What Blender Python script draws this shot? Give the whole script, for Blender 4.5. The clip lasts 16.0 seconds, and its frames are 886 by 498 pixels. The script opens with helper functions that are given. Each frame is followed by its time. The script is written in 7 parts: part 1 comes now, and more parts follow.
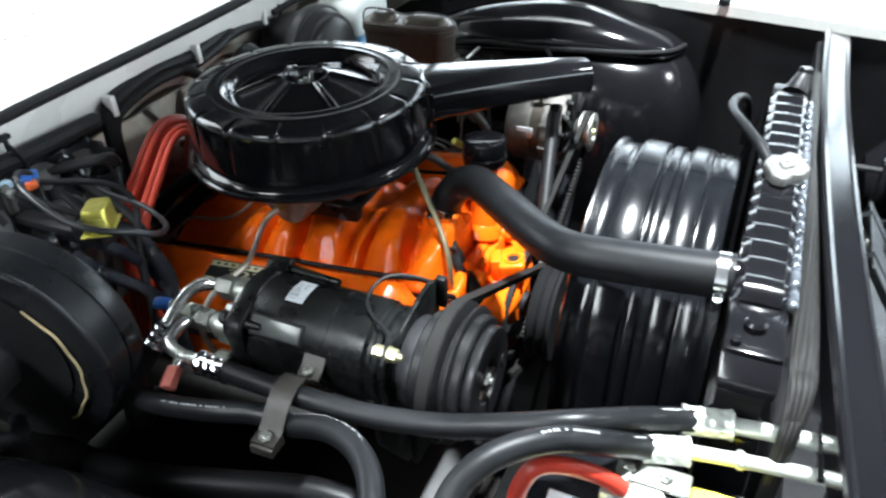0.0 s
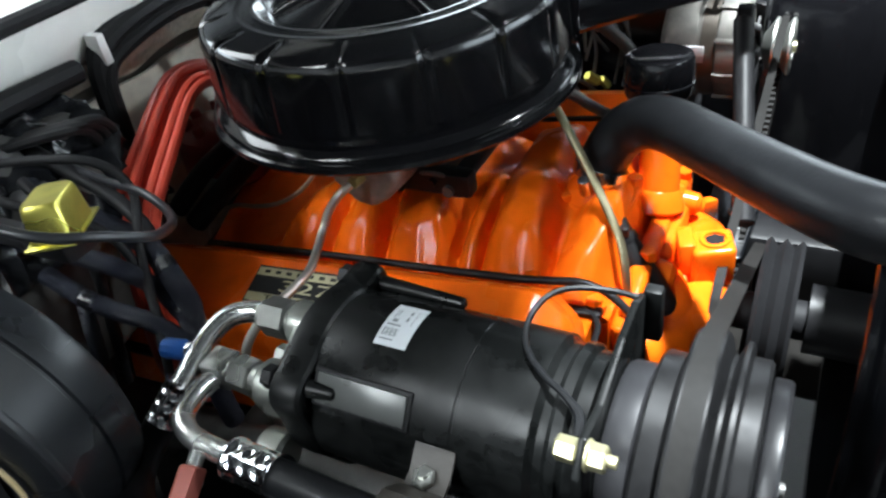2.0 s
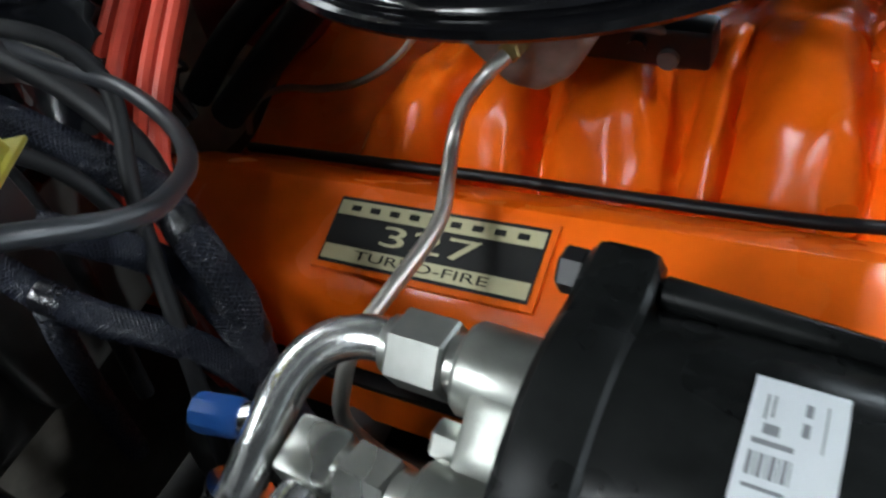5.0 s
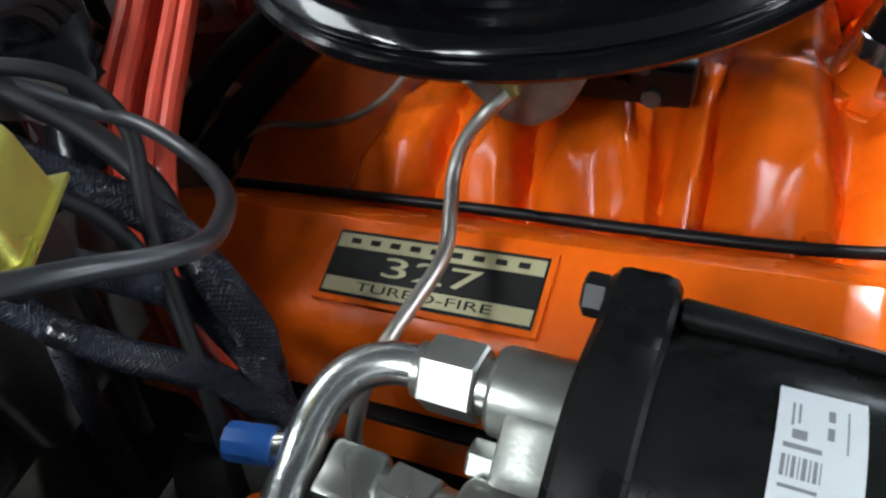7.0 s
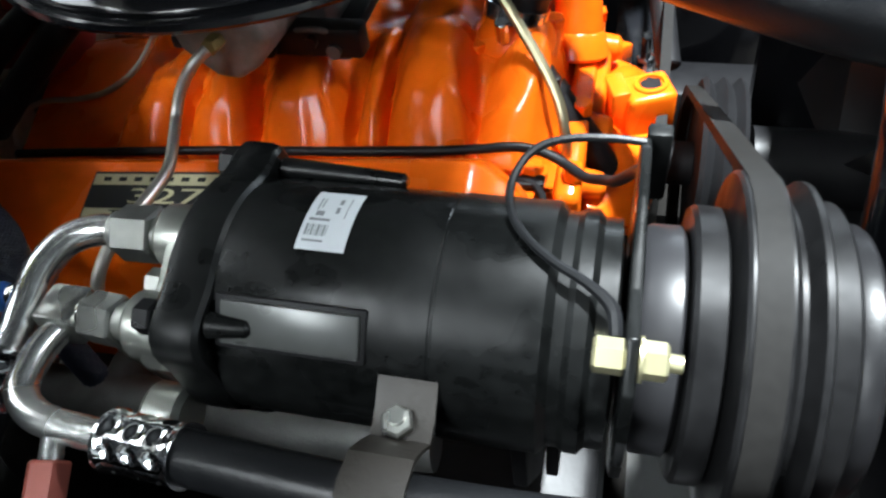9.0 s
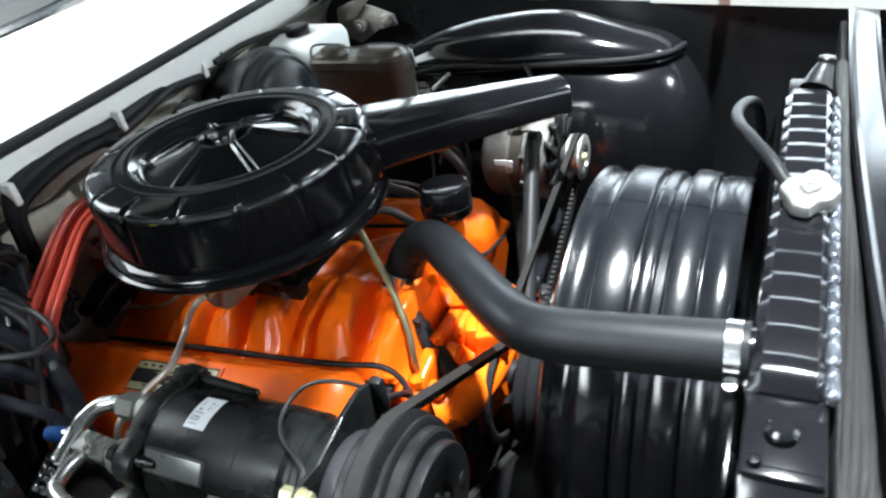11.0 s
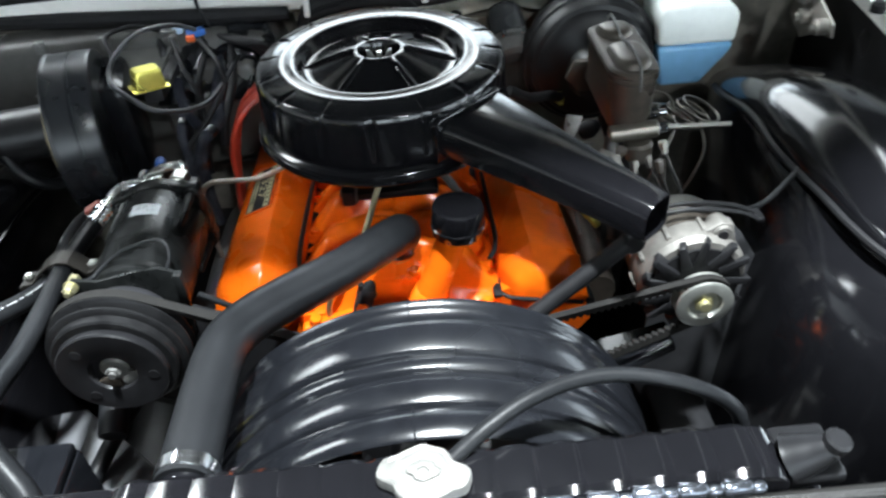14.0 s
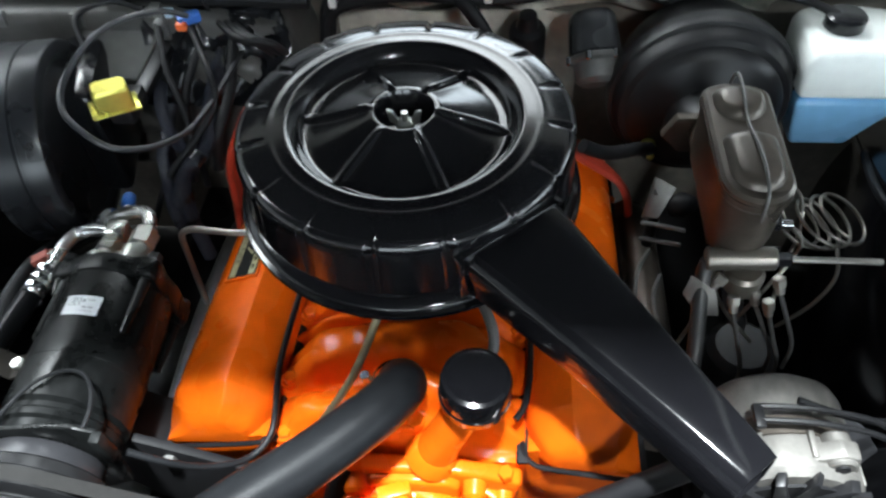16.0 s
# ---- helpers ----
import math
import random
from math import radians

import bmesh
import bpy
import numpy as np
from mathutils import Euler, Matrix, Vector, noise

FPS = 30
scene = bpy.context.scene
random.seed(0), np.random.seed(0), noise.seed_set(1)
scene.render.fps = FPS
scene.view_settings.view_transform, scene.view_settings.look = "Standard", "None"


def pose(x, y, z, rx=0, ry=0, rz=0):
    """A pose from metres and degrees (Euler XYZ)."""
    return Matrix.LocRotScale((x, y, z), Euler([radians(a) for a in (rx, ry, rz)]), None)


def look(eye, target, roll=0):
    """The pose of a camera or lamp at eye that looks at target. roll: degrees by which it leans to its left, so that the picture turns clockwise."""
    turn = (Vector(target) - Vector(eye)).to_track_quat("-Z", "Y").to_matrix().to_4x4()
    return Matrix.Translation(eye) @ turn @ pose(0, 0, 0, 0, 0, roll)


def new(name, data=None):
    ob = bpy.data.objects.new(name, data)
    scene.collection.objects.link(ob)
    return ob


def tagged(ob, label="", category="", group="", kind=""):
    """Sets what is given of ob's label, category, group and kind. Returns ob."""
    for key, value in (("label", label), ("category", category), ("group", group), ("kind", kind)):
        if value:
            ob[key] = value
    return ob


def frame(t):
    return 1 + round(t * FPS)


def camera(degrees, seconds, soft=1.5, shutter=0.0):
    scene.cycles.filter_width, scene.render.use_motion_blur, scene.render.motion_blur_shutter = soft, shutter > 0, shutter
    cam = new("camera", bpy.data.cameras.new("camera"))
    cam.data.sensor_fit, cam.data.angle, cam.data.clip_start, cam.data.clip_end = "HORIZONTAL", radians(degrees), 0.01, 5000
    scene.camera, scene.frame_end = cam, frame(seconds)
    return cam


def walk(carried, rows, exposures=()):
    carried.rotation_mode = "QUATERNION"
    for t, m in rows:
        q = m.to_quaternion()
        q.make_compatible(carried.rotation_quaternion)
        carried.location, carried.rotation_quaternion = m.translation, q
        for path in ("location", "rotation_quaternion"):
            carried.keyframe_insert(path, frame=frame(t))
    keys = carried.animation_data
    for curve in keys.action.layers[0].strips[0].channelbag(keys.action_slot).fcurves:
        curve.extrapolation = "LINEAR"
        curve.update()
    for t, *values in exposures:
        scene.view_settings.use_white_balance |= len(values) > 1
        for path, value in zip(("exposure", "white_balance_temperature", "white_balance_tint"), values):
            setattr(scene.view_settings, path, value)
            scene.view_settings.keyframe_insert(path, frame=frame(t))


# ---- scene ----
cam = camera(61.91, 16.0, 2.4, 0.4)
PATH = [
    (0, (0.6163, -0.8605, 1.3497), (-0.0769, 0.6158, 0.1921), -2.54),
    (0.5, (0.5736, -0.8040, 1.3245), (-0.2088, 0.6133, 0.1502), -5.58),
    (1, (0.5126, -0.7275, 1.2469), (-0.3267, 0.6719, 0.0906), -7.79),
    (1.5, (0.4519, -0.6634, 1.1816), (-0.4010, 0.7274, 0.0247), -8.69),
    (2, (0.4005, -0.6063, 1.1419), (-0.4531, 0.7531, -0.0511), -9.89),
    (2.5, (0.3594, -0.5589, 1.0852), (-0.4839, 0.8103, -0.1041), -9.92),
    (3, (0.3367, -0.5164, 1.0491), (-0.5272, 0.8508, -0.1275), -11.34),
    (3.5, (0.3027, -0.4968, 1.0345), (-0.5831, 0.8592, -0.1388), -12.27),
    (4, (0.2515, -0.4665, 1.0174), (-0.6149, 0.7766, -0.2880), -12.74),
    (4.5, (0.2032, -0.4432, 1.0103), (-0.6399, 0.6759, -0.4168), -14.77),
    (5, (0.1706, -0.4242, 1.0077), (-0.6670, 0.6382, -0.4653), -15.64),
    (5.2, (0.1586, -0.4189, 1.0035), (-0.6781, 0.6452, -0.4688), -15.70),
    (7.5, (0.1502, -0.4561, 1.0253), (-0.5125, 0.8101, -0.3739), -9.57),
    (8, (0.2360, -0.4729, 1.0279), (-0.3231, 0.8726, -0.3421), -7.37),
    (8.5, (0.2891, -0.5170, 1.0426), (-0.1513, 0.8351, -0.3638), -6.01),
    (9, (0.3057, -0.5437, 1.0517), (-0.1263, 0.7732, -0.3902), -7.42),
    (9.5, (0.3699, -0.5522, 1.0962), (-0.1625, 0.7850, -0.2925), -10.03),
    (10, (0.4666, -0.6233, 1.1724), (-0.1367, 0.8430, -0.0467), -9.53),
    (10.2, (0.4924, -0.6545, 1.1980), (-0.1394, 0.8620, 0.0574), -9.20),
    (12.3, (0.9963, -0.5139, 1.3635), (-0.3212, 0.5079, 0.2590), -5.04),
    (12.5, (1.0477, -0.4118, 1.3656), (-0.3545, 0.4893, 0.2602), -2.68),
    (13, (1.1046, -0.2236, 1.3811), (-0.4428, 0.3806, 0.2673), -1.83),
    (13.5, (1.0467, -0.0602, 1.3596), (-0.5687, 0.2527, 0.2227), -0.70),
    (14, (0.9883, 0.0447, 1.3822), (-0.5475, 0.0842, 0.1017), -4.14),
    (14.5, (0.9206, 0.1337, 1.4141), (-0.5527, -0.1092, 0.0835), -6.19),
    (15, (0.8065, 0.1493, 1.4353), (-0.6121, -0.1230, 0.0520), -6.50),
    (15.5, (0.6571, 0.1196, 1.4583), (-0.6753, -0.1225, -0.0135), -5.51),
    (16, (0.5877, 0.1040, 1.4267), (-0.6792, -0.0520, -0.1130), -3.42),
]
walk(cam, [(t, look(eye, target, roll)) for t, eye, target, roll in PATH], [(0, 0.62), (2, 0.62), (4, 0.48), (4.5, 0.66), (5, 0.72), (7.5, 0.88), (8, 0.6), (8.5, 0.52), (9, 0.63), (10, 0.85), (12.5, 0.6), (14.5, 0.57), (15, 0.52), (16, 0.62)])

# ---- world and lights ----
world = bpy.data.worlds.new("world")
scene.world = world
world.use_nodes = True
world.node_tree.nodes["Background"].inputs[0].default_value = (0.78, 0.91, 1.0, 1)
world.node_tree.nodes["Background"].inputs[1].default_value = 6.0


def area_lamp(name, eye, target, sx, sy, watts, colour):
    d = bpy.data.lights.new(name, "AREA")
    d.shape, d.size, d.size_y, d.energy, d.color = "RECTANGLE", sx, sy, watts, colour
    ob = new(name, d)
    ob.matrix_world = look(eye, target)
    return ob


# ---- materials ----
def mat(name, colour, rough=0.5, metal=0.0, spec=0.5, coat=0.0, vary=0.15, grain=60.0, bump=0.0, bump_scale=300.0, stain=6.0, rvary=0.12, emit=0.0, alpha=1.0, trans=0.0):
    """A painted, cast or moulded surface with fine grain and broad stains."""
    m = bpy.data.materials.new(name)
    m.use_nodes = True
    nt = m.node_tree
    b = nt.nodes["Principled BSDF"]
    geo = nt.nodes.new("ShaderNodeNewGeometry")

    def noise_tex(scale, detail=4.0):
        n = nt.nodes.new("ShaderNodeTexNoise")
        n.inputs["Scale"].default_value = scale
        n.inputs["Detail"].default_value = detail
        nt.links.new(geo.outputs["Position"], n.inputs["Vector"])
        return n
    fine, broad = noise_tex(grain), noise_tex(stain, 3.0)
    add = nt.nodes.new("ShaderNodeMath")
    add.operation = "ADD"
    nt.links.new(fine.outputs["Fac"], add.inputs[0])
    nt.links.new(broad.outputs["Fac"], add.inputs[1])
    ramp = nt.nodes.new("ShaderNodeMapRange")
    ramp.inputs["From Min"].default_value, ramp.inputs["From Max"].default_value = 0.6, 1.4
    ramp.inputs["To Min"].default_value, ramp.inputs["To Max"].default_value = 1 - vary, 1 + vary
    nt.links.new(add.outputs[0], ramp.inputs["Value"])
    mul = nt.nodes.new("ShaderNodeVectorMath")
    mul.operation = "SCALE"
    mul.inputs[0].default_value = colour
    nt.links.new(ramp.outputs[0], mul.inputs["Scale"])
    nt.links.new(mul.outputs[0], b.inputs["Base Color"])
    rr = nt.nodes.new("ShaderNodeMapRange")
    rr.inputs["From Min"].default_value, rr.inputs["From Max"].default_value = 0.3, 0.7
    rr.inputs["To Min"].default_value, rr.inputs["To Max"].default_value = max(0.02, rough - rvary), min(1, rough + rvary)
    nt.links.new(broad.outputs["Fac"], rr.inputs["Value"])
    nt.links.new(rr.outputs[0], b.inputs["Roughness"])
    b.inputs["Metallic"].default_value = metal
    b.inputs["Specular IOR Level"].default_value = spec
    b.inputs["Coat Weight"].default_value = coat
    b.inputs["Coat Roughness"].default_value = 0.09
    b.inputs["Transmission Weight"].default_value = trans
    if emit:
        b.inputs["Emission Color"].default_value = (*colour, 1)
        b.inputs["Emission Strength"].default_value = emit
    if bump:
        t = noise_tex(bump_scale, 3.0)
        bp = nt.nodes.new("ShaderNodeBump")
        bp.inputs["Strength"].default_value = bump
        bp.inputs["Distance"].default_value = 0.001
        nt.links.new(t.outputs["Fac"], bp.inputs["Height"])
        nt.links.new(bp.outputs[0], b.inputs["Normal"])
    return m


GLOSS_BLACK = mat("gloss_black_paint", (0.005, 0.005, 0.006), 0.14, spec=0.45, coat=0.10, rvary=0.05, bump=0.05, bump_scale=120)
SATIN_BLACK = mat("satin_black_paint", (0.010, 0.010, 0.011), 0.38, spec=0.28, vary=0.3, bump=0.1, bump_scale=250)
COMP_BLACK = mat("compressor_black_paint", (0.0055, 0.006, 0.006), 0.31, spec=0.15, vary=0.6, stain=22, grain=140, rvary=0.2, bump=0.05, bump_scale=400)
PLASTIC_BLACK = mat("moulded_black_plastic", (0.006, 0.0065, 0.008), 0.20, spec=0.42, vary=0.3, bump=0.1, bump_scale=200)
RUBBER = mat("black_rubber", (0.008, 0.0085, 0.0095), 0.40, spec=0.18, vary=0.25, bump=0.2, bump_scale=500)
RUBBER_DARK = mat("matt_black_rubber", (0.009, 0.009, 0.010), 0.58, spec=0.2, vary=0.3, bump=0.2, bump_scale=500)
BRAID = mat("braided_black_sleeve", (0.011, 0.013, 0.022), 0.42, spec=0.35, vary=0.15, grain=900, bump=0.1, bump_scale=2500)
ORANGE = mat("orange_engine_enamel", (0.87, 0.135, 0.005), 0.25, spec=0.28, coat=0.0, vary=0.16, grain=40, stain=9, bump=0.30, bump_scale=90, rvary=0.10)
WHITE_PAINT = mat("white_body_paint", (0.78, 0.77, 0.73), 0.22, spec=0.5, coat=0.5, vary=0.04)
CHROME = mat("bright_plated_steel", (0.72, 0.73, 0.74), 0.16, 1.0, vary=0.12, rvary=0.08)
ALU = mat("bare_aluminium", (0.80, 0.81, 0.79), 0.27, 0.95, vary=0.15, bump=0.1, bump_scale=600)
CAST_ALU = mat("cast_aluminium", (0.34, 0.35, 0.32), 0.40, 0.8, vary=0.25, bump=0.16, bump_scale=350)
WORN_ALU = mat("weathered_cast_aluminium", (0.20, 0.19, 0.175), 0.5, 0.6, vary=0.45, bump=0.3, bump_scale=300)
ZINC = mat("dull_zinc_plate", (0.46, 0.47, 0.44), 0.34, 0.9, vary=0.25)
STEEL = mat("bare_steel_tube", (0.52, 0.50, 0.45), 0.4, 0.9, vary=0.2)
GOLD = mat("yellow_zinc_plate", (0.66, 0.60, 0.13), 0.3, 0.8, vary=0.2)
PALE_GOLD = mat("pale_yellow_zinc", (0.66, 0.62, 0.38), 0.3, 0.9, vary=0.15)
CAST_IRON = mat("brown_grey_cast_iron", (0.092, 0.078, 0.065), 0.36, 0.5, vary=0.3, bump=0.18, bump_scale=700)
GREY_IRON = mat("grey_cast_iron", (0.13, 0.13, 0.125), 0.55, 0.4, vary=0.3, bump=0.4, bump_scale=400)
BLUE_CAP = mat("blue_plastic", (0.02, 0.10, 0.36), 0.4, vary=0.1)
RED_CAP = mat("dusty_red_plastic", (0.33, 0.08, 0.06), 0.55, vary=0.2)
RED_WIRE = mat("red_silicone_lead", (0.50, 0.055, 0.03), 0.38, vary=0.2)
RED_DARK = mat("dark_red_plastic", (0.22, 0.018, 0.016), 0.35, vary=0.2)
LABEL_WHITE = mat("white_paper_label", (0.70, 0.72, 0.74), 0.5, vary=0.05)
PRINT_BLACK = mat("black_print", (0.010, 0.010, 0.010), 0.45, spec=0.2, vary=0.1)
PRINT_FADED = mat("faded_grey_print", (0.16, 0.17, 0.18), 0.5, vary=0.2)
FOIL = mat("brushed_foil", (0.50, 0.465, 0.28), 0.36, 0.2, vary=0.1)
CARD = mat("tan_gasket", (0.42, 0.33, 0.18), 0.7, vary=0.2)
HEATER_GREY = mat("dusty_grey_moulding", (0.055, 0.053, 0.05), 0.42, vary=0.3, bump=0.2, bump_scale=150)
PALE_TUBE = mat("pale_satin_aluminium", (0.66, 0.69, 0.64), 0.36, 0.55, vary=0.12, bump=0.1)
CLIP_WHITE = mat("white_nylon", (0.72, 0.71, 0.68), 0.45, vary=0.06)
TANK = mat("translucent_white_plastic", (0.82, 0.86, 0.83), 0.35, vary=0.05)
WASHER_BLUE = mat("blue_washer_fluid_in_plastic", (0.20, 0.45, 0.72), 0.3, vary=0.08)
DUSTY = mat("dusty_black_panel", (0.085, 0.086, 0.092), 0.42, spec=0.4, vary=0.35, grain=30, stain=12, bump=0.15, bump_scale=60)
FLOOR = mat("polished_grey_concrete", (0.13, 0.127, 0.12), 0.4, vary=0.18, grain=14, stain=1.2)
WALL = mat("pale_painted_wall", (0.42, 0.43, 0.44), 0.7, vary=0.04, grain=8, stain=0.6)
CEIL = mat("dark_painted_ceiling", (0.025, 0.025, 0.028), 0.8, vary=0.1, grain=8, stain=0.6)


# ---- mesh helpers ----
def v3(*a):
    return Vector(a)


class Mesh:
    """Gathers shapes, in world coordinates, into one mesh."""

    def __init__(self):
        self.v, self.f = [], []

    def add(self, verts, faces):
        k = len(self.v)
        self.v += [tuple(p) for p in verts]
        self.f += [tuple(k + i for i in q) for q in faces]
        return self

    def take(self, bm):
        bm.verts.index_update()
        self.add([p.co.copy() for p in bm.verts], [[q.index for q in f.verts] for f in bm.faces])
        bm.free()
        return self

    def rings(self, rings, cap=True, loop=True):
        n = len(rings[0])
        vs = [p for r in rings for p in r]
        fs = []
        for i in range(len(rings) - 1):
            for j in range(n if loop else n - 1):
                a, b = i * n + j, i * n + (j + 1) % n
                fs.append((a, b, b + n, a + n))
        if cap and loop:
            fs.append(tuple(range(n - 1, -1, -1)))
            fs.append(tuple(range((len(rings) - 1) * n, len(rings) * n)))
        return self.add(vs, fs)

    def rev(self, profile, o, axis=(0, 0, 1), seg=40, cap=True):
        """Turns (radius, height) pairs round the axis through o."""
        ax = Vector(axis).normalized()
        u = ax.orthogonal().normalized()
        w = ax.cross(u)
        o = Vector(o)
        return self.rings([[o + ax * h + (u * math.cos(2 * math.pi * k / seg) + w * math.sin(2 * math.pi * k / seg)) * max(r, 1e-4)
                            for k in range(seg)] for r, h in profile], cap)

    def rod(self, a, b, r, r2=None, seg=16, bevel=0.0):
        a, b = Vector(a), Vector(b)
        d = (b - a).length
        r2 = r if r2 is None else r2
        e = min(bevel, d / 3)
        prof = [(r, 0), (r2, d)] if not e else [(r - e, 0), (r, e), (r2, d - e), (r2 - e, d)]
        return self.rev(prof, a, b - a, seg)

    def hexa(self, a, b, r, bevel=0.0012):
        return self.rod(a, b, r, None, 6, bevel)

    def tube(self, pts, r, seg=12, fine=6, smooth=True):
        """A round tube along a smooth line; r may be one radius or one for each point."""
        P = [Vector(p) for p in pts]
        R = list(r) if isinstance(r, (list, tuple)) else [r] * len(P)
        line, rad = [], []
        if smooth and len(P) > 2:
            for i in range(len(P) - 1):
                p0, p1, p2, p3 = P[max(i - 1, 0)], P[i], P[i + 1], P[min(i + 2, len(P) - 1)]
                for k in range(fine):
                    t = k / fine
                    line.append(0.5 * ((2 * p1) + (p2 - p0) * t + (2 * p0 - 5 * p1 + 4 * p2 - p3) * t * t + (3 * p1 - p0 - 3 * p2 + p3) * t ** 3))
                    rad.append(R[i] * (1 - t) + R[i + 1] * t)
            line.append(P[-1])
            rad.append(R[-1])
        else:
            line, rad = P, R
        rings, n = [], None
        for i, p in enumerate(line):
            t = (line[min(i + 1, len(line) - 1)] - line[max(i - 1, 0)]).normalized()
            n = t.orthogonal().normalized() if n is None else (n - t * n.dot(t)).normalized()
            w = t.cross(n)
            rings.append([p + (n * math.cos(2 * math.pi * k / seg) + w * math.sin(2 * math.pi * k / seg)) * rad[i] for k in range(seg)])
        return self.rings(rings)

    def box(self, c, size, bevel=0.0, turn=None, seg=2):
        bm = bmesh.new()
        bmesh.ops.create_cube(bm, size=1)
        m = Matrix.Translation(c) @ (turn.to_4x4() if turn else Matrix.Identity(4)) @ Matrix.Diagonal((*size, 1))
        bmesh.ops.transform(bm, matrix=m, verts=bm.verts)
        if bevel:
            bmesh.ops.bevel(bm, geom=list(bm.edges), offset=bevel, segments=seg, affect="EDGES", profile=0.5)
        return self.take(bm)

    def slab(self, poly, push, bevel=0.0, seg=2):
        """A plate: an outline of 3D points pushed along a vector."""
        push = Vector(push)
        bm = bmesh.new()
        vs = [bm.verts.new(p) for p in poly]
        top = [bm.verts.new(Vector(p) + push) for p in poly]
        n = len(poly)
        bm.faces.new(vs[::-1])
        bm.faces.new(top)
        for i in range(n):
            bm.faces.new((vs[i], vs[(i + 1) % n], top[(i + 1) % n], top[i]))
        bmesh.ops.recalc_face_normals(bm, faces=bm.faces)
        if bevel:
            bmesh.ops.bevel(bm, geom=list(bm.edges), offset=bevel, segments=seg, affect="EDGES", profile=0.5)
        return self.take(bm)

    def sheet(self, fn, nu, nv, thick=None):
        """A surface fn(u, v) over the unit square, with a back if thick (a vector) is given."""
        vs = [Vector(fn(i / nu, j / nv)) for i in range(nu + 1) for j in range(nv + 1)]
        fs = [(i * (nv + 1) + j, (i + 1) * (nv + 1) + j, (i + 1) * (nv + 1) + j + 1, i * (nv + 1) + j + 1) for i in range(nu) for j in range(nv)]
        if thick is not None:
            k = len(vs)
            t = Vector(thick)
            vs2 = [p + t for p in vs]
            back = [tuple(k + i for i in q[::-1]) for q in fs]
            rim = []
            loop = [i * (nv + 1) for i in range(nu)] + [nu * (nv + 1) + j for j in range(nv)] + [i * (nv + 1) + nv for i in range(nu, 0, -1)] + [j for j in range(nv, 0, -1)]
            for a, b in zip(loop, loop[1:] + loop[:1]):
                rim.append((b, a, a + k, b + k))
            vs, fs = vs + vs2, fs + back + rim
        return self.add(vs, fs)

    def shear(self, fn):
        self.v = [tuple(fn(*p)) for p in self.v]
        return self

    def build(self, name, material, sharp=35):
        me = bpy.data.meshes.new(name)
        me.from_pydata(self.v, [], self.f)
        me.validate()
        bm = bmesh.new()
        bm.from_mesh(me)
        bmesh.ops.remove_doubles(bm, verts=bm.verts, dist=2e-5)
        bmesh.ops.dissolve_degenerate(bm, edges=bm.edges, dist=1e-5)
        bmesh.ops.recalc_face_normals(bm, faces=bm.faces)
        bm.to_mesh(me)
        bm.free()
        me.materials.append(material)
        me.polygons.foreach_set("use_smooth", [True] * len(me.polygons))
        me.set_sharp_from_angle(angle=radians(sharp))
        return me


def thing(name, base, label, category, group="", kind=""):
    ob = new(name)
    ob.empty_display_size = 0.05
    ob.location = base
    return tagged(ob, label, category, group, kind)


def part(name, shape, material, parent, label="", sharp=35):
    ob = new(name, shape.build(name, material, sharp))
    ob.parent = parent
    base = Vector((0, 0, 0))
    p = parent
    while p is not None:
        base += p.location
        p = p.parent
    ob.location = -base
    if label:
        tagged(ob, label)
    return ob


def solo(name, shape, material, label, category, kind="", group="", sharp=35):
    return tagged(new(name, shape.build(name, material, sharp)), label, category, group, kind)


TILT = 0.096


def lean(x, y, z):
    """The engine sits with its rear lower than its front."""
    return x, y, z + TILT * (x - 0.1)

# unseen overhead lights: some placed to suit reflections, the others added as fill
LAMPS = [((0.81, 0.25, 4.42), (0.20, 0.20), 660), ((-1.3, 1.2, 4.42), (1.0, 2.8), 110), ((-1.6, -4.6, 4.42), (3.4, 1.5), 300), ((-6.4, -0.2, 4.42), (2.8, 5.6), 320), ((-2.6, -2.6, 4.42), (1.6, 1.6), 240), ((4.6, 1.5, 4.42), (0.5, 0.5), 130)]
for (lx, ly, lz), (sx, sy), watts in LAMPS:
    area_lamp("unseen_overhead_light", (lx, ly, lz), (lx - 0.01, ly, 0), sx, sy, watts, (0.88, 0.96, 1.0))



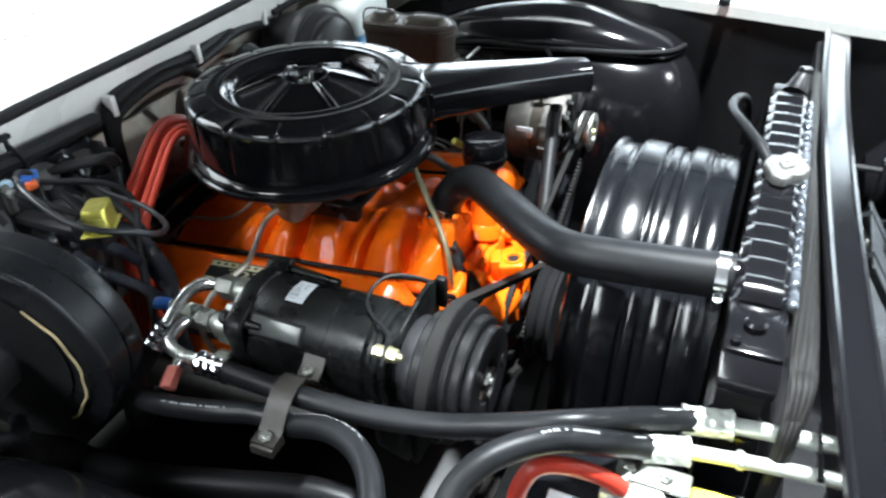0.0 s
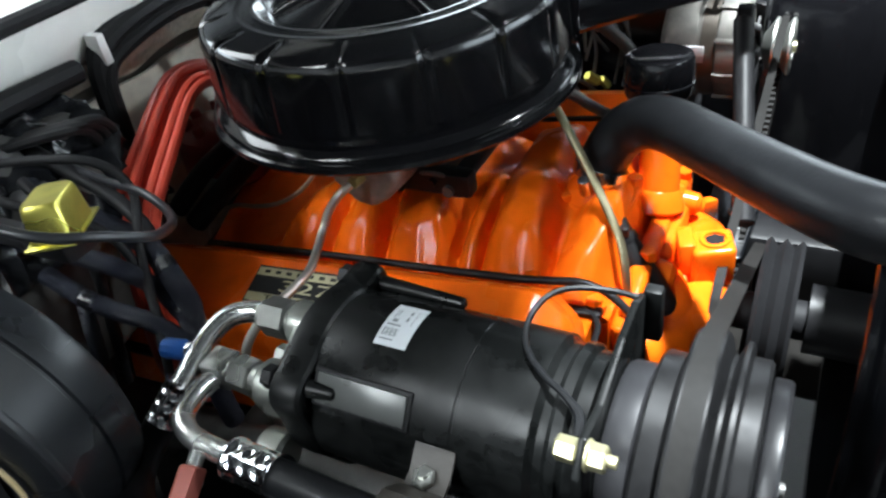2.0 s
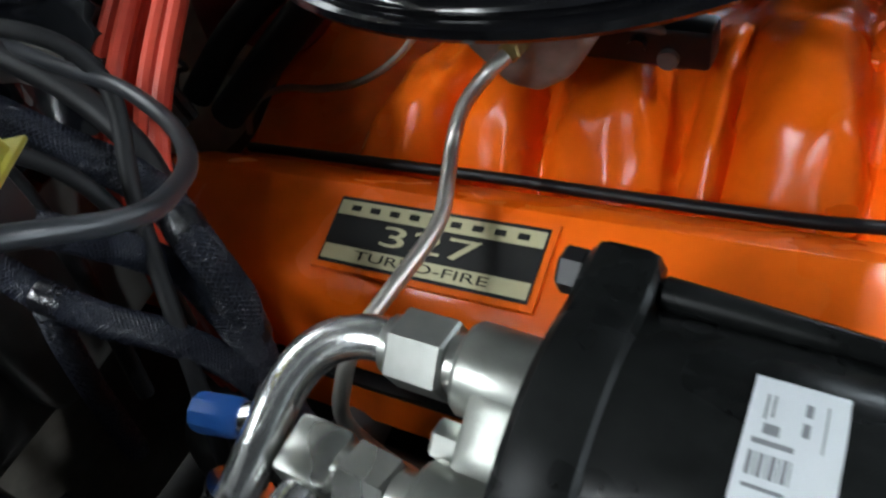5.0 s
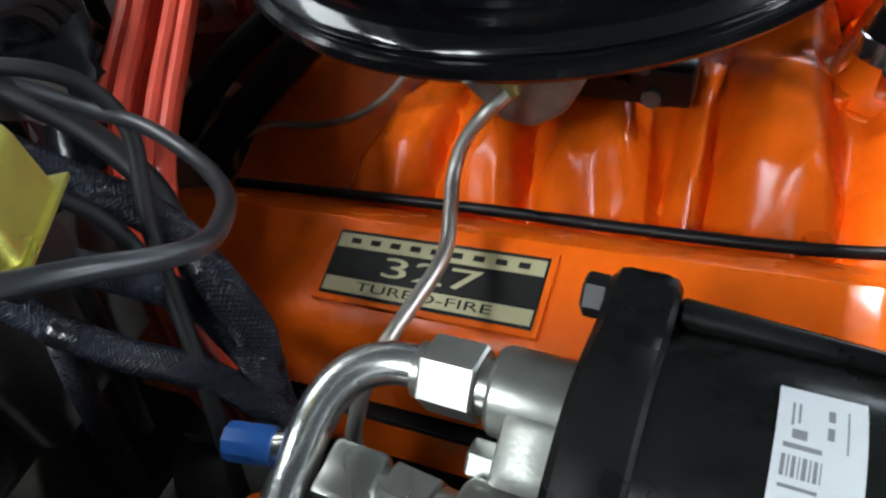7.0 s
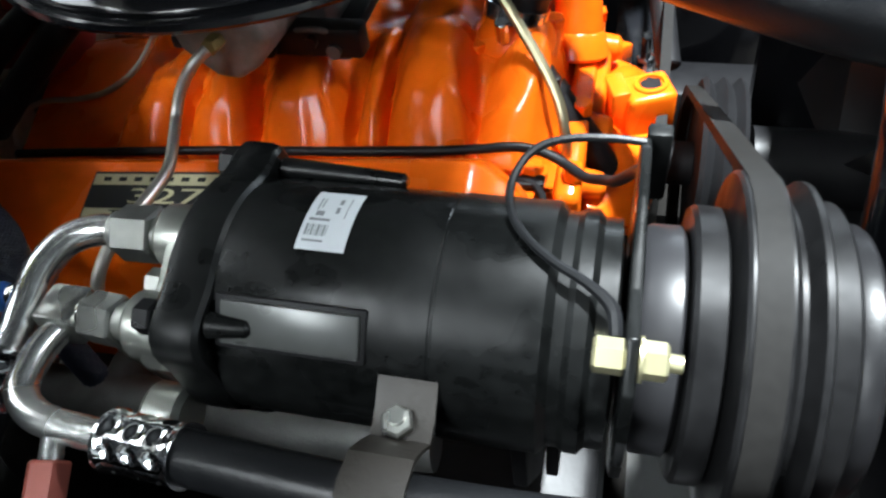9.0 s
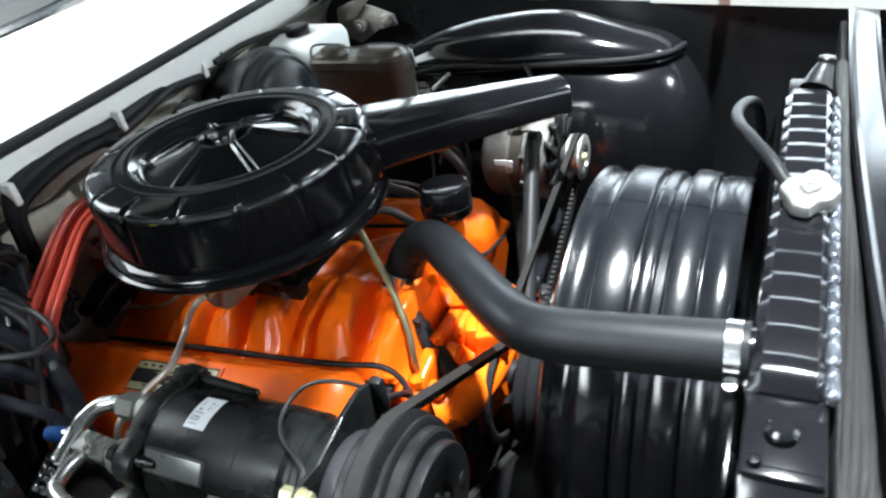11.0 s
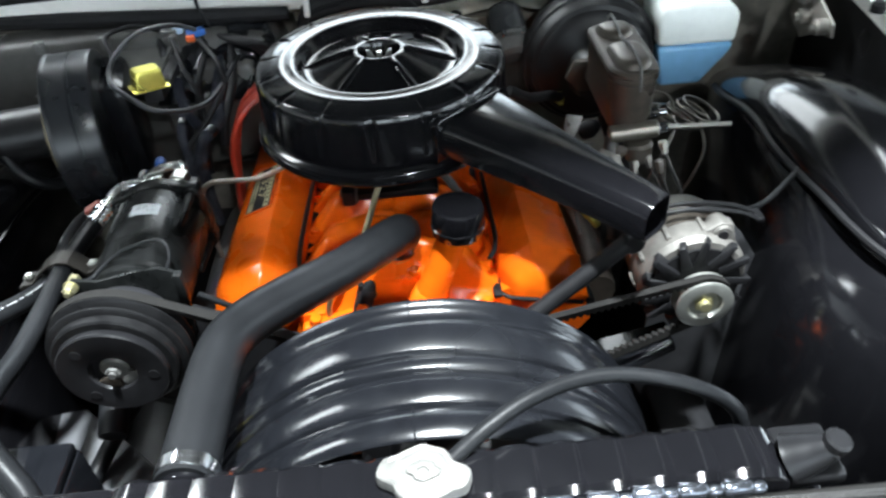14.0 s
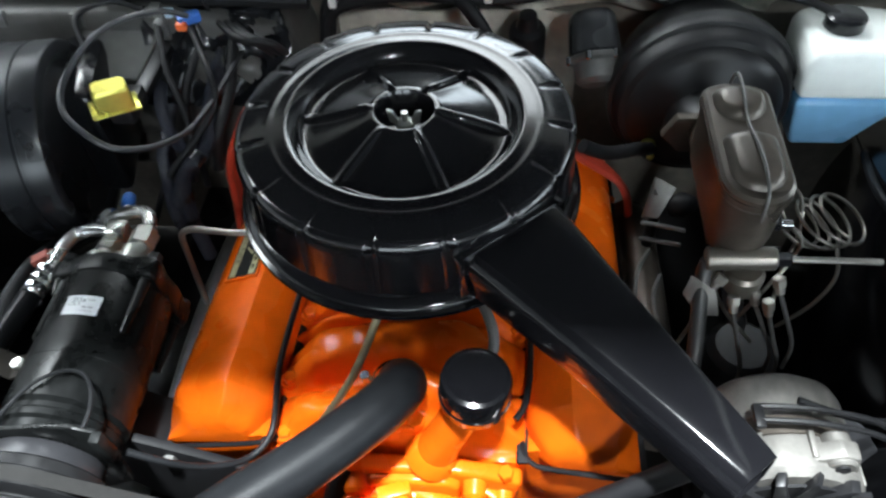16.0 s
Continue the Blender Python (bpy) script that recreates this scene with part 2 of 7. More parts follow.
# ---- the room: floor, with unseen walls, ceiling and windows added for light ----
def room():
    solo("floor", Mesh().box((0, 0, -0.05), (16.4, 16.4, 0.1)), FLOOR, "polished grey concrete showroom floor", "floor", "structure")
    solo("ceiling", Mesh().box((0, 0, 4.55), (16.4, 16.4, 0.1)), CEIL, "unseen dark ceiling added to keep overhead reflections dark", "ceiling", "structure")
    k = 0
    for nm, turn, holes in (("wall_north", 0, ((-5.0, -1.6), (-0.9, 1.5), (1.9, 3.1), (3.8, 6.6))), ("wall_east", 90, ((-5.2, -1.8), (-1.1, 2.3))), ("wall_south", 180, ()), ("wall_west", 270, ((-2.6, 2.6),))):
        R = Matrix.Rotation(-radians(turn), 3, "Z")
        m = Mesh()
        xs = [-8.0] + [q for h in holes for q in h] + [8.0]
        for a, b in zip(xs[::2], xs[1::2]):
            m.box(R @ v3((a + b) / 2, 8.1, 2.25), (b - a, 0.2, 4.5), 0, R)
        for a, b in holes:
            z0, z1 = 2.8 if turn == 270 else 0.6, 4.35 if turn == 270 or b - a < 2 else 3.4
            m.box(R @ v3((a + b) / 2, 8.1, z0 / 2), (b - a, 0.2, z0), 0, R)
            m.box(R @ v3((a + b) / 2, 8.1, (z1 + 4.5) / 2), (b - a, 0.2, 4.5 - z1), 0, R)
        solo(nm, m, WALL, "unseen plain pale wall added to close the room", "wall", "structure")
        for a, b in holes:
            k += 1
            z0, z1 = 2.8 if turn == 270 else 0.6, 4.35 if turn == 270 or b - a < 2 else 3.4
            w = thing("window_%d" % k, R @ v3((a + b) / 2, 8.1, z0), "unseen window opening added for daylight and reflections, with a dark metal frame", "window", "showroom windows", "structure")
            fr = Mesh()
            for c, sz in ((((a + b) / 2, 8.1, z0 + 0.03), (b - a, 0.08, 0.06)), (((a + b) / 2, 8.1, z1 - 0.03), (b - a, 0.08, 0.06)), ((a + 0.03, 8.1, (z0 + z1) / 2), (0.06, 0.08, z1 - z0 - 0.12)),
                          ((b - 0.03, 8.1, (z0 + z1) / 2), (0.06, 0.08, z1 - z0 - 0.12)), (((a + b) / 2, 8.1, (z0 + z1) / 2), (0.05, 0.08, z1 - z0 - 0.12))):
                fr.box(R @ Vector(c), sz, 0, R)
            part("window_frame", fr, SATIN_BLACK, w)


room()


# ---- the car round the engine bay ----
def cowl_edge(y):
    return -0.262 - 0.04 * (y / 0.7) ** 2 + 0.03 * max(0, -y - 0.2)


def car_body():
    car = thing("car", (-0.3, 0, 0.3), "white car body with an open, black-painted engine bay", "car")
    # cowl with its rows of air slots
    m = Mesh()
    ys = [-0.95 + 0.0065 * i for i in range(293)]
    xs = [0.0, 0.10, 0.202, 0.238, 0.258, 0.290, 0.31, 0.42]
    rows = []
    for s in xs:
        rows.append([v3(cowl_edge(y) - s, y, 0.952 + 0.07 * s - 0.05 * (y / 0.95) ** 4) for y in ys])
    n = len(ys)
    fs = []
    for i in range(len(xs) - 1):
        for j in range(n - 1):
            if i in (2, 4) and j % 2 and abs(ys[j]) < 0.64:
                continue
            fs.append((i * n + j, i * n + j + 1, (i + 1) * n + j + 1, (i + 1) * n + j))
    top = [p for r in rows for p in r]
    k = len(top)
    m.add(top + [p - v3(0, 0, 0.0015) for p in top], fs + [tuple(k + q for q in f[::-1]) for f in fs])
    # folded front edge down to the firewall
    m.sheet(lambda u, v: (cowl_edge(-0.95 + 1.9 * v) - 0.028 * u, -0.95 + 1.9 * v, 0.952 - 0.062 * u - 0.05 * (abs(1.9 * v - 0.95) / 0.95) ** 4), 3, 40, (-0.002, 0, 0))
    part("cowl_panel", m, WHITE_PAINT, car, "glossy white cowl panel with rows of air slots", 30)
    # plenum sheet in matt black, which puts the slots' shade into its colour
    part("cowl_plenum", Mesh().box((-0.50, 0, 0.915), (0.37, 1.80, 0.004)).box((-0.684, 0, 0.945), (0.004, 1.80, 0.058)), RUBBER_DARK, car, "unseen plenum floor coloured dark for the shade in the slots")
    m = Mesh().tube([(cowl_edge(y) - 0.004, y, 0.957 - 0.05 * (y / 0.95) ** 4) for y in [-0.93 + 0.0775 * i for i in range(25)]], 0.0085, 10, 3)
    part("cowl_seal", m, RUBBER_DARK, car, "black rubber seal along the cowl edge")
    m = Mesh().sheet(lambda u, v: (-0.375 + 0.085 * max(0, (u - 0.86) / 0.14) ** 2, -0.86 + 1.72 * v, 0.3 + 0.592 * u), 30, 24, (-0.01, 0, 0))
    part("firewall", m, mat("aged_firewall_paint", (0.16, 0.148, 0.125), 0.5, vary=0.35, bump=0.3, bump_scale=120), car, "aged grey-beige painted firewall")
    m = Mesh().sheet(lambda u, v: (-0.352 + 0.045 * u + 0.004 * math.sin(31 * v + 9 * u) * math.sin(17 * v), -0.16 + 0.62 * v, 0.835 + 0.062 * u + 0.006 * math.sin(23 * v) * (1 - u)), 8, 60, (-0.006, 0, 0))
    part("insulation_edge", m, mat("cream_felt", (0.70, 0.67, 0.57), 0.8, vary=0.3, grain=120, bump=0.8, bump_scale=90), car, "cream felt insulation edge")
    # added paler sheet standing in for the firewall's own aged paint
    m = Mesh().sheet(lambda u, v: (-0.362 + 0.006 * math.sin(9 * v + 5 * u) + 0.004 * math.sin(21 * v), -0.15 + 0.36 * v, 0.56 + 0.26 * u), 14, 24, (-0.006, 0, 0))
    part("pale_firewall_area", m, mat("pale_firewall_paint", (0.60, 0.57, 0.49), 0.7, vary=0.35, grain=40, bump=0.6, bump_scale=70), car, "added grey-beige sheet for the firewall's aged paint behind the engine")
    # windscreen foot
    m = Mesh().tube([(-0.70 - 0.1 * (y / 0.8) ** 2, y, 0.985) for y in (-0.85, -0.4, 0, 0.4, 0.85)], 0.012, 8)
    part("windscreen_trim", m, CHROME, car, "bright windscreen trim")
    for s in (1, -1):
        # fender top: lip, gutter and crown
        prof = [(0.695, 0.890), (0.695, 0.912), (0.702, 0.918), (0.722, 0.918), (0.726, 0.905), (0.748, 0.905), (0.752, 0.922), (0.80, 0.932), (0.90, 0.925), (0.97, 0.885), (0.995, 0.80), (0.99, 0.70)]
        m = Mesh()
        rings = []
        for i in range(15):
            x = -0.34 + 1.5 * i / 14
            rings.append([v3(x, s * (y + 0.078 - 0.115 * x), z - 0.022 - 0.025 * max(0, x + 0.1)) for y, z in prof])
        m.rings(rings, False, False)
        k = len(m.v)
        fen = part("fender", m, WHITE_PAINT, car, "white front fender with a folded inner lip", 30)
        # rubber hood bumpers on the lip
        for bx in (-0.08, 0.52):
            b = Mesh().rev([(0.012, 0), (0.012, 0.012), (0.008, 0.017), (0.0, 0.018)], (bx, s * (0.815 - 0.115 * bx - 0.052), 0.893 - 0.025 * max(0, bx + 0.1)), seg=14)
            part("hood_bumper", b, RUBBER_DARK, fen, "black rubber hood bumper")
    # nose of the car ahead of the bay
    part("grille_panel", Mesh().box((1.16, 0, 0.50), (0.02, 1.8, 0.56), 0.004), SATIN_BLACK, car, "black grille panel")
    part("lower_pan", Mesh().box((0.95, 0, 0.235), (0.42, 1.6, 0.01), 0.002), SATIN_BLACK, car, "black lower pan")
    # raised hood above the bay, outside dark pad towards the engine
    a = radians(52)
    d, n = v3(math.cos(a), 0, math.sin(a)), v3(-math.sin(a), 0, math.cos(a))
    o = v3(-0.30, 0, 1.18)
    rings = []
    for i in range(9):
        t = 1.30 * i / 8
        rings.append([o + d * t + v3(0, 0.74 * q - 0.03 * q * i / 8, 0) + n * (0.012 + 0.03 * (1 - q * q)) for q in [-1 + 0.125 * k for k in range(17)]])
    m = Mesh().rings(rings, False, False)
    k = len(m.v)
    m.add([Vector(p) - n * 0.012 for p in m.v], [tuple(k + j for j in f[::-1]) for f in m.f])
    hood = part("hood", m, WHITE_PAINT, car, "raised white hood")
    m = Mesh().slab([o + d * 0.06 + v3(0, -0.68, 0), o + d * 1.24 + v3(0, -0.66, 0), o + d * 1.24 + v3(0, 0.66, 0), o + d * 0.06 + v3(0, 0.68, 0)], n * -0.012, 0.004)
    part("insulation_pad", m, RUBBER_DARK, hood, "dark insulation pad")
    return car


def lerp_table(table, x):
    """Smooth run through rows of (station, values...)."""
    n = len(table)
    i = 0
    while i < n - 2 and x > table[i + 1][0]:
        i += 1
    p0, p1, p2, p3 = table[max(0, i - 1)], table[i], table[i + 1], table[min(n - 1, i + 2)]
    h = p2[0] - p1[0]
    k = min(1, max(0, (x - p1[0]) / h))
    out = []
    for j in range(1, len(p1)):
        m1 = (p2[j] - p0[j]) / (p2[0] - p0[0]) * h
        m2 = (p3[j] - p1[j]) / (p3[0] - p1[0]) * h
        out.append((2 * k ** 3 - 3 * k * k + 1) * p1[j] + (k ** 3 - 2 * k * k + k) * m1 + (3 * k * k - 2 * k ** 3) * p2[j] + (k ** 3 - k * k) * m2)
    return out


# the wheelhouse along its seam: station, seam x, y, z, ridge x, y, z
HOUSE = [(0.0, -0.25, 0.600, 0.700, -0.24, 0.660, 0.735), (0.14, -0.12, 0.562, 0.758, -0.11, 0.650, 0.800), (0.30, 0.0, 0.545, 0.793, 0.02, 0.640, 0.848), (0.50, 0.16, 0.540, 0.806, 0.15, 0.640, 0.870),
         (0.66, 0.29, 0.548, 0.812, 0.24, 0.645, 0.872), (0.78, 0.380, 0.562, 0.808, 0.30, 0.652, 0.860), (0.90, 0.440, 0.596, 0.804, 0.35, 0.668, 0.842), (1.0, 0.462, 0.660, 0.798, 0.380, 0.690, 0.828)]


def inner_fender(s):
    g = thing("inner_fender", (0.2, s * 0.6, 0.4), "gloss black inner fender with a domed wheelhouse", "inner fender", "inner fenders")
    low, out = (0.0, 0.0) if s > 0 else (0.07, 0.045)

    def dome(u, v):
        sx, sy, sz, rx, ry, rz = lerp_table(HOUSE, u)
        a = v * math.pi * 0.62
        k, h = math.sin(min(a, math.pi / 2)), 1 - math.cos(min(a, math.pi / 2))
        x, y, z = sx + (rx - sx) * h, sy + (ry - sy) * h, sz + (rz - sz) * k
        if a > math.pi / 2:
            e = (a - math.pi / 2) / (math.pi * 0.12)
            y, z = y + (0.772 - 0.115 * x - ry) * e, z - 0.05 * e * e
        return x, s * (y + out * (1 - v)), z - low
    m = Mesh().sheet(dome, 48, 18, (0, 0, -0.003))
    part("wheelhouse", m, GLOSS_BLACK, g, "domed gloss black wheelhouse top", 60)

    def barrel(u, v):
        sx, sy, sz, rx, ry, rz = lerp_table(HOUSE, u)
        p, q = lerp_table(HOUSE, max(0, u - 0.03)), lerp_table(HOUSE, min(1, u + 0.03))
        n = Vector((q[1] - p[1], -(q[0] - p[0]))).normalized()
        d = (sz - 0.32) * v
        grow = 0.088 * (1 - math.exp(-d / 0.06)) * (0.3 + 0.7 * math.exp(-((u - 0.82) / 0.3) ** 2)) - 0.006
        return sx + n.x * grow, s * (sy + out + n.y * grow), sz - low - 0.006 - d
    m = Mesh().sheet(barrel, 48, 22, (0, s * 0.003, 0))
    part("apron", m, GLOSS_BLACK, g, "rounded gloss black wheel well wall", 60)
    m = Mesh().sheet(lambda u, v: (-0.40 + 1.32 * u, s * (0.776 + 0.004 * math.sin(9 * u) - 0.115 * (-0.40 + 1.32 * u)), 0.872 - 0.025 * max(0, -0.23 + 1.25 * u) - 0.57 * v), 16, 6, (0, s * 0.002, 0))
    part("side_panel", m, SATIN_BLACK, g, "black inner side panel under the fender lip")
    line = [lerp_table(HOUSE, i / 40)[:3] for i in range(41)]
    m = Mesh().tube([(x, s * (y + out - 0.002), z - low - 0.003) for x, y, z in line], 0.004, 8, 1)
    part("seam_bead", m, GLOSS_BLACK, g, "rolled seam bead")
    if s > 0:
        m = Mesh().tube([(x, y - 0.004 + 0.003 * math.sin(x * 31), z + 0.004 + 0.004 * math.sin(x * 19)) for x, y, z in line[4::3]], 0.0052, 8, 3)
        solo("cable", m, RUBBER_DARK, "black cable clipped along the wheelhouse seam", "cable")
        m = Mesh().tube([(0.205, 0.541, 0.813), (0.222, 0.52, 0.806), (0.245, 0.48, 0.79), (0.25, 0.44, 0.79), (0.235, 0.385, 0.795)], 0.0036, 8, 4)
        solo("cable", m, RUBBER, "thin cable branching from the seam to the alternator", "cable")
        for x, y, z in ((0.161, 0.561, 0.806),):
            solo("cable_clip", Mesh().tube([(x + 0.008, y - 0.014, z - 0.002), (x, y, z + 0.006), (x - 0.014, y + 0.032, z + 0.012)], 0.0035, 8, 3), RUBBER_DARK, "black plastic clip holding the cable", "clip", group="cable clips")
    return g


car = car_body()
for s in (1, -1):
    inner_fender(s)


def radiator():
    g = thing("radiator", (0.66, 0.0, 0.35), "black radiator with a ribbed top tank and crimped front seam", "radiator")
    y0, y1 = -0.225, 0.305
    m = Mesh()
    rings = []
    n = 264
    for i in range(n + 1):
        y = y0 + (y1 - y0) * i / n
        rib = 0.0025 * math.sin(math.pi * ((y - y0) / 0.034 % 1) ** 1.5) ** 0.6
        end = max(0, (abs(y - (y0 + y1) / 2) - (y1 - y0) / 2 + 0.02) / 0.02)
        t = 0.8820 + rib - 0.010 * end ** 2
        rings.append([v3(0.634, y, 0.80), v3(0.634 - 0.6 * rib, y, 0.866), v3(0.637 - 0.5 * rib, y, t - 0.007), v3(0.643, y, t - 0.001), v3(0.661, y, t), v3(0.680, y, t - 0.001), v3(0.685 + 0.4 * rib, y, t - 0.006), v3(0.687 + 0.5 * rib, y, 0.864), v3(0.690, y, 0.80)])
    m.rings(rings)
    part("top_tank", m, GLOSS_BLACK, g, "ribbed gloss black top tank", 30)
    # crimped seam along the front of the tank; bright metal colour imitates its highlights
    tab = Mesh().box((0, 0, 0), (0.011, 0.026, 0.013), 0.005, None, 3).box((0.0005, 0.017, -0.0015), (0.009, 0.013, 0.010), 0.004, None, 3).build("crimp", mat("bright_highlight_seam", (0.19, 0.205, 0.235), 0.24, 0.9, vary=0.4, grain=120, bump=0.4, bump_scale=180))
    for i in range(15):
        ob = new("crimp", tab)
        ob.parent = g
        ob.location = v3(0.690, y0 + 0.010 + 0.034 * i, 0.8745 + 0.001 * math.sin(i * 1.7)) - v3(0.66, 0, 0.35)
    m = Mesh()
    m.box((0.662, -0.262, 0.864), (0.054, 0.075, 0.012), 0.004)
    m.slab([(0.634, -0.29, 0.872), (0.690, -0.29, 0.872), (0.688, -0.318, 0.848), (0.636, -0.318, 0.848)], (0, -0.004, -0.012), 0.003)
    m.rev([(0.011, 0), (0.011, 0.003), (0.008, 0.006), (0.0, 0.006)], (0.66, -0.262, 0.8735), seg=16)
    m.rev([(0.005, 0), (0.005, 0.002), (0, 0.003)], (0.645, -0.29, 0.8735), seg=10)
    part("end_plate", m, GLOSS_BLACK, g, "flat black mounting end plate")
    m = Mesh().box((0.662, 0.328, 0.865), (0.05, 0.045, 0.014), 0.004).tube([(0.668, 0.312, 0.872), (0.672, 0.326, 0.884), (0.676, 0.336, 0.895)], [0.020, 0.015, 0.010], 12)
    m.rod((0.676, 0.336, 0.895), (0.677, 0.338, 0.906), 0.0105, seg=12, bevel=0.002)
    part("end_fitting", m, SATIN_BLACK, g, "black end fitting with a rubber plug")
    part("core", Mesh().box((0.662, 0.02, 0.58), (0.045, 0.60, 0.45)), SATIN_BLACK, g, "dark finned radiator core")
    part("side_tank", Mesh().box((0.662, -0.29, 0.56), (0.054, 0.04, 0.42), 0.006), GLOSS_BLACK, g)
    part("side_tank", Mesh().box((0.662, 0.335, 0.58), (0.058, 0.05, 0.46), 0.006), GLOSS_BLACK, g)
    m = Mesh().rod((0.645, -0.17, 0.856), (0.615, -0.17, 0.856), 0.0225, seg=20)
    part("inlet_neck", m, GLOSS_BLACK, g)
    m = Mesh().rev([(0.022, -0.004), (0.022, 0.004), (0.019, 0.005), (0.019, 0.012)], (0.666, 0.026, 0.883), seg=24)
    part("filler_neck", m, ZINC, g, "plated filler neck")
    # cap with two ears and a pressed centre
    m = Mesh()
    seg = 56

    def outline(k):
        a = 2 * math.pi * k / seg
        ear = math.exp(-((math.cos(a - 1.35) ** 2 - 1) / 0.15) ** 2)
        return a, 0.0258 + 0.0105 * ear + 0.0007 * math.cos(8 * a)
    rings = []
    for sc, h in ((0.92, 0.0), (1.0, 0.001), (1.0, 0.0095), (0.97, 0.0118), (0.90, 0.0128), (0.80, 0.0122), (0.74, 0.0132), (0.62, 0.0136), (0.44, 0.0130), (0.40, 0.0120), (0.36, 0.0122), (0.33, 0.0150), (0.26, 0.0158), (0.14, 0.0154), (0.10, 0.0138), (0.02, 0.0138)):
        rings.append([v3(0.667 + math.cos(outline(k)[0]) * outline(k)[1] * sc, 0.026 + math.sin(outline(k)[0]) * outline(k)[1] * sc, 0.886 + h) for k in range(seg)])
    m.rings(rings)
    part("filler_cap", m, mat("worn_pale_cap", (0.15, 0.147, 0.138), 0.4, 0.25, vary=0.25, grain=120, bump=0.2), g, "pale worn metal filler cap with two ears")
    m = Mesh().tube([(0.652, 0.044, 0.882), (0.643, 0.058, 0.888), (0.630, 0.080, 0.896), (0.610, 0.115, 0.900), (0.592, 0.160, 0.897), (0.587, 0.205, 0.891), (0.594, 0.255, 0.880), (0.604, 0.294, 0.858), (0.610, 0.308, 0.82), (0.612, 0.31, 0.78)], 0.0068, 12, 8)
    solo("overflow_hose", m, RUBBER, "thin dark grey overflow hose arching from the filler neck", "hose")
    return g


HARNESS = mat("dusty_black_tape", (0.011, 0.0105, 0.010), 0.45, spec=0.3, vary=0.4, grain=200, bump=0.5, bump_scale=600)


def radiator_support():
    g = thing("radiator_support", (0.75, 0, 0.4), "black radiator support panel across the front", "support panel")
    m = Mesh()
    rings = []
    for i in range(41):
        y = -0.66 + 1.32 * i / 40
        x = 0.7145 - 0.043 * y + 0.05 * y * y
        z = 0.868 - 0.02 * (y / 0.66) ** 2 + 0.06 * max(0, y - 0.26) ** 1.5
        rings.append([v3(x, y, z - 0.05), v3(x - 0.001, y, z - 0.006), v3(x + 0.001, y, z), v3(x + 0.005, y, z + 0.0015), v3(x + 0.009, y, z - 0.0005), v3(x + 0.011, y, z - 0.004), v3(x + 0.036, y, z - 0.008),
                      v3(x + 0.039, y, z - 0.0065), v3(x + 0.043, y, z - 0.008), v3(x + 0.047, y, z - 0.026), v3(x + 0.045, y, z - 0.030), v3(x + 0.008, y, z - 0.05)])
    m.rings(rings)
    part("tie_bar", m, GLOSS_BLACK, g, "gloss black upper tie bar with a folded front edge", 14)
    for s in (1, -1):
        part("side_panel", Mesh().box((0.735 - s * 0.02, s * 0.53, 0.58), (0.03, 0.32, 0.50), 0.004), SATIN_BLACK, g)
    part("lower_bar", Mesh().box((0.74, 0, 0.38), (0.06, 1.3, 0.08), 0.006), SATIN_BLACK, g)
    h = thing("wiring_harness", (0.70, 0, 0.86), "black ropey wiring harness behind the tie bar", "wiring")
    for k in range(10):
        a = k * 0.63
        path = [(0.6985 + 0.010 * max(0, j - 5) / 7 + (0.004 + 0.006 * max(0, j - 5) / 7) * math.cos(a + 3 * j / 12), 0.42 - 0.68 * j / 12, 0.860 - 0.014 * (max(0, j - 6) / 6) ** 2 + 0.006 * math.sin(a + 3 * j / 12)) for j in range(13)]
        path += [(0.709 + 0.009 * math.cos(a + 3.2), -0.300, 0.838 + 0.006 * math.sin(a)), (0.706 + 0.006 * math.cos(a + 3.6), -0.330 + 0.004 * math.sin(a), 0.80), (0.703 + 0.005 * math.cos(a + 4), -0.335 + 0.004 * math.sin(a), 0.70)]
        part("cable", Mesh().tube(path, 0.0036, 8, 3), HARNESS, h)
    return g


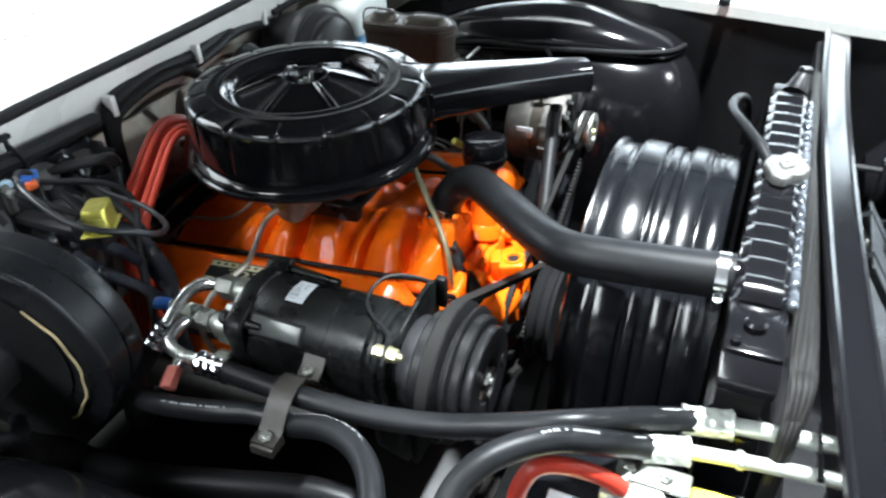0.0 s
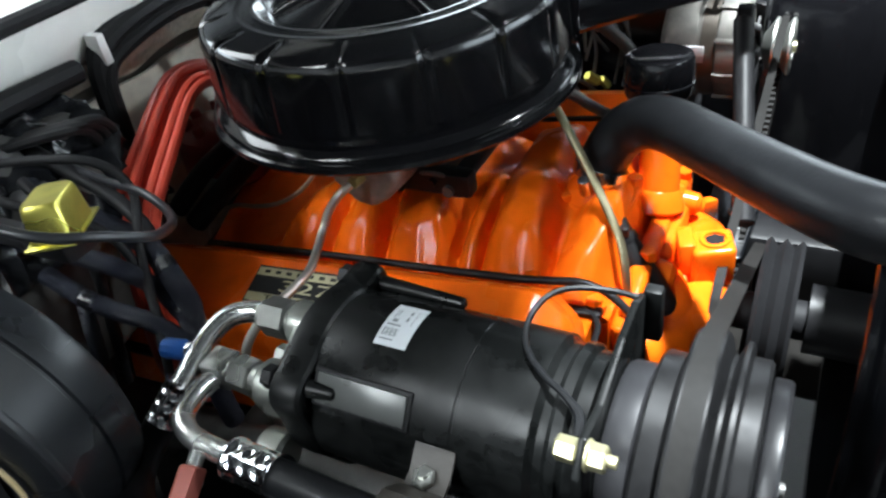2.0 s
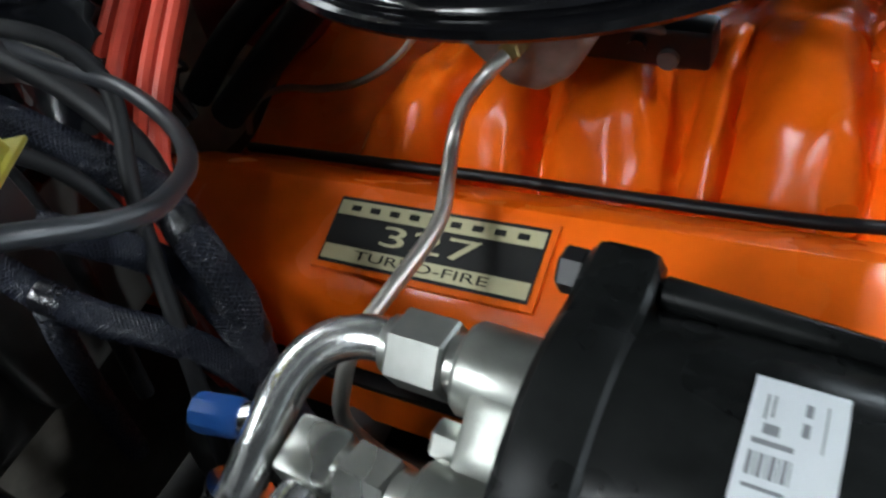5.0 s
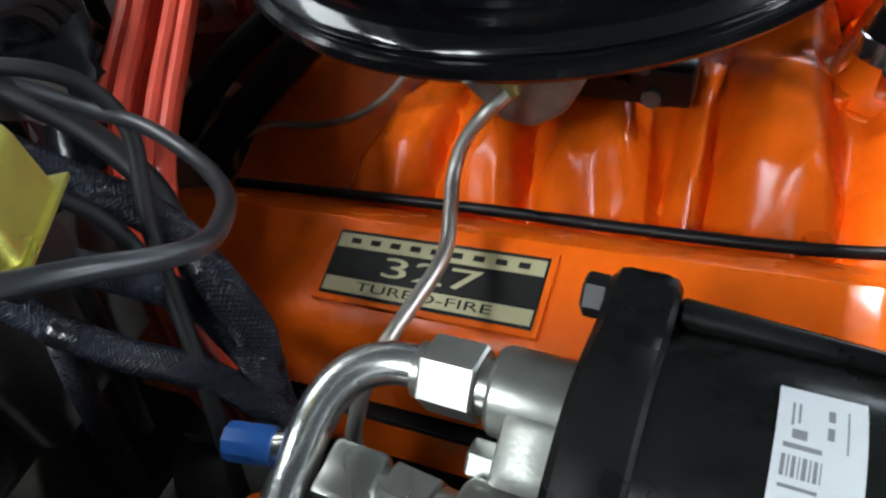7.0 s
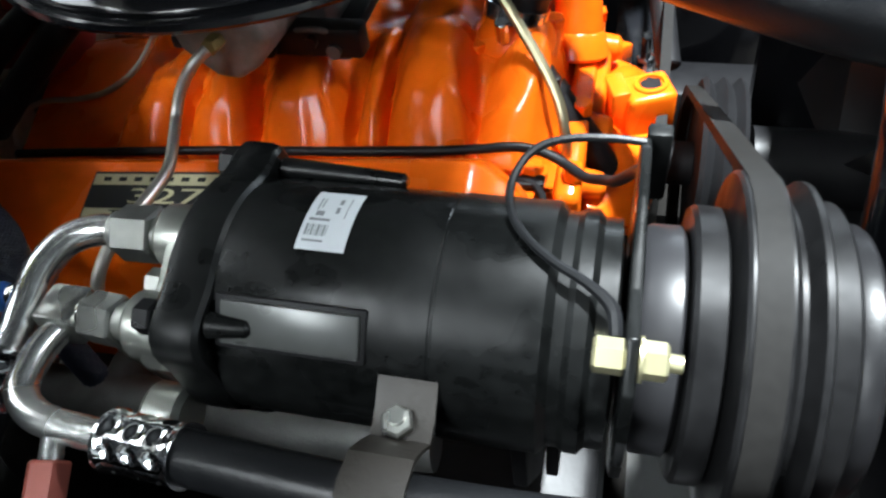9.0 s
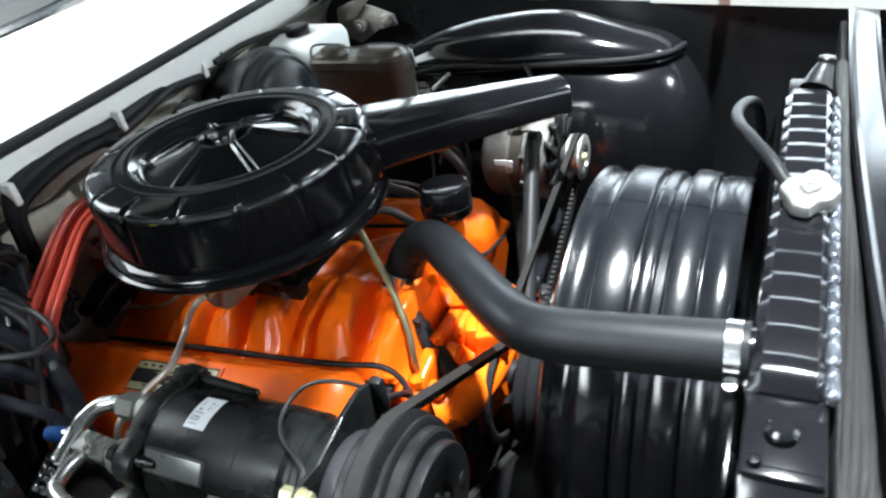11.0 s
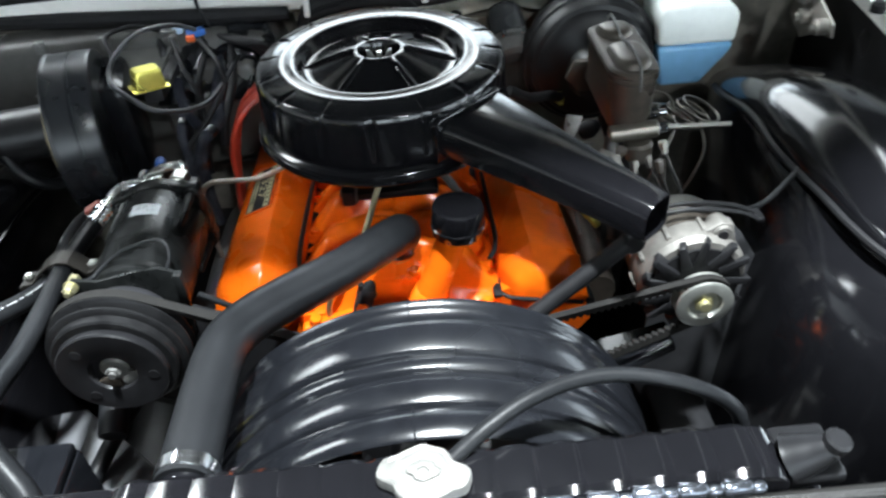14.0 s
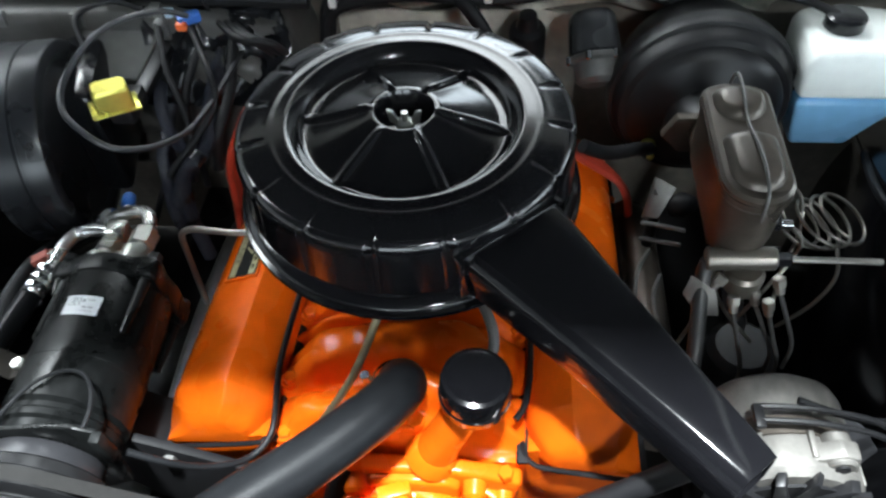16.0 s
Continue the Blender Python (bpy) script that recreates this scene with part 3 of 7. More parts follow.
def fan_shroud():
    cy, cz = 0.028, 0.625
    prof = [(0.232, 0.452), (0.2450, 0.4505), (0.2478, 0.4525), (0.2475, 0.4575), (0.2445, 0.4610), (0.2415, 0.4640), (0.2415, 0.4800), (0.2440, 0.4835), (0.2493, 0.4865), (0.2500, 0.4890), (0.2482, 0.5180), (0.2470, 0.5200),
            (0.2415, 0.5225), (0.2412, 0.5245), (0.2452, 0.5275), (0.2460, 0.5300), (0.2452, 0.5380), (0.2440, 0.5400), (0.2400, 0.5425), (0.2398, 0.5500), (0.2480, 0.5545), (0.2490, 0.5565), (0.2470, 0.5790), (0.2455, 0.5810),
            (0.2420, 0.5830), (0.2418, 0.5860), (0.2440, 0.5885), (0.2425, 0.6130), (0.2405, 0.6150), (0.2385, 0.6140), (0.2385, 0.59), (0.233, 0.57), (0.232, 0.47)]
    g = thing("fan_shroud", (0.5, cy, cz - 0.25), "glossy black moulded fan shroud with raised rings", "fan shroud")
    m = Mesh().rev([(r, x) for r, x in prof] + [prof[0]], (0, cy, cz), (1, 0, 0), 112, False)
    part("ring", m, PLASTIC_BLACK, g, sharp=50)
    m = Mesh()
    rim = []
    for k in range(64):
        a = 2 * math.pi * k / 64
        q = max(abs(math.cos(a)) / 0.30, abs(math.sin(a)) / 0.225)
        rim.append((cy + math.cos(a) / q, cz + math.sin(a) / q))
    inner = [v3(0.612, cy + 0.2400 * math.cos(2 * math.pi * k / 64), cz + 0.2400 * math.sin(2 * math.pi * k / 64)) for k in range(64)]
    m.rings([inner, [v3(0.626, y, z) if p.z < 0.80 else v3(0.606, cy + (p.y - cy) * 0.975, cz + (p.z - cz) * 0.975) for p, (y, z) in zip(inner, rim)]], False)
    part("back_flange", m, PLASTIC_BLACK, g)
    for a in (92.0, -92.0):
        seam = [[v3(x, cy + (r + h) * math.cos(radians(a) + q), cz + (r + h) * math.sin(radians(a) + q)) for q, h in ((-0.0035, -0.001), (-0.003, 0.0006), (0.003, 0.0006), (0.0035, -0.001))] for r, x in prof[2:30]]
        part("joint_seam", Mesh().rings(seam), PLASTIC_BLACK, g)
    fan = thing("cooling_fan", (0.5, 0.01, 0.60), "black cooling fan inside the shroud", "fan")
    part("hub", Mesh().rod((0.42, 0.01, 0.60), (0.54, 0.01, 0.60), 0.035, seg=20), SATIN_BLACK, fan)
    for k in range(5):
        a = 2 * math.pi * k / 5
        m = Mesh().sheet(lambda u, v: (0.49 + 0.045 * v, 0.01 + (0.03 + 0.17 * u) * math.cos(a + (v - 0.5) * 0.42), 0.60 + (0.03 + 0.17 * u) * math.sin(a + (v - 0.5) * 0.42)), 4, 3, (0.002, 0, 0))
        part("blade", m, SATIN_BLACK, fan)
    return g


radiator()
radiator_support()
fan_shroud()


# ---- engine ----
def engine():
    g = thing("engine_block", (0, 0, 0.3), "orange painted V8 engine block and heads", "engine")
    m = Mesh()
    sec = [(-0.10, 0.30), (-0.13, 0.45), (-0.19, 0.50), (-0.268, 0.60), (-0.256, 0.645), (-0.15, 0.672), (-0.115, 0.660), (-0.05, 0.60), (0.05, 0.60), (0.115, 0.660), (0.15, 0.672), (0.256, 0.645), (0.268, 0.60), (0.19, 0.50), (0.13, 0.45), (0.10, 0.30)]
    m.rings([[v3(x, y, z) for y, z in sec] for x in (-0.255, 0.250)])
    part("block", m.shear(lean), ORANGE, g, "orange block and cylinder heads")
    m = Mesh()
    m.slab([(0.235, -0.115, 0.33), (0.235, 0.115, 0.33), (0.235, 0.14, 0.5), (0.235, 0.11, 0.63), (0.235, -0.11, 0.63), (0.235, -0.14, 0.5)], (0.04, 0, 0), 0.01)
    part("timing_cover", m.shear(lean), ORANGE, g)
    m = Mesh().rod((0.27, 0.005, 0.585), (0.345, 0.005, 0.585), 0.055, 0.042, 24, 0.008)
    m.tube([(0.28, 0.10, 0.60), (0.31, 0.07, 0.60), (0.32, 0.0, 0.60), (0.31, -0.07, 0.60), (0.28, -0.10, 0.60)], 0.028, 12)
    yaw = Matrix.Rotation(radians(18), 3, "Z")
    m.box((0.3255, 0.003, 0.6395), (0.040, 0.040, 0.044), 0.005, yaw, 3)
    m.rev([(0.0145, -0.001), (0.0145, 0.0016), (0.0135, 0.0024), (0.0105, 0.0024), (0.0100, 0.0012)], (0.3275, 0.004, 0.6615), (0, 0, 1), 28, False)
    m.box((0.300, 0.002, 0.640), (0.016, 0.036, 0.050), 0.003, yaw, 2).box((0.318, -0.012, 0.612), (0.052, 0.014, 0.008), 0.002, yaw)
    m.rod((0.300, -0.030, 0.595), (0.336, -0.026, 0.595), 0.024, 0.022, 20, 0.004)
    pump = part("water_pump", m.shear(lean), ORANGE, g, "orange water pump with a square boss")
    part("plug_socket", Mesh().hexa((0.3275, 0.004, 0.652), (0.3275, 0.004, 0.6622), 0.0098, 0.0004).shear(lean), SATIN_BLACK, pump, "dark hexagonal plug socket")
    m = Mesh().rod((0.345, 0.005, 0.60), (0.42, 0.005, 0.60), 0.02, seg=16).rev([(0.075, 0), (0.078, 0.004), (0.07, 0.011), (0.078, 0.018), (0.07, 0.026), (0.078, 0.032), (0.075, 0.036), (0.03, 0.036)], (0.372, 0.005, 0.60), (1, 0, 0), 36)
    part("pump_pulley", m, RUBBER_DARK, g, "black grooved water pump pulley")
    return g


def runner_height(x, y):
    """Top of the intake manifold: stout runners that fall from the centre to the heads."""
    a = abs(y) / 0.135
    floor_z = 0.722 - 0.062 * min(1, a) ** 1.3
    if y < 0:
        table = ((-0.090, 0.034, 1.0), (-0.022, 0.032, 0.85), (0.056, 0.040, 1.0), (0.113, 0.0125, 0.72), (0.163, 0.034, 1.15), (0.226, 0.027, 0.55))
    else:
        table = ((-0.13, 0.045, 1.0), (-0.03, 0.045, 1.0), (0.07, 0.040, 1.0), (0.15, 0.034, 1.2), (0.218, 0.026, 1.0))
    top = 0.0
    for i, (c, w, k) in enumerate(table):
        skew = (-0.35, 0.10, 0.30, 0.05, 0.15, -0.1)[i]
        d = (x - c - skew * (abs(y) - 0.10)) / (w * (0.86 + 0.2 * a))
        body = math.exp(-abs(d) ** 5) * (1 - 0.22 * (d - 0.25) ** 2)
        lift = 0.046 * k * (0.35 + 0.65 * math.sin(min(1, a * 1.15) * math.pi * 0.62)) * (1 - 0.5 * max(0, a - 0.72) / 0.28)
        top = max(top, body * lift)
    top += min(1, top / 0.02) * 0.0045 * noise.noise(Vector((31 * x, 26 * y, 0.4)))
    top += min(1, top / 0.02) * (0.0030 * math.sin(47 * x + 31 * y + 1.3) * math.sin(58 * y - 23 * x + 0.7) + 0.0013 * math.sin(120 * x - 70 * y) * math.sin(95 * y + 40 * x))
    for f, q, amp in ((24, 1.7, 0.0042), (52, 5.1, 0.0020)):
        top += min(1, top / 0.02) * amp * (0.35 - abs(noise.noise(Vector((f * x, f * 0.62 * y, q)))) * 2.2)
    edge = min(1, max(0, (0.262 - abs(x)) / 0.02))
    return (floor_z + top) * edge + 0.665 * (1 - edge)


def intake():
    g = thing("intake_manifold", (0, 0, 0.66), "orange cast intake manifold with humped runners", "manifold")
    m = Mesh()
    nu, nv = 170, 72

    def top(u, v):
        x, y = -0.262 + 0.524 * u, -0.137 + 0.274 * v
        return lean(x, y, runner_height(x, y))
    m.sheet(top, nu, nv)
    m.sheet(lambda u, v: lean(-0.262 + 0.524 * v, -0.137, 0.60 + (runner_height(-0.262 + 0.524 * v, -0.137) - 0.60) * u), 3, nu)
    m.sheet(lambda u, v: lean(-0.262 + 0.524 * v, 0.137, runner_height(-0.262 + 0.524 * v, 0.137) + (0.60 - runner_height(-0.262 + 0.524 * v, 0.137)) * u), 3, nu)
    m.sheet(lambda u, v: lean(0.262, -0.137 + 0.274 * v, 0.56 + (runner_height(0.262, 0.1) - 0.56) * u), 3, nv)
    part("casting", m, ORANGE, g, sharp=60)
    for x, y in ([(-0.165, -0.126), (-0.024, -0.126), (0.088, -0.126), (0.188, -0.126), (0.246, -0.124), (-0.19, 0.128), (0.0, 0.128), (0.105, 0.128), (0.2, 0.128)]):
        z = runner_height(x, y)
        b = Mesh().hexa((x, y, z - 0.006), (x, y * 0.99, z + 0.008), 0.0085).rod((x, y, z - 0.006), (x, y, z + 0.001), 0.011)
        part("bolt", b.shear(lean), ORANGE, g)
    # thermostat housing
    m = Mesh().slab([(0.176, -0.024, 0.712), (0.214, -0.040, 0.712), (0.250, -0.022, 0.712), (0.252, 0.026, 0.712), (0.214, 0.042, 0.712), (0.178, 0.026, 0.712)], (0, 0, 0.012), 0.004, 3)
    m.rev([(0.034, 0.0), (0.033, 0.006), (0.026, 0.016), (0.0225, 0.024), (0.0225, 0.034)], (0.214, 0.001, 0.722), (0.06, 0.05, 1), 28)
    m.slab([(0.262, -0.030, 0.612), (0.262, 0.070, 0.612), (0.262, 0.070, 0.672), (0.262, 0.058, 0.682), (0.262, 0.020, 0.684), (0.262, -0.030, 0.678)], (0.030, 0, 0), 0.006, 3)
    th = part("thermostat_housing", m, ORANGE, g, "orange thermostat housing")
    for p in ((0.186, -0.020, 0.7225), (0.243, 0.024, 0.7225)):
        part("bolt", Mesh().hexa(p, (p[0], p[1], p[2] + 0.009), 0.009), ORANGE, th)
    m = Mesh().tube([(0.262, 0.040, 0.690), (0.261, 0.052, 0.725), (0.256, 0.070, 0.770), (0.252, 0.080, 0.800), (0.251, 0.083, 0.810)], [0.023, 0.0205, 0.0195, 0.019, 0.019], 20)
    m.rod((0.262, 0.038, 0.685), (0.2615, 0.046, 0.708), 0.029, 0.024, 22, 0.003)
    part("filler_tube", m, ORANGE, g, "orange oil filler tube")
    # front wall of the manifold with its bosses and ports
    m = Mesh()
    m.slab([(0.262, -0.13, 0.615), (0.262, 0.13, 0.615), (0.262, 0.135, 0.672), (0.262, 0.07, 0.690), (0.262, -0.07, 0.690), (0.262, -0.135, 0.672)], (0.020, 0, 0), 0.006, 3)
    wall = part("front_wall", m, ORANGE, g, "orange front wall with cast bosses", 40)
    for y, z, r in ((-0.039, 0.664, 0.017), (-0.095, 0.655, 0.013), (0.085, 0.668, 0.014), (0.115, 0.645, 0.012), (0.02, 0.645, 0.02)):
        part("boss", Mesh().rod((0.272, y, z), (0.300, y, z - 0.002), r, r * 0.85, 18, 0.004), ORANGE, wall)
    for k in (1, -1):
        part("water_passage", Mesh().tube([(0.285, k * 0.02, 0.645), (0.305, 0.005 + k * 0.06, 0.64), (0.31, k * 0.105, 0.615)], [0.018, 0.017, 0.016], 14), ORANGE, wall)
    part("rib", Mesh().slab([(0.27, 0.09, 0.66), (0.30, 0.145, 0.64), (0.30, 0.16, 0.60), (0.27, 0.10, 0.60)], (0.012, -0.006, 0), 0.004), ORANGE, wall)
    for y, z in ((-0.115, 0.676), (-0.05, 0.688), (0.055, 0.688), (0.118, 0.676)):
        part("bolt", Mesh().hexa((0.275, y, z), (0.275, y * 0.99, z + 0.012), 0.0085), ORANGE, g)
    cap = thing("oil_filler_cap", (0.25, 0.083, 0.80), "gloss black oil filler cap on its tube", "cap")
    m = Mesh().rev([(0.020, -0.006), (0.0325, -0.006), (0.0335, -0.004), (0.0335, 0.029), (0.032, 0.033), (0.028, 0.0345), (0.026, 0.0335), (0.0, 0.0335)], (0.2505, 0.084, 0.801), (-0.03, 0.06, 1), 40)
    part("cap_shell", m, GLOSS_BLACK, cap)
    part("cap_bead", Mesh().rev([(0.0334, 0.004), (0.0345, 0.005), (0.0345, 0.007), (0.0334, 0.008)], (0.2505, 0.084, 0.801), (-0.03, 0.06, 1), 40, False), GLOSS_BLACK, cap)
    return g


VC = [(-0.137, 0.662), (-0.139, 0.694), (-0.143, 0.702), (-0.150, 0.708), (-0.1785, 0.7295), (-0.1825, 0.7310), (-0.1875, 0.7295), (-0.236, 0.7105), (-0.246, 0.702), (-0.254, 0.688), (-0.260, 0.652), (-0.254, 0.648)]


def valve_cover(s, x0, x1):
    g = thing("valve_cover", ((x0 + x1) / 2, s * 0.2, 0.63), "glossy orange valve cover with a raised top", "valve cover", "valve covers")
    cy = -0.20
    m = Mesh()
    rings = []
    for x, k in ((x0, 0.80), (x0 + 0.006, 0.92), (x0 + 0.016, 0.985), (x0 + 0.03, 1), (x1 - 0.040, 1), (x1 - 0.035, 0.985), (x1 - 0.010, 0.74), (x1 - 0.005, 0.66), (x1, 0.5)):
        rings.append([v3(x, -s * (cy + (y - cy) * (k if z > 0.66 else 1)), (0.655 + (z - 0.655) * k) if z > 0.66 else z) for y, z in VC])
    m.rings(rings)
    part("cover", m.shear(lean), ORANGE, g, sharp=28)
    for x in (x0 + 0.07, x1 - 0.10):
        b = Mesh().hexa((x, s * 0.263, 0.640), (x, s * 0.263, 0.652), 0.007).box((x, s * 0.262, 0.6395), (0.04, 0.012, 0.003), 0.001)
        part("hold_down", b.shear(lean), ORANGE, g)
    m = Mesh()
    for (a, b) in (((x0 - 0.004, -0.134), (x1 + 0.004, -0.134)), ((x0 - 0.004, -0.262), (x1 + 0.004, -0.262))):
        z = 0.672 if a[1] > -0.2 else 0.645
        m.box(((a[0] + b[0]) / 2, -s * a[1], z), (b[0] - a[0], 0.012, 0.006), 0.0015)
    m.tube([(x1 - 0.05, s * 0.134, 0.675), (x1 - 0.012, s * 0.1345, 0.674), (x1 + 0.002, s * 0.144, 0.671), (x1 + 0.006, s * 0.165, 0.666), (x1 + 0.006, s * 0.25, 0.649)], 0.0030, 8, 4)
    part("gasket", m.shear(lean), RUBBER_DARK, g, "black gasket edge")
    return g


engine()
intake()
valve_cover(-1, -0.262, 0.252)
valve_cover(1, -0.25, 0.262)


# ---- air cleaner ----
def air_cleaner():
    g = thing("air_cleaner", (0, 0, 0.815), "round gloss black air cleaner with a tapered snorkel", "air cleaner")
    n_seg, notches = 384, 16
    prof = [(0.1800, 0.862), (0.1778, 0.905), (0.1782, 0.914), (0.1770, 0.921), (0.1735, 0.9262), (0.168, 0.9285), (0.150, 0.9305), (0.1435, 0.9313), (0.141, 0.9319), (0.1385, 0.9314), (0.134, 0.9312), (0.1265, 0.9322), (0.1235, 0.9324), (0.1190, 0.9300), (0.1125, 0.921), (0.1085, 0.9155),
            (0.104, 0.9145), (0.095, 0.9165), (0.06, 0.9275), (0.040, 0.9345), (0.0345, 0.937), (0.0315, 0.9365), (0.0285, 0.930), (0.025, 0.914), (0.0, 0.912)]
    rings = []
    for r, z in prof:
        ring = []
        for k in range(n_seg):
            a = 2 * math.pi * k / n_seg
            q = ((math.degrees(a) - 18.6) / (360 / notches)) % 1
            d = min(q, 1 - q) * (360 / notches)
            cut = math.exp(-(d / 1.0) ** 4)
            zz, rr = z, r
            if 0.152 < r < 0.176:
                zz -= 0.0042 * cut
            elif r >= 0.176 and z > 0.89:
                rr -= 0.0030 * cut
            if 0.036 < r < 0.106:
                q6 = ((math.degrees(a) - 27.0) / 60) % 1
                d6 = min(q6, 1 - q6) * 60
                w = math.degrees(0.0045 / r)
                zz += 0.0055 * math.exp(-(d6 / w) ** 4) * min(1, (0.108 - r) / 0.008)
            ring.append(v3(rr * math.cos(a), rr * math.sin(a), zz))
        rings.append(ring)
    m = Mesh().rings(rings, False)
    part("lid", m, GLOSS_BLACK, g, "gloss black pressed lid with radial notches", 50)
    m = Mesh().rev([(0.174, 0.866), (0.1755, 0.862), (0.1755, 0.850), (0.1845, 0.846), (0.1865, 0.843), (0.1845, 0.840), (0.1845, 0.838), (0.1895, 0.836), (0.1905, 0.832), (0.1885, 0.829), (0.175, 0.826), (0.10, 0.820), (0.07, 0.815), (0.068, 0.80), (0.0, 0.80)], (0, 0, 0), (0, 0, 1), 96)
    part("base_pan", m, GLOSS_BLACK, g, "gloss black base pan with rolled rings", 40)
    m = Mesh().rod((0, 0, 0.905), (0, 0, 0.932), 0.0035, seg=10)
    m.rev([(0.010, 0), (0.009, 0.008), (0.006, 0.010)], (0, 0, 0.912), seg=14)
    for s in (1, -1):
        m.slab([(0.003, 0.004 * s, 0.918), (0.003, 0.012 * s, 0.934), (0.003, 0.018 * s, 0.936), (0.003, 0.016 * s, 0.922), (0.003, 0.008 * s, 0.915)], (-0.004, 0, 0), 0.001)
    part("wing_nut", m, ZINC, g, "dull plated wing nut")
    # snorkel
    a = math.radians(40.8)
    d, w = v3(math.cos(a), math.sin(a), 0), v3(-math.sin(a), math.cos(a), 0)
    stations = [(0.150, 0.060, 0.908, 0.852), (0.20, 0.053, 0.9075, 0.853), (0.30, 0.0395, 0.902, 0.850), (0.40, 0.029, 0.8955, 0.846), (0.455, 0.0240, 0.891, 0.842), (0.462, 0.0232, 0.8895, 0.843)]
    rings = []
    for r, hw, zt, zb in stations:
        sect = [(-hw, zb + 0.006), (-hw, zt - 0.015), (-hw + 0.002, zt - 0.010), (-hw + 0.009, zt - 0.002), (-hw + 0.014, zt), (0, zt + 0.0006), (hw - 0.008, zt), (hw - 0.003, zt - 0.0015), (hw, zt - 0.006), (hw, zb + 0.006), (hw - 0.006, zb), (-hw + 0.006, zb)]
        rings.append([d * r + w * q + v3(0, 0, z) for q, z in sect])
    lip = [[(p - (d * r + v3(0, 0, 0.866))) * 0.9 + d * r + v3(0, 0, 0.866) for p in rings[-1]] for r in (0.462,)]
    inner = [p - d * 0.06 for p in lip[0]]
    m = Mesh().rings(rings + lip + [inner], True)
    part("snorkel", m, GLOSS_BLACK, g, "tapered gloss black snorkel with bevelled edges", 28)
    m = Mesh().slab([d * 0.178 + w * q + v3(0, 0, z) for q, z in ((-0.064, 0.85), (0.064, 0.85), (0.064, 0.905), (0.055, 0.910), (-0.055, 0.910), (-0.064, 0.905))], d * -0.02, 0.002)
    part("snorkel_flange", m, GLOSS_BLACK, g)
    return g


air_cleaner()


# ---- air-conditioning compressor and what is plumbed to it ----
CY, CZ = -0.322, 0.762


def at(x, deg, r):
    """A point round the compressor's axis; degrees from straight up towards the car's left."""
    a = math.radians(deg)
    return v3(x, CY + r * math.sin(a), CZ + r * math.cos(a))


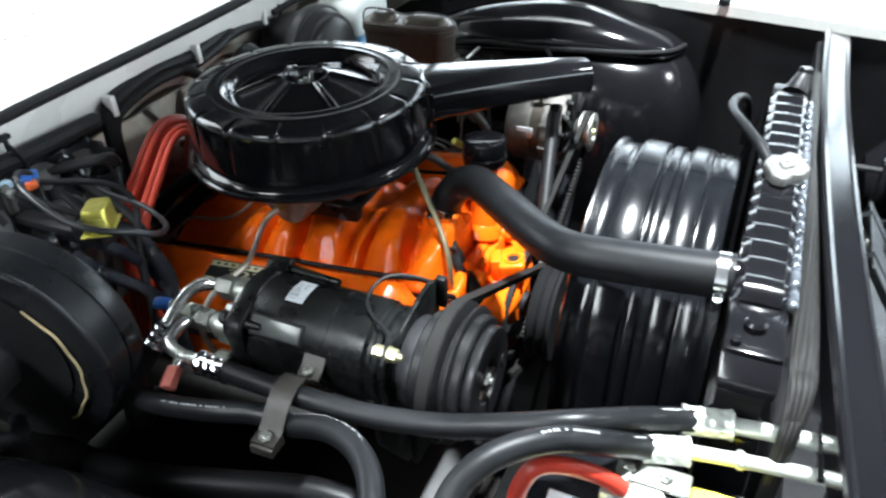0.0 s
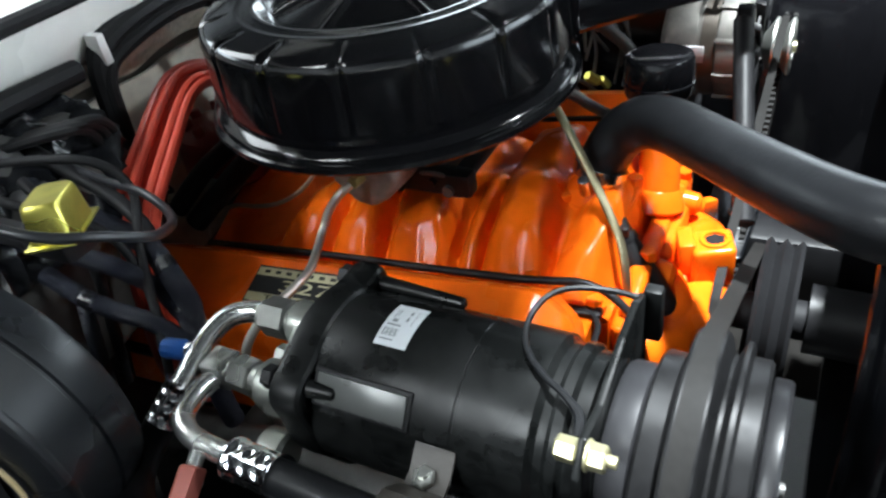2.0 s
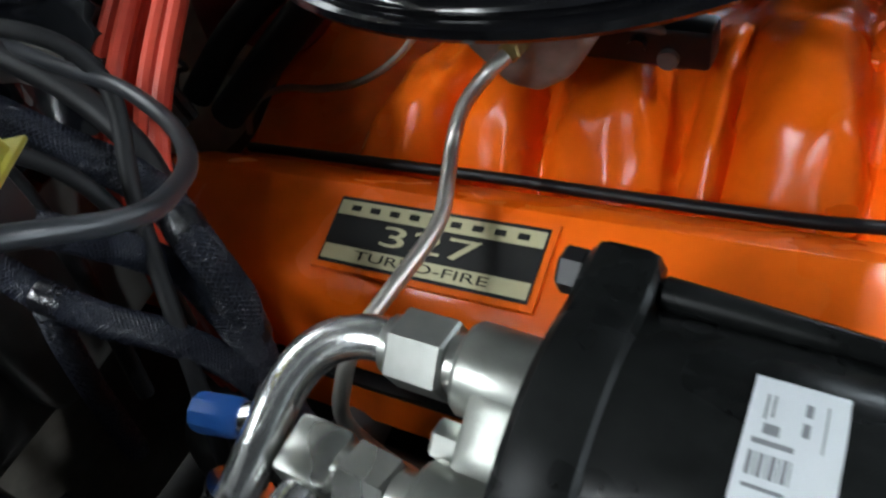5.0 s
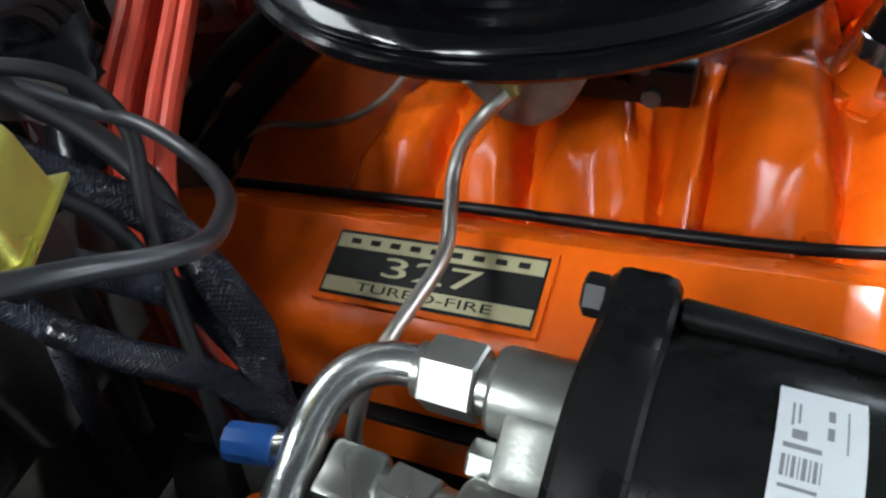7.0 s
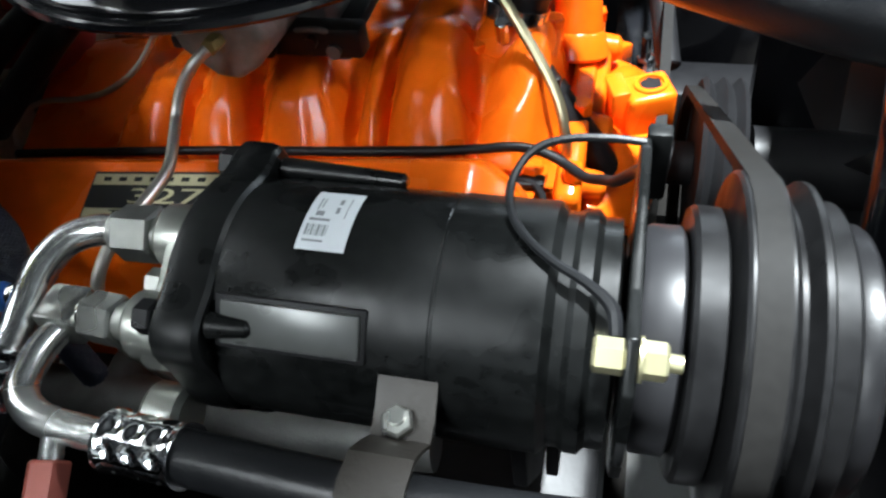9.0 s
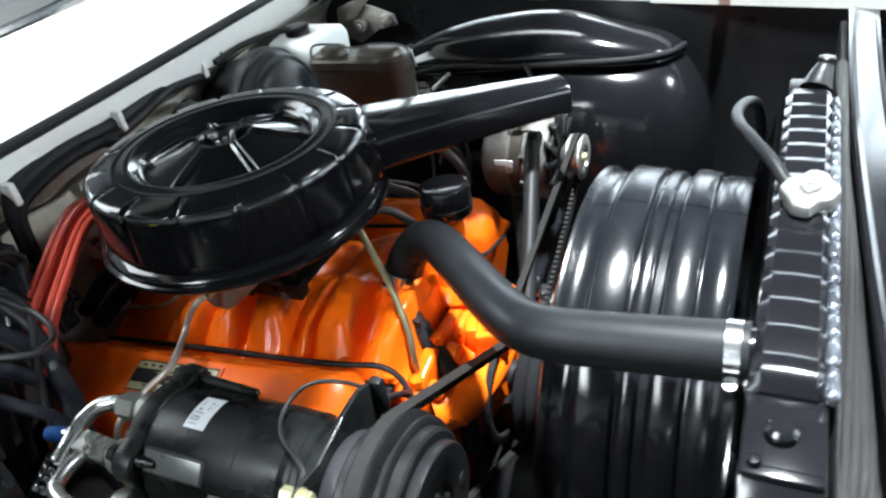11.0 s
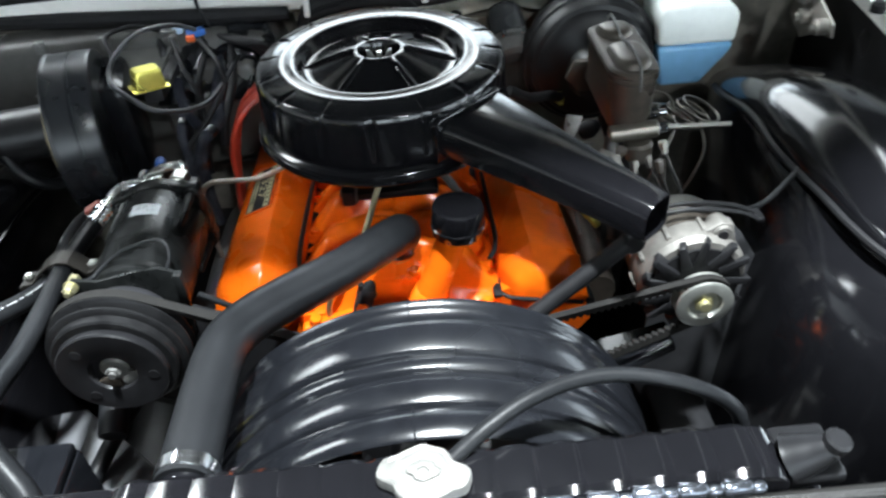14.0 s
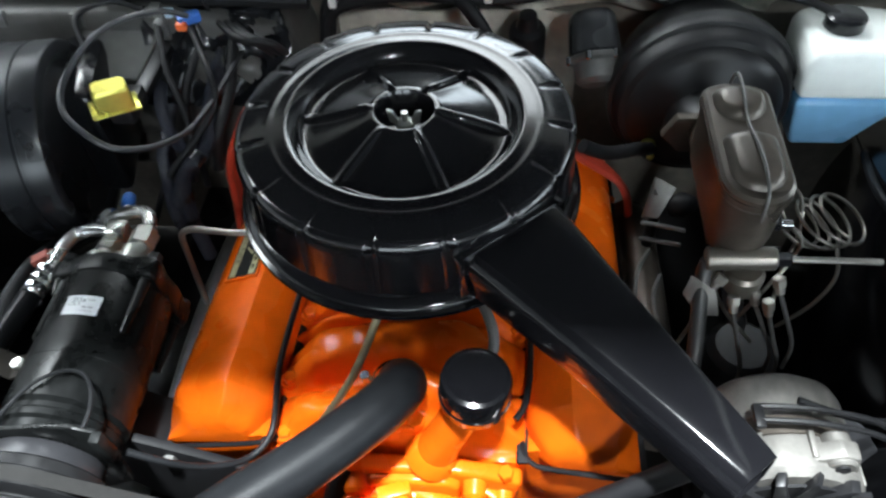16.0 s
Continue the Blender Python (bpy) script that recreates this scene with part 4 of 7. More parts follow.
def compressor():
    g = thing("compressor", (0.22, CY, CZ - 0.08), "black cylindrical air-conditioning compressor with a grooved clutch pulley", "compressor")
    m = Mesh().rev([(0.045, 0.132), (0.059, 0.132), (0.0605, 0.136), (0.0605, 0.2352), (0.0600, 0.2358), (0.0600, 0.2366), (0.0609, 0.2372), (0.0609, 0.283), (0.0565, 0.287), (0.0565, 0.292), (0.0585, 0.295),
                    (0.0585, 0.301), (0.055, 0.304), (0.055, 0.312), (0.04, 0.314)], (0, CY, CZ), (1, 0, 0), 64)
    part("shell", m, COMP_BLACK, g, sharp=30)
    # rear head with three ears
    out = []
    for k in range(72):
        a = 360 * k / 72
        r = 0.063
        for c, w, h in ((46, 12, 0.0155), (-60, 15, 0.013), (-158, 15, 0.014), (128, 15, 0.014)):
            d = (a - c + 180) % 360 - 180
            r += h * math.exp(-(d / w) ** 2)
        out.append((a, r))
    m = Mesh()
    m.rings([[at(x, a, r * k) for a, r in out] for x, k in ((0.110, 0.94), (0.113, 0.99), (0.116, 1.0), (0.129, 1.0), (0.133, 0.985), (0.135, 0.95))])
    head = part("rear_head", m, COMP_BLACK, g, "black rear head with bolt ears", 30)
    for a, r, x1 in ((46, 0.0655, 0.204), (-54, 0.0640, 0.156), (128, 0.066, 0.20)):
        part("through_bolt", Mesh().rod(at(0.1345, a, r), at(x1, a, r - 0.002), 0.0062, 0.0045, 12, 0.002), COMP_BLACK, head)
        part("bolt_head", Mesh().hexa(at(0.101, a, r), at(0.1105, a, r), 0.0085), SATIN_BLACK, head)
    # raised pad on the shell
    turn = Matrix.Rotation(radians(52), 3, "X")
    part("pad_edge", Mesh().box(at(0.173, -52, 0.0590), (0.072, 0.025, 0.005), 0.0015, turn), RUBBER_DARK, g)
    part("nameplate_pad", Mesh().box(at(0.1735, -52, 0.0606), (0.066, 0.0205, 0.006), 0.0015, turn), mat("grey_plain_plate", (0.075, 0.078, 0.075), 0.35, 0.3, vary=0.2), g, "plain grey raised plate")
    m = Mesh().rings([[at(x, a, 0.06095) for a in (18, 12, 6, 0, -6, -12, -18)] for x in (0.1695, 0.1815, 0.1930)], False, False)
    st = part("paper_label", m, mat("grey_white_label", (0.50, 0.53, 0.55), 0.45, vary=0.06), g, "white paper label with a printed code")
    bars = [(0.1680, 0.0011), (0.1697, 0.0005), (0.1708, 0.0010), (0.1725, 0.0004), (0.1735, 0.0012), (0.1753, 0.0005), (0.1764, 0.0010), (0.1780, 0.0004)]
    for x0, w in bars:
        part("print_bar", Mesh().rings([[at(x, a, 0.0611) for a in (-11, -8, -5)] for x in (x0 + 0.0038, x0 + w + 0.0038)], False, False), PRINT_FADED, st)
    for a0, a1, x0, x1 in ((4, 12, 0.1695, 0.1702), (5, 12, 0.1712, 0.1719), (0, 3, 0.1700, 0.1740), (8, 12, 0.1790, 0.1808), (2, 6, 0.1790, 0.1808), (-3, -1.5, 0.168, 0.178), (-14, -13, 0.168, 0.178), (-1, 13, 0.1840, 0.1845)):
        part("print_bar", Mesh().rings([[at(x, a, 0.0611) for a in (a0, (a0 + a1) / 2, a1)] for x in (x0 + 0.0038, x1 + 0.0038)], False, False), PRINT_FADED, st)
    # front mounting plate
    pl = [(-0.389, 0.812), (-0.374, 0.828), (-0.345, 0.822), (-0.30, 0.832), (-0.270, 0.834), (-0.252, 0.826), (-0.247, 0.79), (-0.255, 0.72), (-0.30, 0.695), (-0.36, 0.70), (-0.385, 0.74), (-0.393, 0.785)]
    m = Mesh().slab([(0.316, y, z) for y, z in pl], (0.005, 0, 0), 0.0012)
    m.box((0.325, -0.249, 0.808), (0.012, 0.010, 0.042), 0.002)
    plate = part("front_plate", m, COMP_BLACK, g, "thin black front mounting plate")
    for p in ((-0.376, 0.8185),):
        part("bolt", Mesh().hexa((0.304, *p), (0.3165, *p), 0.0072).rod((0.306, *p), (0.337, *p), 0.0036, seg=12), PALE_GOLD, plate, "pale yellow plated bolt")
        part("nut", Mesh().hexa((0.3215, *p), (0.332, *p), 0.0076).rev([(0.0, 0), (0.009, 0), (0.009, 0.0015), (0, 0.0015)], (0.3212, *p), (1, 0, 0), 20), PALE_GOLD, plate, "pale yellow plated nut")
    # clutch and pulley
    m = Mesh().rev([(0.04, 0.322), (0.052, 0.322), (0.054, 0.325), (0.054, 0.338), (0.05, 0.341), (0.04, 0.342)], (0, CY, CZ), (1, 0, 0), 56)
    part("clutch_coil", m, mat("grey_clutch_coil", (0.020, 0.020, 0.022), 0.36, 0.05, 0.35, vary=0.15), g, "dark grey clutch coil")
    m = Mesh().rev([(0.04, 0.341), (0.0625, 0.341), (0.0645, 0.343), (0.0642, 0.3535), (0.061, 0.3545), (0.060, 0.3555), (0.080, 0.3575), (0.0815, 0.359), (0.0815, 0.361), (0.0700, 0.3655), (0.0700, 0.3675), (0.0815, 0.372), (0.0815, 0.374), (0.079, 0.3755), (0.0695, 0.379),
                    (0.0695, 0.381), (0.0785, 0.385), (0.0785, 0.3875), (0.076, 0.389), (0.0705, 0.3895), (0.0705, 0.3985), (0.068, 0.4005), (0.04, 0.4005)], (0, CY, CZ), (1, 0, 0), 72)
    pulley = part("pulley", m, mat("worn_black_pulley", (0.009, 0.009, 0.0095), 0.42, 0.1, 0.15, vary=0.35, grain=160, stain=30, rvary=0.16), g, "grooved grey-black pulley", 30)
    m = Mesh().rev([(0.05, 0.401), (0.0605, 0.4015), (0.0615, 0.403), (0.0615, 0.410), (0.060, 0.412), (0.0285, 0.412), (0.027, 0.4115), (0.024, 0.4035), (0.0, 0.4035)], (0, CY, CZ), (1, 0, 0), 64)
    part("clutch_plate", m, SATIN_BLACK, pulley, "flat black clutch plate")
    part("shaft_nut", Mesh().hexa((0.4035, CY, CZ), (0.413, CY, CZ), 0.0085).rod((0.4035, CY, CZ), (0.4165, CY, CZ), 0.0045, seg=12).rev([(0.017, 0), (0.014, 0.003), (0, 0.003)], (0.4035, CY, CZ), (1, 0, 0), 24), GREY_IRON, pulley)
    for a in (-42, 98, 222):
        part("slot", Mesh().rod(at(0.4105, a, 0.045), at(0.4126, a, 0.045), 0.0065, seg=14), RUBBER_DARK, pulley)
    for a0, a1, mt in ((95, 165, GREY_IRON), (172, 235, CAST_IRON)):
        arc = [at(0.4045, a0 + (a1 - a0) * k / 8, 0.0265) for k in range(9)] + [at(0.4045, a1 - (a1 - a0) * k / 8, 0.014) for k in range(9)]
        part("hub_crescent", Mesh().slab(arc, (0.004, 0, 0), 0.0008), mt, pulley, "lighter crescent segment in the hub recess")
    # wire to the clutch
    m = Mesh().tube([(0.3185, -0.262, 0.8305), (0.300, -0.262, 0.8315), (0.280, -0.268, 0.8335), (0.267, -0.280, 0.834), (0.261, -0.297, 0.830), (0.264, -0.314, 0.8275), (0.273, -0.328, 0.827), (0.285, -0.338, 0.8255), (0.2995, -0.346, 0.8235), (0.310, -0.354, 0.8195), (0.3125, -0.366, 0.8165)], [0.0020, 0.0020, 0.0020, 0.0020, 0.0020, 0.0020, 0.0020, 0.0021, 0.0023, 0.0032, 0.0028], 8)
    solo("clutch_wire", m, RUBBER, "thin grey-black wire looping over the compressor", "wire")
    # rear plumbing block
    m = Mesh()
    m.rev([(0.016, 0), (0.0175, 0.002), (0.0175, 0.030), (0.016, 0.033)], (0.078, -0.311, 0.785), (1, 0, 0), 24)
    m.rev([(0.016, 0), (0.0175, 0.002), (0.0175, 0.028), (0.016, 0.031)], (0.080, -0.359, 0.771), (1, 0, 0), 24)
    m.slab([(0.086, -0.300, 0.797), (0.086, -0.325, 0.796), (0.086, -0.345, 0.784), (0.086, -0.374, 0.782), (0.086, -0.378, 0.758), (0.086, -0.345, 0.745), (0.086, -0.315, 0.760), (0.086, -0.297, 0.772)], (0.025, 0, 0), 0.004)
    m.rod((0.090, -0.388, 0.738), (0.112, -0.388, 0.738), 0.016, seg=18, bevel=0.003)
    blk = part("port_block", m, CAST_ALU, g, "cast aluminium port block")
    part("bolt", Mesh().hexa((0.076, -0.336, 0.776), (0.087, -0.336, 0.776), 0.0078), ZINC, blk)
    return g


def crimp_sleeve(a, b, r):
    """A pressed ferrule with three rows of dents."""
    a, b = Vector(a), Vector(b)
    ax = (b - a).normalized()
    u = ax.orthogonal().normalized()
    w = ax.cross(u)
    d = (b - a).length
    rings = []
    n, seg = 28, 48
    for i in range(n + 1):
        h = i / n
        band = 0.5 + 0.5 * math.cos(2 * math.pi * (h * 3.4 - 0.7))
        inside = 1 if 0.10 < h < 0.90 else 0
        lip = 0.06 if h < 0.08 or h > 0.93 else 0
        ring = []
        for k in range(seg):
            t = 2 * math.pi * k / seg
            dent = inside * max(0, band - 0.3) * max(0, math.cos(8 * t) + 0.45)
            q = r * (1 + lip - 0.10 * min(1, dent * 1.6))
            ring.append(a + ax * (d * h) + (u * math.cos(t) + w * math.sin(t)) * q)
        rings.append(ring)
    return Mesh().rings(rings)


def hose_print(pts, r, side, start, stop, tall=0.0030, seed=3):
    """Unreadable white printing along a hose: short bars on the side that faces the given way."""
    guide = Mesh().tube(pts, 0.001, 4, 24).v
    line = [sum((Vector(p) for p in guide[i * 4:i * 4 + 4]), Vector()) / 4 for i in range(len(guide) // 4)]
    rnd = random.Random(seed)
    m = Mesh()
    run, nxt, wide = 0.0, start, 0.002
    for p, q in zip(line, line[1:]):
        step = (q - p).length
        while nxt < min(run + step, stop) and step > 0:
            o = p + (q - p) * ((nxt - run) / step)
            d = (q - p).normalized()
            n = (Vector(side) - d * d.dot(Vector(side))).normalized()
            w = d.cross(n)
            wide = rnd.choice((0.0012, 0.002, 0.0026, 0.0026))
            ring = [o + d * e + (n * math.cos(t) + w * math.sin(t)) * (r + 0.0003) for e in (0, wide) for t in (-tall / 2 / r, 0, tall / 2 / r)]
            m.add(ring, [(0, 1, 4, 3), (1, 2, 5, 4)])
            nxt += wide + rnd.choice((0.0009, 0.0012, 0.0012, 0.005))
        run += step
    return m


PRINT_GREY = mat("faded_white_print", (0.32, 0.33, 0.34), 0.6, vary=0.4, grain=400)


def ac_lines():
    # suction line with its charging port
    g = thing("suction_hose", (0.03, -0.36, 0.70), "thick black air-conditioning hose with a bent aluminium end", "hose", "air-conditioning hoses")
    m = Mesh().hexa((0.050, -0.311, 0.784), (0.073, -0.311, 0.785), 0.0155).rod((0.046, -0.311, 0.784), (0.082, -0.311, 0.785), 0.0115, seg=16)
    part("union_nut", m, ZINC, g, "dull plated union nut")
    m = Mesh().tube([(0.054, -0.311, 0.784), (0.036, -0.312, 0.785), (0.021, -0.321, 0.784), (0.014, -0.338, 0.780), (0.013, -0.360, 0.772), (0.011, -0.380, 0.761)], 0.0088, 16, 8)
    m.rod((0.014, -0.350, 0.776), (0.000, -0.356, 0.774), 0.0058, seg=12)
    part("bent_tube", m, ALU, g, "bent aluminium tube")
    part("port_cap", Mesh().rev([(0.0068, 0), (0.0082, 0.002), (0.0082, 0.017), (0.0075, 0.020), (0.0, 0.0205)], (0.002, -0.3555, 0.774), (-0.97, -0.2, 0.0), 10), BLUE_CAP, g, "blue plastic port cap")
    part("ferrule", crimp_sleeve((0.012, -0.376, 0.763), (0.003, -0.400, 0.742), 0.0132), CHROME, g, "bright crimped ferrule")
    m = Mesh().tube([(0.005, -0.394, 0.746), (-0.003, -0.414, 0.730), (0.004, -0.440, 0.720), (0.034, -0.460, 0.724), (0.08, -0.466, 0.736), (0.14, -0.462, 0.747), (0.195, -0.452, 0.755), (0.238, -0.453, 0.757), (0.285, -0.456, 0.774), (0.329, -0.474, 0.790), (0.365, -0.505, 0.800), (0.392, -0.55, 0.800), (0.410, -0.60, 0.785), (0.428, -0.645, 0.760), (0.452, -0.664, 0.745), (0.474, -0.648, 0.752), (0.474, -0.600, 0.778), (0.455, -0.550, 0.806), (0.451, -0.512, 0.824), (0.4719, -0.4768, 0.8398), (0.5135, -0.4367, 0.8376), (0.5552, -0.4030, 0.8140), (0.588, -0.364, 0.779), (0.602, -0.3595, 0.777)], 0.0125, 16, 8)
    part("rubber_hose", m, RUBBER, g, "thick black rubber hose")
    SUCTION = [(0.034, -0.460, 0.724), (0.08, -0.466, 0.736), (0.14, -0.462, 0.747), (0.195, -0.452, 0.755), (0.238, -0.453, 0.757), (0.285, -0.456, 0.774), (0.329, -0.474, 0.790), (0.365, -0.505, 0.800)]
    part("printed_code", hose_print(SUCTION, 0.0125, (0.0, -0.35, 0.9), 0.05, 0.135, 0.0018, 3), PRINT_GREY, g, "small white printing")
    part("printed_code", hose_print(SUCTION, 0.0125, (0.45, 0.30, 0.80), 0.215, 0.345, 0.0018, 4), PRINT_GREY, g, "small white printing")
    part("printed_code", hose_print([(0.4719, -0.4768, 0.8398), (0.5135, -0.4367, 0.8376), (0.5552, -0.4030, 0.8140), (0.588, -0.364, 0.779)], 0.0125, (0, -0.1, 1), 0.040, 0.100, 0.0024, 6), PRINT_GREY, g, "small white printing")
    part("index_mark", hose_print([(0.5552, -0.4030, 0.8140), (0.588, -0.364, 0.779)], 0.0127, (0, -0.2, 1), 0.030, 0.046, 0.0012, 8), LABEL_WHITE, g, "short white line")
    part("ferrule", crimp_sleeve((0.585, -0.363, 0.776), (0.627, -0.352, 0.777), 0.0142), PALE_TUBE, g, "bright crimped ferrule")
    m = Mesh().tube([(0.622, -0.353, 0.777), (0.66, -0.346, 0.776), (0.71, -0.338, 0.774), (0.76, -0.331, 0.770), (0.82, -0.328, 0.755)], 0.0072, 14)
    m.rod((0.668, -0.3445, 0.776), (0.676, -0.343, 0.776), 0.0095, seg=14, bevel=0.002)
    part("metal_tube", m, PALE_TUBE, g, "pale aluminium tube")
    # discharge line
    g = thing("discharge_hose", (0.08, -0.40, 0.72), "black air-conditioning hose with a red capped port", "hose", "air-conditioning hoses")
    m = Mesh().hexa((0.051, -0.357, 0.769), (0.071, -0.359, 0.770), 0.0138).rod((0.048, -0.357, 0.769), (0.082, -0.359, 0.771), 0.0105, seg=16)
    m.box((0.037, -0.357, 0.768), (0.024, 0.024, 0.022), 0.003)
    part("union_nut", m, ZINC, g, "dull plated union and block")
    m = Mesh().tube([(0.037, -0.366, 0.768), (0.035, -0.384, 0.768), (0.040, -0.404, 0.768), (0.056, -0.415, 0.767), (0.082, -0.418, 0.766), (0.105, -0.4195, 0.767)], 0.0078, 16, 8)
    m.rod((0.066, -0.4165, 0.766), (0.070, -0.434, 0.758), 0.0055, seg=12)
    part("bent_tube", m, ALU, g, "bent aluminium tube")
    part("port_cap", Mesh().hexa((0.069, -0.431, 0.759), (0.073, -0.454, 0.748), 0.0098), RED_CAP, g, "dusty red port cap")
    part("ferrule", crimp_sleeve((0.098, -0.4192, 0.766), (0.139, -0.4225, 0.770), 0.0138), CHROME, g, "bright crimped ferrule")
    m = Mesh().tube([(0.132, -0.4225, 0.7695), (0.225, -0.4285, 0.7755), (0.314, -0.4274, 0.778), (0.398, -0.421, 0.790), (0.470, -0.413, 0.812), (0.532, -0.394, 0.823), (0.585, -0.343, 0.796), (0.628, -0.316, 0.783)], 0.0122, 16, 8)
    part("rubber_hose", m, RUBBER, g, "black rubber hose")
    part("index_mark", hose_print([(0.532, -0.394, 0.823), (0.585, -0.343, 0.796), (0.628, -0.316, 0.783)], 0.0124, (0, 0.1, 1), 0.088, 0.108, 0.0012, 8), LABEL_WHITE, g, "short white line")
    part("ferrule", crimp_sleeve((0.614, -0.319, 0.782), (0.660, -0.309, 0.783), 0.0148), PALE_TUBE, g, "bright crimped ferrule")
    m = Mesh().tube([(0.655, -0.310, 0.783), (0.72, -0.300, 0.780), (0.79, -0.290, 0.774), (0.86, -0.285, 0.755)], 0.0085, 14)
    part("metal_tube", m, PALE_TUBE, g, "pale aluminium tube")
    part("tube_clip", Mesh().slab([(0.736, -0.35, 0.789), (0.742, -0.35, 0.789), (0.742, -0.28, 0.792), (0.736, -0.28, 0.792)], (0, 0.0, -0.006), 0.001).rod((0.739, -0.318, 0.784), (0.739, -0.318, 0.800), 0.004, seg=10), SATIN_BLACK, g, "small black tube clip")
    # clamp that holds both hoses to the compressor
    g = thing("hose_clamp_bracket", (0.215, -0.43, 0.74), "brown-black steel strap clamp bolted over two hoses", "bracket")
    path = [(0.0, -0.378, 0.783), (0.0, -0.390, 0.771), (0.0, -0.399, 0.768), (0.0, -0.407, 0.778), (0.0, -0.417, 0.788), (0.0, -0.430, 0.790), (0.0, -0.443, 0.786), (0.0, -0.458, 0.775), (0.0, -0.467, 0.764), (0.0, -0.474, 0.758), (0.0, -0.488, 0.757)]
    m = Mesh()
    rings = []
    w = 0.0135
    for _, y, z in path:
        rings.append([v3(0.228 - w, y, z), v3(0.228 + w, y, z), v3(0.228 + w, y, z + 0.003), v3(0.228 - w, y, z + 0.003)])
    m.rings(rings)
    m.box((0.228, -0.480, 0.7515), (0.027, 0.024, 0.012), 0.002)
    part("strap", m, mat("brown_black_steel", (0.026, 0.023, 0.020), 0.5, 0.15, 0.3, vary=0.3, bump=0.3), g)
    for p in ((0.228, -0.480, 0.760), (0.226, -0.393, 0.772)):
        b = Mesh().hexa(p, (p[0], p[1] - 0.001, p[2] + 0.006), 0.0075).rod((p[0], p[1], p[2]), (p[0], p[1], p[2] + 0.008), 0.004, seg=10)
        part("bolt", b, ZINC, g, "plated bolt")


def compressor_bracket():
    g = thing("compressor_bracket", (0.262, -0.20, 0.46), "black steel bracket plates between compressor and engine", "bracket")
    m = Mesh().slab([(0.262, -0.135, 0.60), (0.262, -0.20, 0.655), (0.262, -0.285, 0.70), (0.262, -0.34, 0.69), (0.262, -0.33, 0.60), (0.262, -0.27, 0.50), (0.262, -0.15, 0.46)], (0.010, 0, 0), 0.002)
    part("back_plate", m, RUBBER_DARK, g)
    m = Mesh().slab([(0.20, -0.262, 0.66), (0.272, -0.262, 0.66), (0.272, -0.31, 0.692), (0.20, -0.31, 0.692)], (0, 0, -0.006), 0.002)
    part("shelf", m, RUBBER_DARK, g)
    m = Mesh().slab([(0.276, y, z) for y, z in ((-0.265, 0.735), (-0.20, 0.70), (-0.14, 0.665), (-0.11, 0.63), (-0.11, 0.50), (-0.27, 0.50))], (0.010, 0, 0), 0.002)
    part("front_plate", m, RUBBER_DARK, g)
    for y, z in ((-0.235, 0.70), (-0.15, 0.64), (-0.24, 0.56)):
        part("bolt", Mesh().hexa((0.286, y, z), (0.294, y, z), 0.008), GREY_IRON, g)


compressor()
compressor_bracket()
ac_lines()


# ---- belts ----
def belt(name, c0, r0, c1, r1, x, half, label, cogged=False):
    """A closed V-belt round two pulleys in the plane at x; centres are (y, z)."""
    d = v3(0, c1[0] - c0[0], c1[1] - c0[1])
    base, dist = math.atan2(d.z, d.y), d.length
    off = math.acos((r0 - r1) / dist)
    pts = []
    for k in range(25):
        a = base + off + (2 * math.pi - 2 * off) * k / 24
        pts.append((c0[0] + r0 * math.cos(a), c0[1] + r0 * math.sin(a), math.cos(a), math.sin(a)))
    for k in range(17):
        a = base - off + 2 * off * k / 16
        pts.append((c1[0] + r1 * math.cos(a), c1[1] + r1 * math.sin(a), math.cos(a), math.sin(a)))
    m = Mesh()
    rings, loop = [], pts + pts[:1]
    if cogged:
        fine = []
        for p, q in zip(loop[:-1], loop[1:]):
            n = max(1, round(math.hypot(q[0] - p[0], q[1] - p[1]) / 0.0022))
            fine += [tuple(a + (b - a) * k / n for a, b in zip(p, q)) for k in range(n)]
        loop = fine + fine[:1]
    for k, (y, z, ny, nz) in enumerate(loop):
        deep = 0.0035 if cogged and k % 4 < 2 else 0.0
        rings.append([v3(x - half, y + ny * 0.004, z + nz * 0.004), v3(x + half, y + ny * 0.004, z + nz * 0.004), v3(x + half * 0.7, y - ny * (0.005 + deep), z - nz * (0.005 + deep)), v3(x - half * 0.7, y - ny * (0.005 + deep), z - nz * (0.005 + deep))])
    m.rings(rings, False)
    return solo(name, m, mat("worn_rubber_belt", (0.012, 0.0115, 0.011), 0.6, spec=0.1, vary=0.3, grain=200), label, "belt")


PUMP = (0.005, 0.585)
belt("drive_belt", (CY, CZ), 0.0785, PUMP, 0.078, 0.3665, 0.0062, "worn grey V-belt round the compressor pulley")


